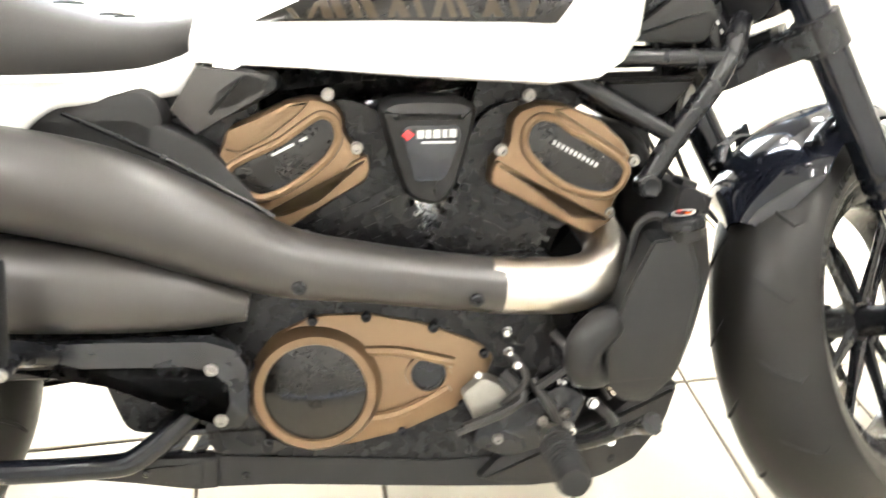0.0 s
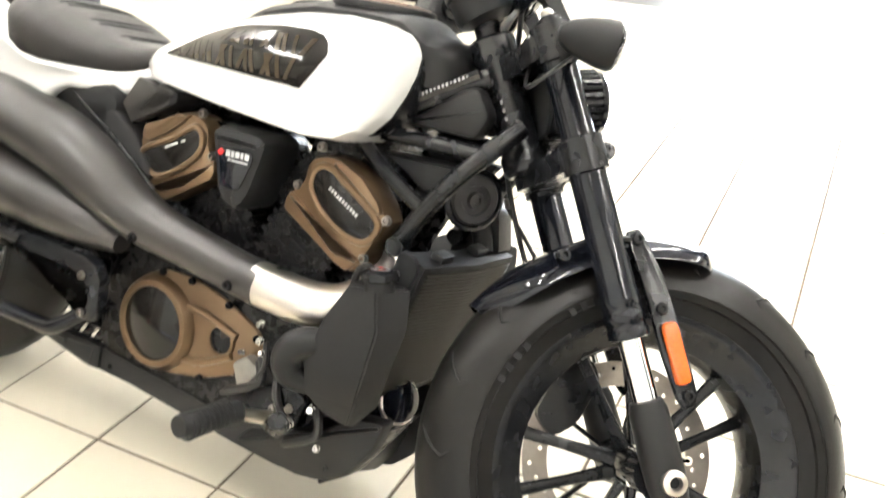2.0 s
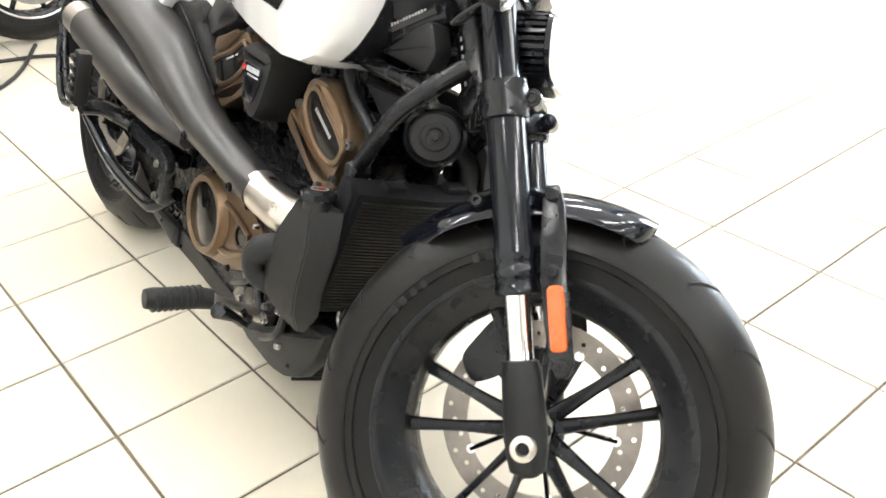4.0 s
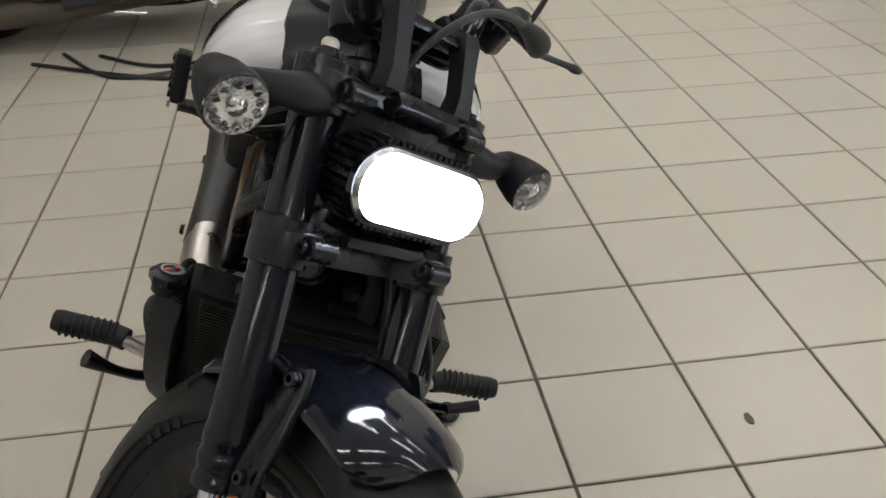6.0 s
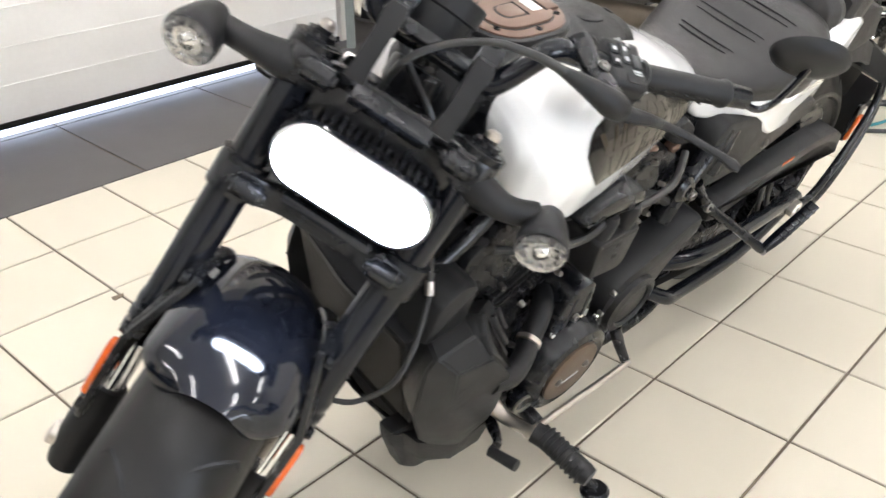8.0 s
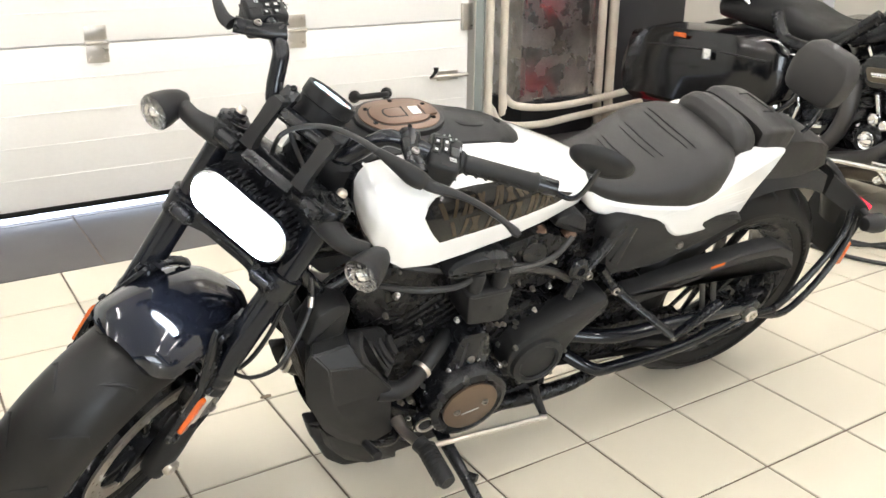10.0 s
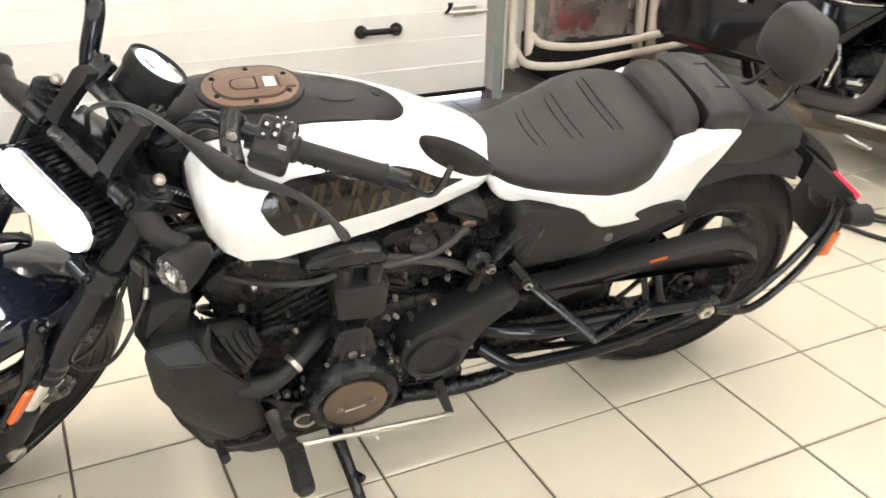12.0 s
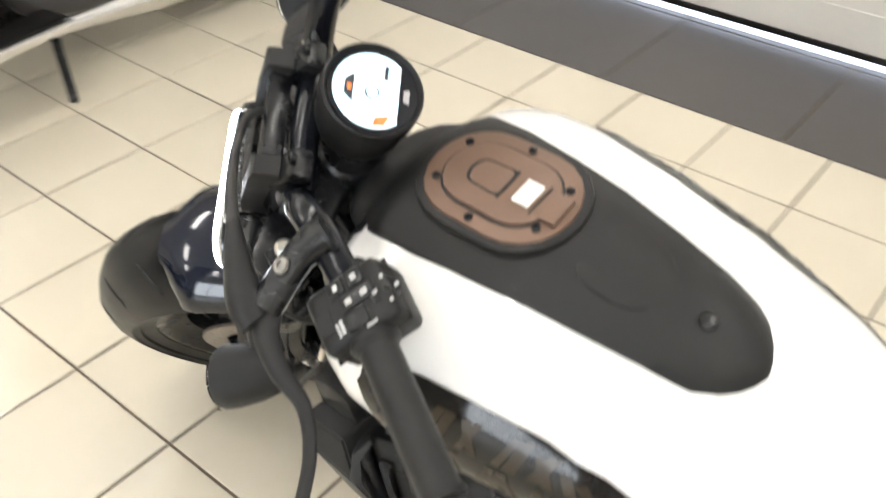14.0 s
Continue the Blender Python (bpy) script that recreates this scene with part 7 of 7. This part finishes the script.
        # pipes and boards
        part("silencer", tube([(1.02, 0.19 * sy, 0.22), (0.62, 0.21 * sy, 0.19), (0.30, 0.24 * sy, 0.17), (-0.10, 0.26 * sy, 0.17), (-0.52, 0.27 * sy, 0.18)], [0.032, 0.040, 0.055, 0.058, 0.055], 18, 3), (CHROME if paint is BLUEPAINT else PIPE), b)
        part("header_pipe", tube([(0.85, 0.10 * sy, 0.52), (0.95, 0.19 * sy, 0.46), (0.92, 0.22 * sy, 0.32), (0.75, 0.22 * sy, 0.26), (0.58, 0.205 * sy, 0.24)], 0.032, 14, 5), SHIELD, b)
        fb = part("floorboard", slab([(0.86, -0.07), (1.14, -0.06), (1.17, 0.04), (0.86, 0.05)], 0.27, 0.295, 0.006, 0.02, lambda a, w, c, sy=sy: Vector((a, sy * (0.30 + c), w))), CHROME, b)
        part("board_mat", slab([(0.88, -0.055), (1.12, -0.048), (1.145, 0.03), (0.88, 0.036)], 0.2955, 0.302, 0.002, 0.015, lambda a, w, c, sy=sy: Vector((a, sy * (0.30 + c), w))), RUBBER, fb)
        part("pedal", tube([(1.02, 0.22 * sy, 0.30), (1.10, 0.25 * sy, 0.34), (1.20, 0.27 * sy, 0.36)], 0.011, 8, 3), CHROME, b)
        part("handlebar", tube([(1.20, 0.05 * sy, 1.02), (1.18, 0.25 * sy, 1.08), (1.00, 0.42 * sy, 1.02)], 0.013, 10, 4), CHROME, b)
        part("grip", tube([(1.03, 0.405 * sy, 1.03), (0.94, 0.46 * sy, 0.995)], 0.019, 12), RUBBER, b)
        cv = part("engine_cover", lathe([(0.105, 0), (0.105, 0.03), (0.085, 0.05), (0.055, 0.055), (0.05, 0.048), (0, 0.048)], (0.72, 0.16 * sy, 0.36), (0, sy, 0), 30), SATIN, b)
        part("cover_face", lathe([(0.040, 0.05), (0.040, 0.056), (0.032, 0.058), (0.030, 0.054), (0.018, 0.054), (0.016, 0.060), (0, 0.061)], (0.72, 0.16 * sy, 0.36), (0, sy, 0), 24), CHROME, cv)
        for k, (ax, bx) in enumerate(((-0.36, 0.72), (0.36, 0.86))):
            for i in range(7):
                part("cooling_fin", box((bx + ax * (0.06 + 0.026 * i), 0.0, 0.50 + 0.026 * i), (0.17, 0.27, 0.009), (0, math.degrees(math.atan(ax)), 0), 0.002), DARK, b) if sy > 0 else None
            rc = part("rocker_cover", box((bx + ax * 0.28, 0.0, 0.735), (0.18, 0.26, 0.07), (0, math.degrees(math.atan(ax)), 0), 0.02), SATIN, b) if sy > 0 else None
            part("pushrod_tube", tube([(0.79 + 0.03 * ax, 0.13 * sy, 0.42), (bx + ax * 0.25, 0.13 * sy, 0.70)], 0.013, 8), CHROME, b)
        part("shock", lathe([(0.022, 0), (0.022, 0.05), (0.034, 0.05), (0.034, 0.2), (0.022, 0.2), (0.022, 0.30)], (0.10, 0.14 * sy, 0.36), (0.35, 0, 0.9), 16), CHROME, b)
    if paint is BLUEPAINT:
        part("air_cleaner", lathe([(0.10, 0), (0.105, 0.02), (0.10, 0.06), (0.07, 0.075), (0, 0.078)], (0.79, -0.16, 0.60), (0, -1, 0), 28), SATIN, b)
    part("crankcase", box((0.78, 0, 0.36), (0.50, 0.30, 0.28), (0, 0, 0), 0.04), DARK, b)
    part("gearbox", box((0.46, 0, 0.36), (0.24, 0.26, 0.20), (0, 0, 0), 0.04), SATIN, b)
    part("frame", tube([(1.30, 0, 0.86), (1.20, 0.10, 0.50), (1.05, 0.14, 0.20), (0.60, 0.15, 0.17), (0.36, 0.14, 0.30), (0.30, 0.12, 0.62), (0.60, 0.06, 0.74), (1.25, 0, 0.84)], 0.020, 10, 4), SATIN, b)
    part("frame", tube([(1.30, 0, 0.86), (1.20, -0.10, 0.50), (1.05, -0.14, 0.20), (0.60, -0.15, 0.17), (0.36, -0.14, 0.30), (0.30, -0.12, 0.62), (0.60, -0.06, 0.74), (1.25, 0, 0.84)], 0.020, 10, 4), SATIN, b)
    part("fuel_tank", loft([[Vector((x, w * c, z + h * s)) for c, s in [(math.cos(2 * math.pi * k / 20), math.sin(2 * math.pi * k / 20)) for k in range(20)]] for x, w, z, h in ((0.62, 0.06, 0.80, 0.04), (0.68, 0.12, 0.82, 0.08), (0.85, 0.165, 0.84, 0.11), (1.05, 0.17, 0.86, 0.12), (1.18, 0.13, 0.87, 0.10), (1.23, 0.06, 0.87, 0.05))]), paint, b, "", None, 50)
    part("seat", pad([(0.70, 0.06, 0.76, 0.80), (0.60, 0.14, 0.70, 0.78), (0.45, 0.19, 0.68, 0.75), (0.30, 0.19, 0.68, 0.79), (0.20, 0.17, 0.70, 0.84), (0.0, 0.16, 0.72, 0.85), (-0.16, 0.14, 0.74, 0.84), (-0.20, 0.10, 0.76, 0.82)]), MATTE, b, "", None, 60)
    part("rear_fender", loft([[Vector((math.cos(a) * r, y, R + math.sin(a) * r)) for r, y in ((0.34, -0.12), (0.40, -0.10), (0.42, 0), (0.40, 0.10), (0.34, 0.12), (0.335, 0.115), (0.395, 0.095), (0.415, 0), (0.395, -0.095), (0.335, -0.115))] for a in [radians(40 + 9 * i) for i in range(15)]]), paint, b, "", None, 40)
    tc = part("top_case", loft([[Vector((x, y * w, z)) for y, z in ((-0.92, 0.87), (0.92, 0.87), (1, 0.90), (1, 1.06), (0.93, 1.13), (-0.93, 1.13), (-1, 1.06), (-1, 0.90))] for x, w in ((-0.52, 0.22), (-0.49, 0.27), (-0.20, 0.29), (-0.08, 0.27), (-0.05, 0.22))]), paint, b, "", None, 40)
    part("case_seam", box((-0.28, 0, 1.01), (0.46, 0.575, 0.006), (0, 0, 0), 0.002), SEAM, tc)
    part("luggage_rack", tube([(0.02, -0.14, 0.80), (-0.10, -0.15, 0.855), (-0.48, -0.15, 0.855), (-0.48, 0.15, 0.855), (-0.10, 0.15, 0.855), (0.02, 0.14, 0.80)], 0.010, 8, 3), CHROME, b)
    part("tail_lamp", box((-0.42, 0, 0.56), (0.04, 0.20, 0.05), (0, 20, 0), 0.012), REDLENS, b)
    part("fairing", loft([[Vector((x, w * math.cos(math.pi * k / 14), z + h * math.sin(math.pi * k / 14))) for k in range(15)] + [Vector((x, -w * 0.9, z - 0.18)), Vector((x, w * 0.9, z - 0.18))] for x, w, z, h in ((1.24, 0.40, 0.98, 0.20), (1.34, 0.38, 0.96, 0.20), (1.46, 0.28, 0.93, 0.16), (1.52, 0.14, 0.91, 0.08))]), paint, b, "", None, 45)
    part("headlight", lathe([(0.085, 0), (0.088, 0.02), (0.06, 0.035), (0, 0.04)], (1.50, 0, 0.88), (1, 0, 0), 24), REFLECT, b)
    part("side_stand", tube([(0.80, 0.16, 0.20), (0.86, 0.26, 0.10), (0.90, 0.33, 0.015)], 0.014, 8, 3), SATIN, b)
    return b


def lean_pose(x, y, heading, lean):
    return pose(x, y, 0, 0, 0, heading) @ Matrix.Rotation(radians(-lean), 4, "X")


black = tourer(TOURBLACK, SATIN, lean_pose(-2.30, -1.76, 90, 0), "glossy black touring motorcycle with hard saddlebags", "parked touring motorcycles")


def dress(b):
    """Pipes, bright fittings and covers on the right side of the black motorcycle."""
    part("bag_guard", tube([(0.27, -0.27, 0.80), (0.35, -0.30, 0.705), (0.50, -0.31, 0.682), (0.62, -0.30, 0.734), (0.75, -0.27, 0.834)], 0.027, 14, 6), SATIN, b)
    part("rear_header", tube([(0.66, -0.16, 0.60), (0.68, -0.25, 0.555), (0.69, -0.29, 0.461), (0.66, -0.30, 0.357), (0.59, -0.30, 0.286), (0.456, -0.29, 0.264), (0.30, -0.27, 0.25)], 0.034, 16, 6), SHIELD, b)
    part("front_header", tube([(1.02, -0.20, 0.46), (0.93, -0.29, 0.375), (0.82, -0.30, 0.295), (0.62, -0.29, 0.235), (0.40, -0.28, 0.205)], 0.032, 14, 5), SHIELD, b)
    ac = part("air_cleaner_shell", slab([(0.711, 0.644), (0.740, 0.685), (0.797, 0.694), (0.900, 0.690), (0.945, 0.670), (0.950, 0.590), (0.90, 0.560), (0.767, 0.556), (0.725, 0.585)], -0.20, -0.30, 0.022, 0.025), SATIN, b)
    pt = part("cleaner_plate", slab([(0.743, 0.642), (0.919, 0.646), (0.930, 0.594), (0.762, 0.586)], -0.299, -0.306, 0.003, 0.016), BADGEPLATE, ac)
    part("plate_mark", slab([(0.770, 0.624), (0.900, 0.628), (0.908, 0.612), (0.778, 0.607)], -0.305, -0.309, 0.001, 0.006), CHROME, pt)
    for i in range(8):
        part("cooling_fin", box((0.705 + 0.012 * i * 0.4, -0.20, 0.60 - 0.018 * i), (0.07, 0.12, 0.006), (0, -12, 0), 0.001), SATIN, b)
        part("cooling_fin", box((0.790 + 0.004 * i, -0.20, 0.565 - 0.013 * i), (0.055, 0.12, 0.005), (0, 8, 0), 0.001), SATIN, b)
    for p, q, r in (((0.799, -0.28, 0.540), (0.817, -0.27, 0.450), 0.010), ((0.87, -0.28, 0.435), (0.957, -0.28, 0.505), 0.010), ((0.84, -0.28, 0.41), (0.925, -0.28, 0.455), 0.014), ((0.458, -0.31, 0.494), (0.475, -0.31, 0.435), 0.006), ((0.475, -0.31, 0.435), (0.441, -0.31, 0.336), 0.009), ((0.60, -0.33, 0.175), (0.72, -0.33, 0.160), 0.010), ((0.892, -0.31, 0.255), (0.930, -0.32, 0.225), 0.013), ((0.930, -0.32, 0.225), (0.985, -0.32, 0.180), 0.012), ((0.17, -0.26, 0.372), (0.246, -0.27, 0.392), 0.016), ((0.36, -0.27, 0.408), (0.372, -0.27, 0.350), 0.012)):
        part("bright_link", tube([p, q], [r, r * 0.8], 10), CHROME, b)
    for x, z, r in ((0.817, 0.445, 0.024), (0.865, 0.428, 0.020), (0.441, 0.334, 0.013), (0.985, 0.178, 0.020), (0.882, 0.214, 0.019), (0.36, 0.410, 0.015), (0.585, 0.385, 0.010), (0.66, 0.255, 0.009), (0.72, 0.248, 0.009), (0.592, 0.326, 0.014), (0.30, 0.30, 0.010), (0.43, 0.39, 0.008), (0.93, 0.43, 0.012), (0.78, 0.25, 0.008)):
        part("bright_bolt", lathe([(r, 0), (r, 0.012), (r * 0.7, 0.018), (r * 0.3, 0.018), (0, 0.014)], (x, -0.30, z), (0, -1, 0), 12), CHROME, b)
    tc = part("timer_cover", lathe([(0.062, -0.10), (0.062, 0.0), (0.050, 0.012), (0.040, 0.012), (0.038, 0.004), (0.030, 0.002), (0.027, 0.012), (0, 0.016)], (0.796, -0.288, 0.355), (0, -1, 0), 28), SATIN, b)
    part("timer_face", lathe([(0.037, 0.006), (0.036, 0.010), (0.030, 0.007), (0.026, 0.014), (0.015, 0.018), (0, 0.019)], (0.796, -0.289, 0.355), (0, -1, 0), 24), CHROME, tc)
    gb = part("gearbox_lid", slab([(0.458, 0.323), (0.490, 0.376), (0.612, 0.391), (0.593, 0.325)], -0.20, -0.285, 0.012, 0.012), GLOSS, b)
    part("lid_mark", box((0.545, -0.286, 0.362), (0.070, 0.002, 0.014), (0, -8, 0), 0.001), CHROME, gb)
    part("side_panel", slab([(0.29, 0.63), (0.46, 0.640), (0.600, 0.660), (0.56, 0.60), (0.458, 0.520), (0.36, 0.43), (0.250, 0.395), (0.24, 0.50)], -0.17, -0.235, 0.014, 0.02), GLOSS, b)
    part("panel_strip", tube([(0.31, -0.238, 0.628), (0.43, -0.240, 0.636), (0.56, -0.240, 0.652)], 0.006, 8, 3), CHROME, b)
    part("board_edge", tube([(0.595, -0.40, 0.262), (0.76, -0.405, 0.277), (0.95, -0.40, 0.285), (1.15, -0.38, 0.287)], 0.010, 10, 4), CHROME, b)


BADGEPLATE = mat("brown_badge_plate", (0.09, 0.075, 0.055), 0.3, 0.6, 0.1, 40, 400)
dress(black)
copy_thing(black, lean_pose(-3.45, -1.55, 90, 0))
blue = tourer(BLUEPAINT, STEEL, lean_pose(3.17, 2.33, 187, 9), "deep blue touring motorcycle with bright fork", "parked touring motorcycles", 30)
copy_thing(blue, lean_pose(2.90, -1.74, 100, 6))
copy_thing(black, lean_pose(-2.62, 4.42, 264, 6))

# ---- floor clutter ----
TEAL = mat("teal_hose", (0.01, 0.16, 0.20), 0.4)
CARD = mat("cardboard", (0.42, 0.28, 0.15), 0.8, 0, 0.15, 20, 200, 0.2)
for k, pts in enumerate(([(-1.95, -1.25, 0.008), (-1.78, -1.00, 0.008), (-1.86, -0.70, 0.008), (-2.10, -0.55, 0.008), (-2.05, -0.25, 0.008), (-1.85, -0.05, 0.008)], [(-2.00, -1.40, 0.009), (-1.68, -1.15, 0.009), (-1.74, -0.80, 0.016), (-2.00, -0.68, 0.009), (-2.25, -0.42, 0.009)], [(-1.90, -1.5, 0.009), (-1.62, -0.9, 0.010), (-1.80, -0.45, 0.009), (-2.2, -0.2, 0.009)])):
    thing("floor_cable", tube(pts, 0.008, 8, 6), WIRE, "black cable lying loosely on the tiles", "cable", "floor cables")
tl = thing("teal_hose", tube([(-2.05, -0.47, 0.008), (-1.90, -0.48, 0.008), (-1.78, -0.53, 0.008)], 0.006, 8, 5), TEAL, "short teal hose with brass end on the tiles", "hose")
part("hose_end", tube([(-1.79, -0.525, 0.008), (-1.755, -0.545, 0.008)], 0.009, 8), STEEL, tl)
rb = thing("red_box", box((-2.08, -2.36, 0.050), (0.34, 0.22, 0.10), (0, 0, 12), 0.008), REDBOX, "red box with white print beside the wall", "box")
for i in range(4):
    part("print_bar", box((-2.08 - 0.09 + 0.055 * i - 0.024, -2.268 + 0.0117 * i, 0.052), (0.040, 0.003, 0.040), (0, 0, 12), 0), LABEL, rb)
thing("loose_tyre", lathe(tyre(0.31, 0.075), (0, 0, 0), (0, 1, 0), 56, True), RUBBER, "loose black tyre standing by the loudspeaker", "tyre", m=pose(-1.62, 3.50, 0.31, 0, 0, -12))
thing("cardboard_box", box((-1.75, 3.95, 0.22), (0.5, 0.4, 0.44), (0, 0, 8), 0.006), CARD, "brown cardboard box by the wall", "box")
ms = thing("stand_rod", tube([(-1.68, 2.69, 0.008), (-1.64, 3.10, 0.35), (-1.60, 3.48, 0.66)], 0.012, 8), STEEL, "thin metal stand rod on the tiles", "stand")
part("rod_foot", lathe([(0.03, 0), (0.03, 0.01), (0.014, 0.03)], (-1.68, 2.69, 0.001), (0, 0, 1), 12), RUBBER, ms)
# dropped leaves and grit on the tiles
DIRT = mat("dirt_fleck", (0.16, 0.12, 0.08), 0.9)
rnd = random.Random(4)
for x, y, r in ((0.483, 0.371, 0.021), (0.60, -1.43, 0.022), (0.316, -1.206, 0.024), (0.584, -0.897, 0.022), (1.172, -0.406, 0.005), (0.912, -0.516, 0.004)):
    pts = [(x + r * rnd.uniform(0.5, 1.1) * math.cos(a * 0.9), y + 0.6 * r * rnd.uniform(0.5, 1.1) * math.sin(a * 0.9)) for a in range(7)]
    thing("dirt_fleck", slab(pts, 0.0006, 0.0022, 0.0005, 0, lambda a, w, c: Vector((a, c, w))), DIRT, "small brown dirt fleck on the tiles", "dirt", "dirt flecks")

# ---- floor tiles, piece by piece ----
def tile_mesh(name, sx, sy, h, material, gap=0.0042):
    bm = bmesh.new()
    x1, y1, b = sx - gap, sy - gap, 0.0018
    lo = [bm.verts.new(p) for p in ((gap / 2, gap / 2, -0.004), (x1, gap / 2, -0.004), (x1, y1, -0.004), (gap / 2, y1, -0.004))]
    md = [bm.verts.new(p) for p in ((gap / 2, gap / 2, h - b), (x1, gap / 2, h - b), (x1, y1, h - b), (gap / 2, y1, h - b))]
    tp = [bm.verts.new(p) for p in ((gap / 2 + b, gap / 2 + b, h), (x1 - b, gap / 2 + b, h), (x1 - b, y1 - b, h), (gap / 2 + b, y1 - b, h))]
    for A, B in ((lo, md), (md, tp)):
        for j in range(4):
            bm.faces.new((A[j], A[(j + 1) % 4], B[(j + 1) % 4], B[j]))
    bm.faces.new(tp)
    return mesh_of(name, bm, material)


shared = tile_mesh("floor_tile", TILE, TILE, 0.0, BEIGE)
far = []
for i in range(-15, 19):
    for j in range(-7, 13):
        if -7 <= i < 8 and -7 <= j < 11:
            ob = new("floor_tile", shared)
            ob.parent = floor
            ob.location = (i * TILE, j * TILE, random.uniform(-0.0003, 0.0003))
        else:
            far.append((i, j))
V, F = [], []
for i, j in far:
    k = len(V)
    g, b = 0.0021, 0.0018
    x0, y0, x1, y1 = i * TILE + g, j * TILE + g, (i + 1) * TILE - g, (j + 1) * TILE - g
    V += [(x0, y0, -0.004), (x1, y0, -0.004), (x1, y1, -0.004), (x0, y1, -0.004), (x0 + b, y0 + b, 0), (x1 - b, y0 + b, 0), (x1 - b, y1 - b, 0), (x0 + b, y1 - b, 0)]
    F += [(k + 4, k + 5, k + 6, k + 7)] + [(k + a, k + (a + 1) % 4, k + 4 + (a + 1) % 4, k + 4 + a) for a in range(4)]
me = bpy.data.meshes.new("far_tiles")
me.from_pydata(V, [], F)
me.materials.append(BEIGE)
ob = new("far_tiles", me)
ob.parent = floor
ob["kind"] = "stuff"
gshared = tile_mesh("grey_tile", 0.59, 0.59, 0.0, GREYTILE, 0.004)
for i in range(-8, 10):
    ob = new("grey_tile", gshared)
    ob.parent = floor
    ob.location = (i * 0.59 + 0.14, -7 * TILE - 0.59, 0)
    ob = new("grey_tile", gshared)
    ob.parent = floor
    ob.location = (i * 0.59 + 0.14, -7 * TILE - 1.18, 0)
for i in range(-8, 9):
    for j in range(6):
        ob = new("grey_tile", gshared)
        ob.parent = floor
        ob.location = (i * 0.59 + 0.2, 13 * TILE + j * 0.59 - 0.001, 0)
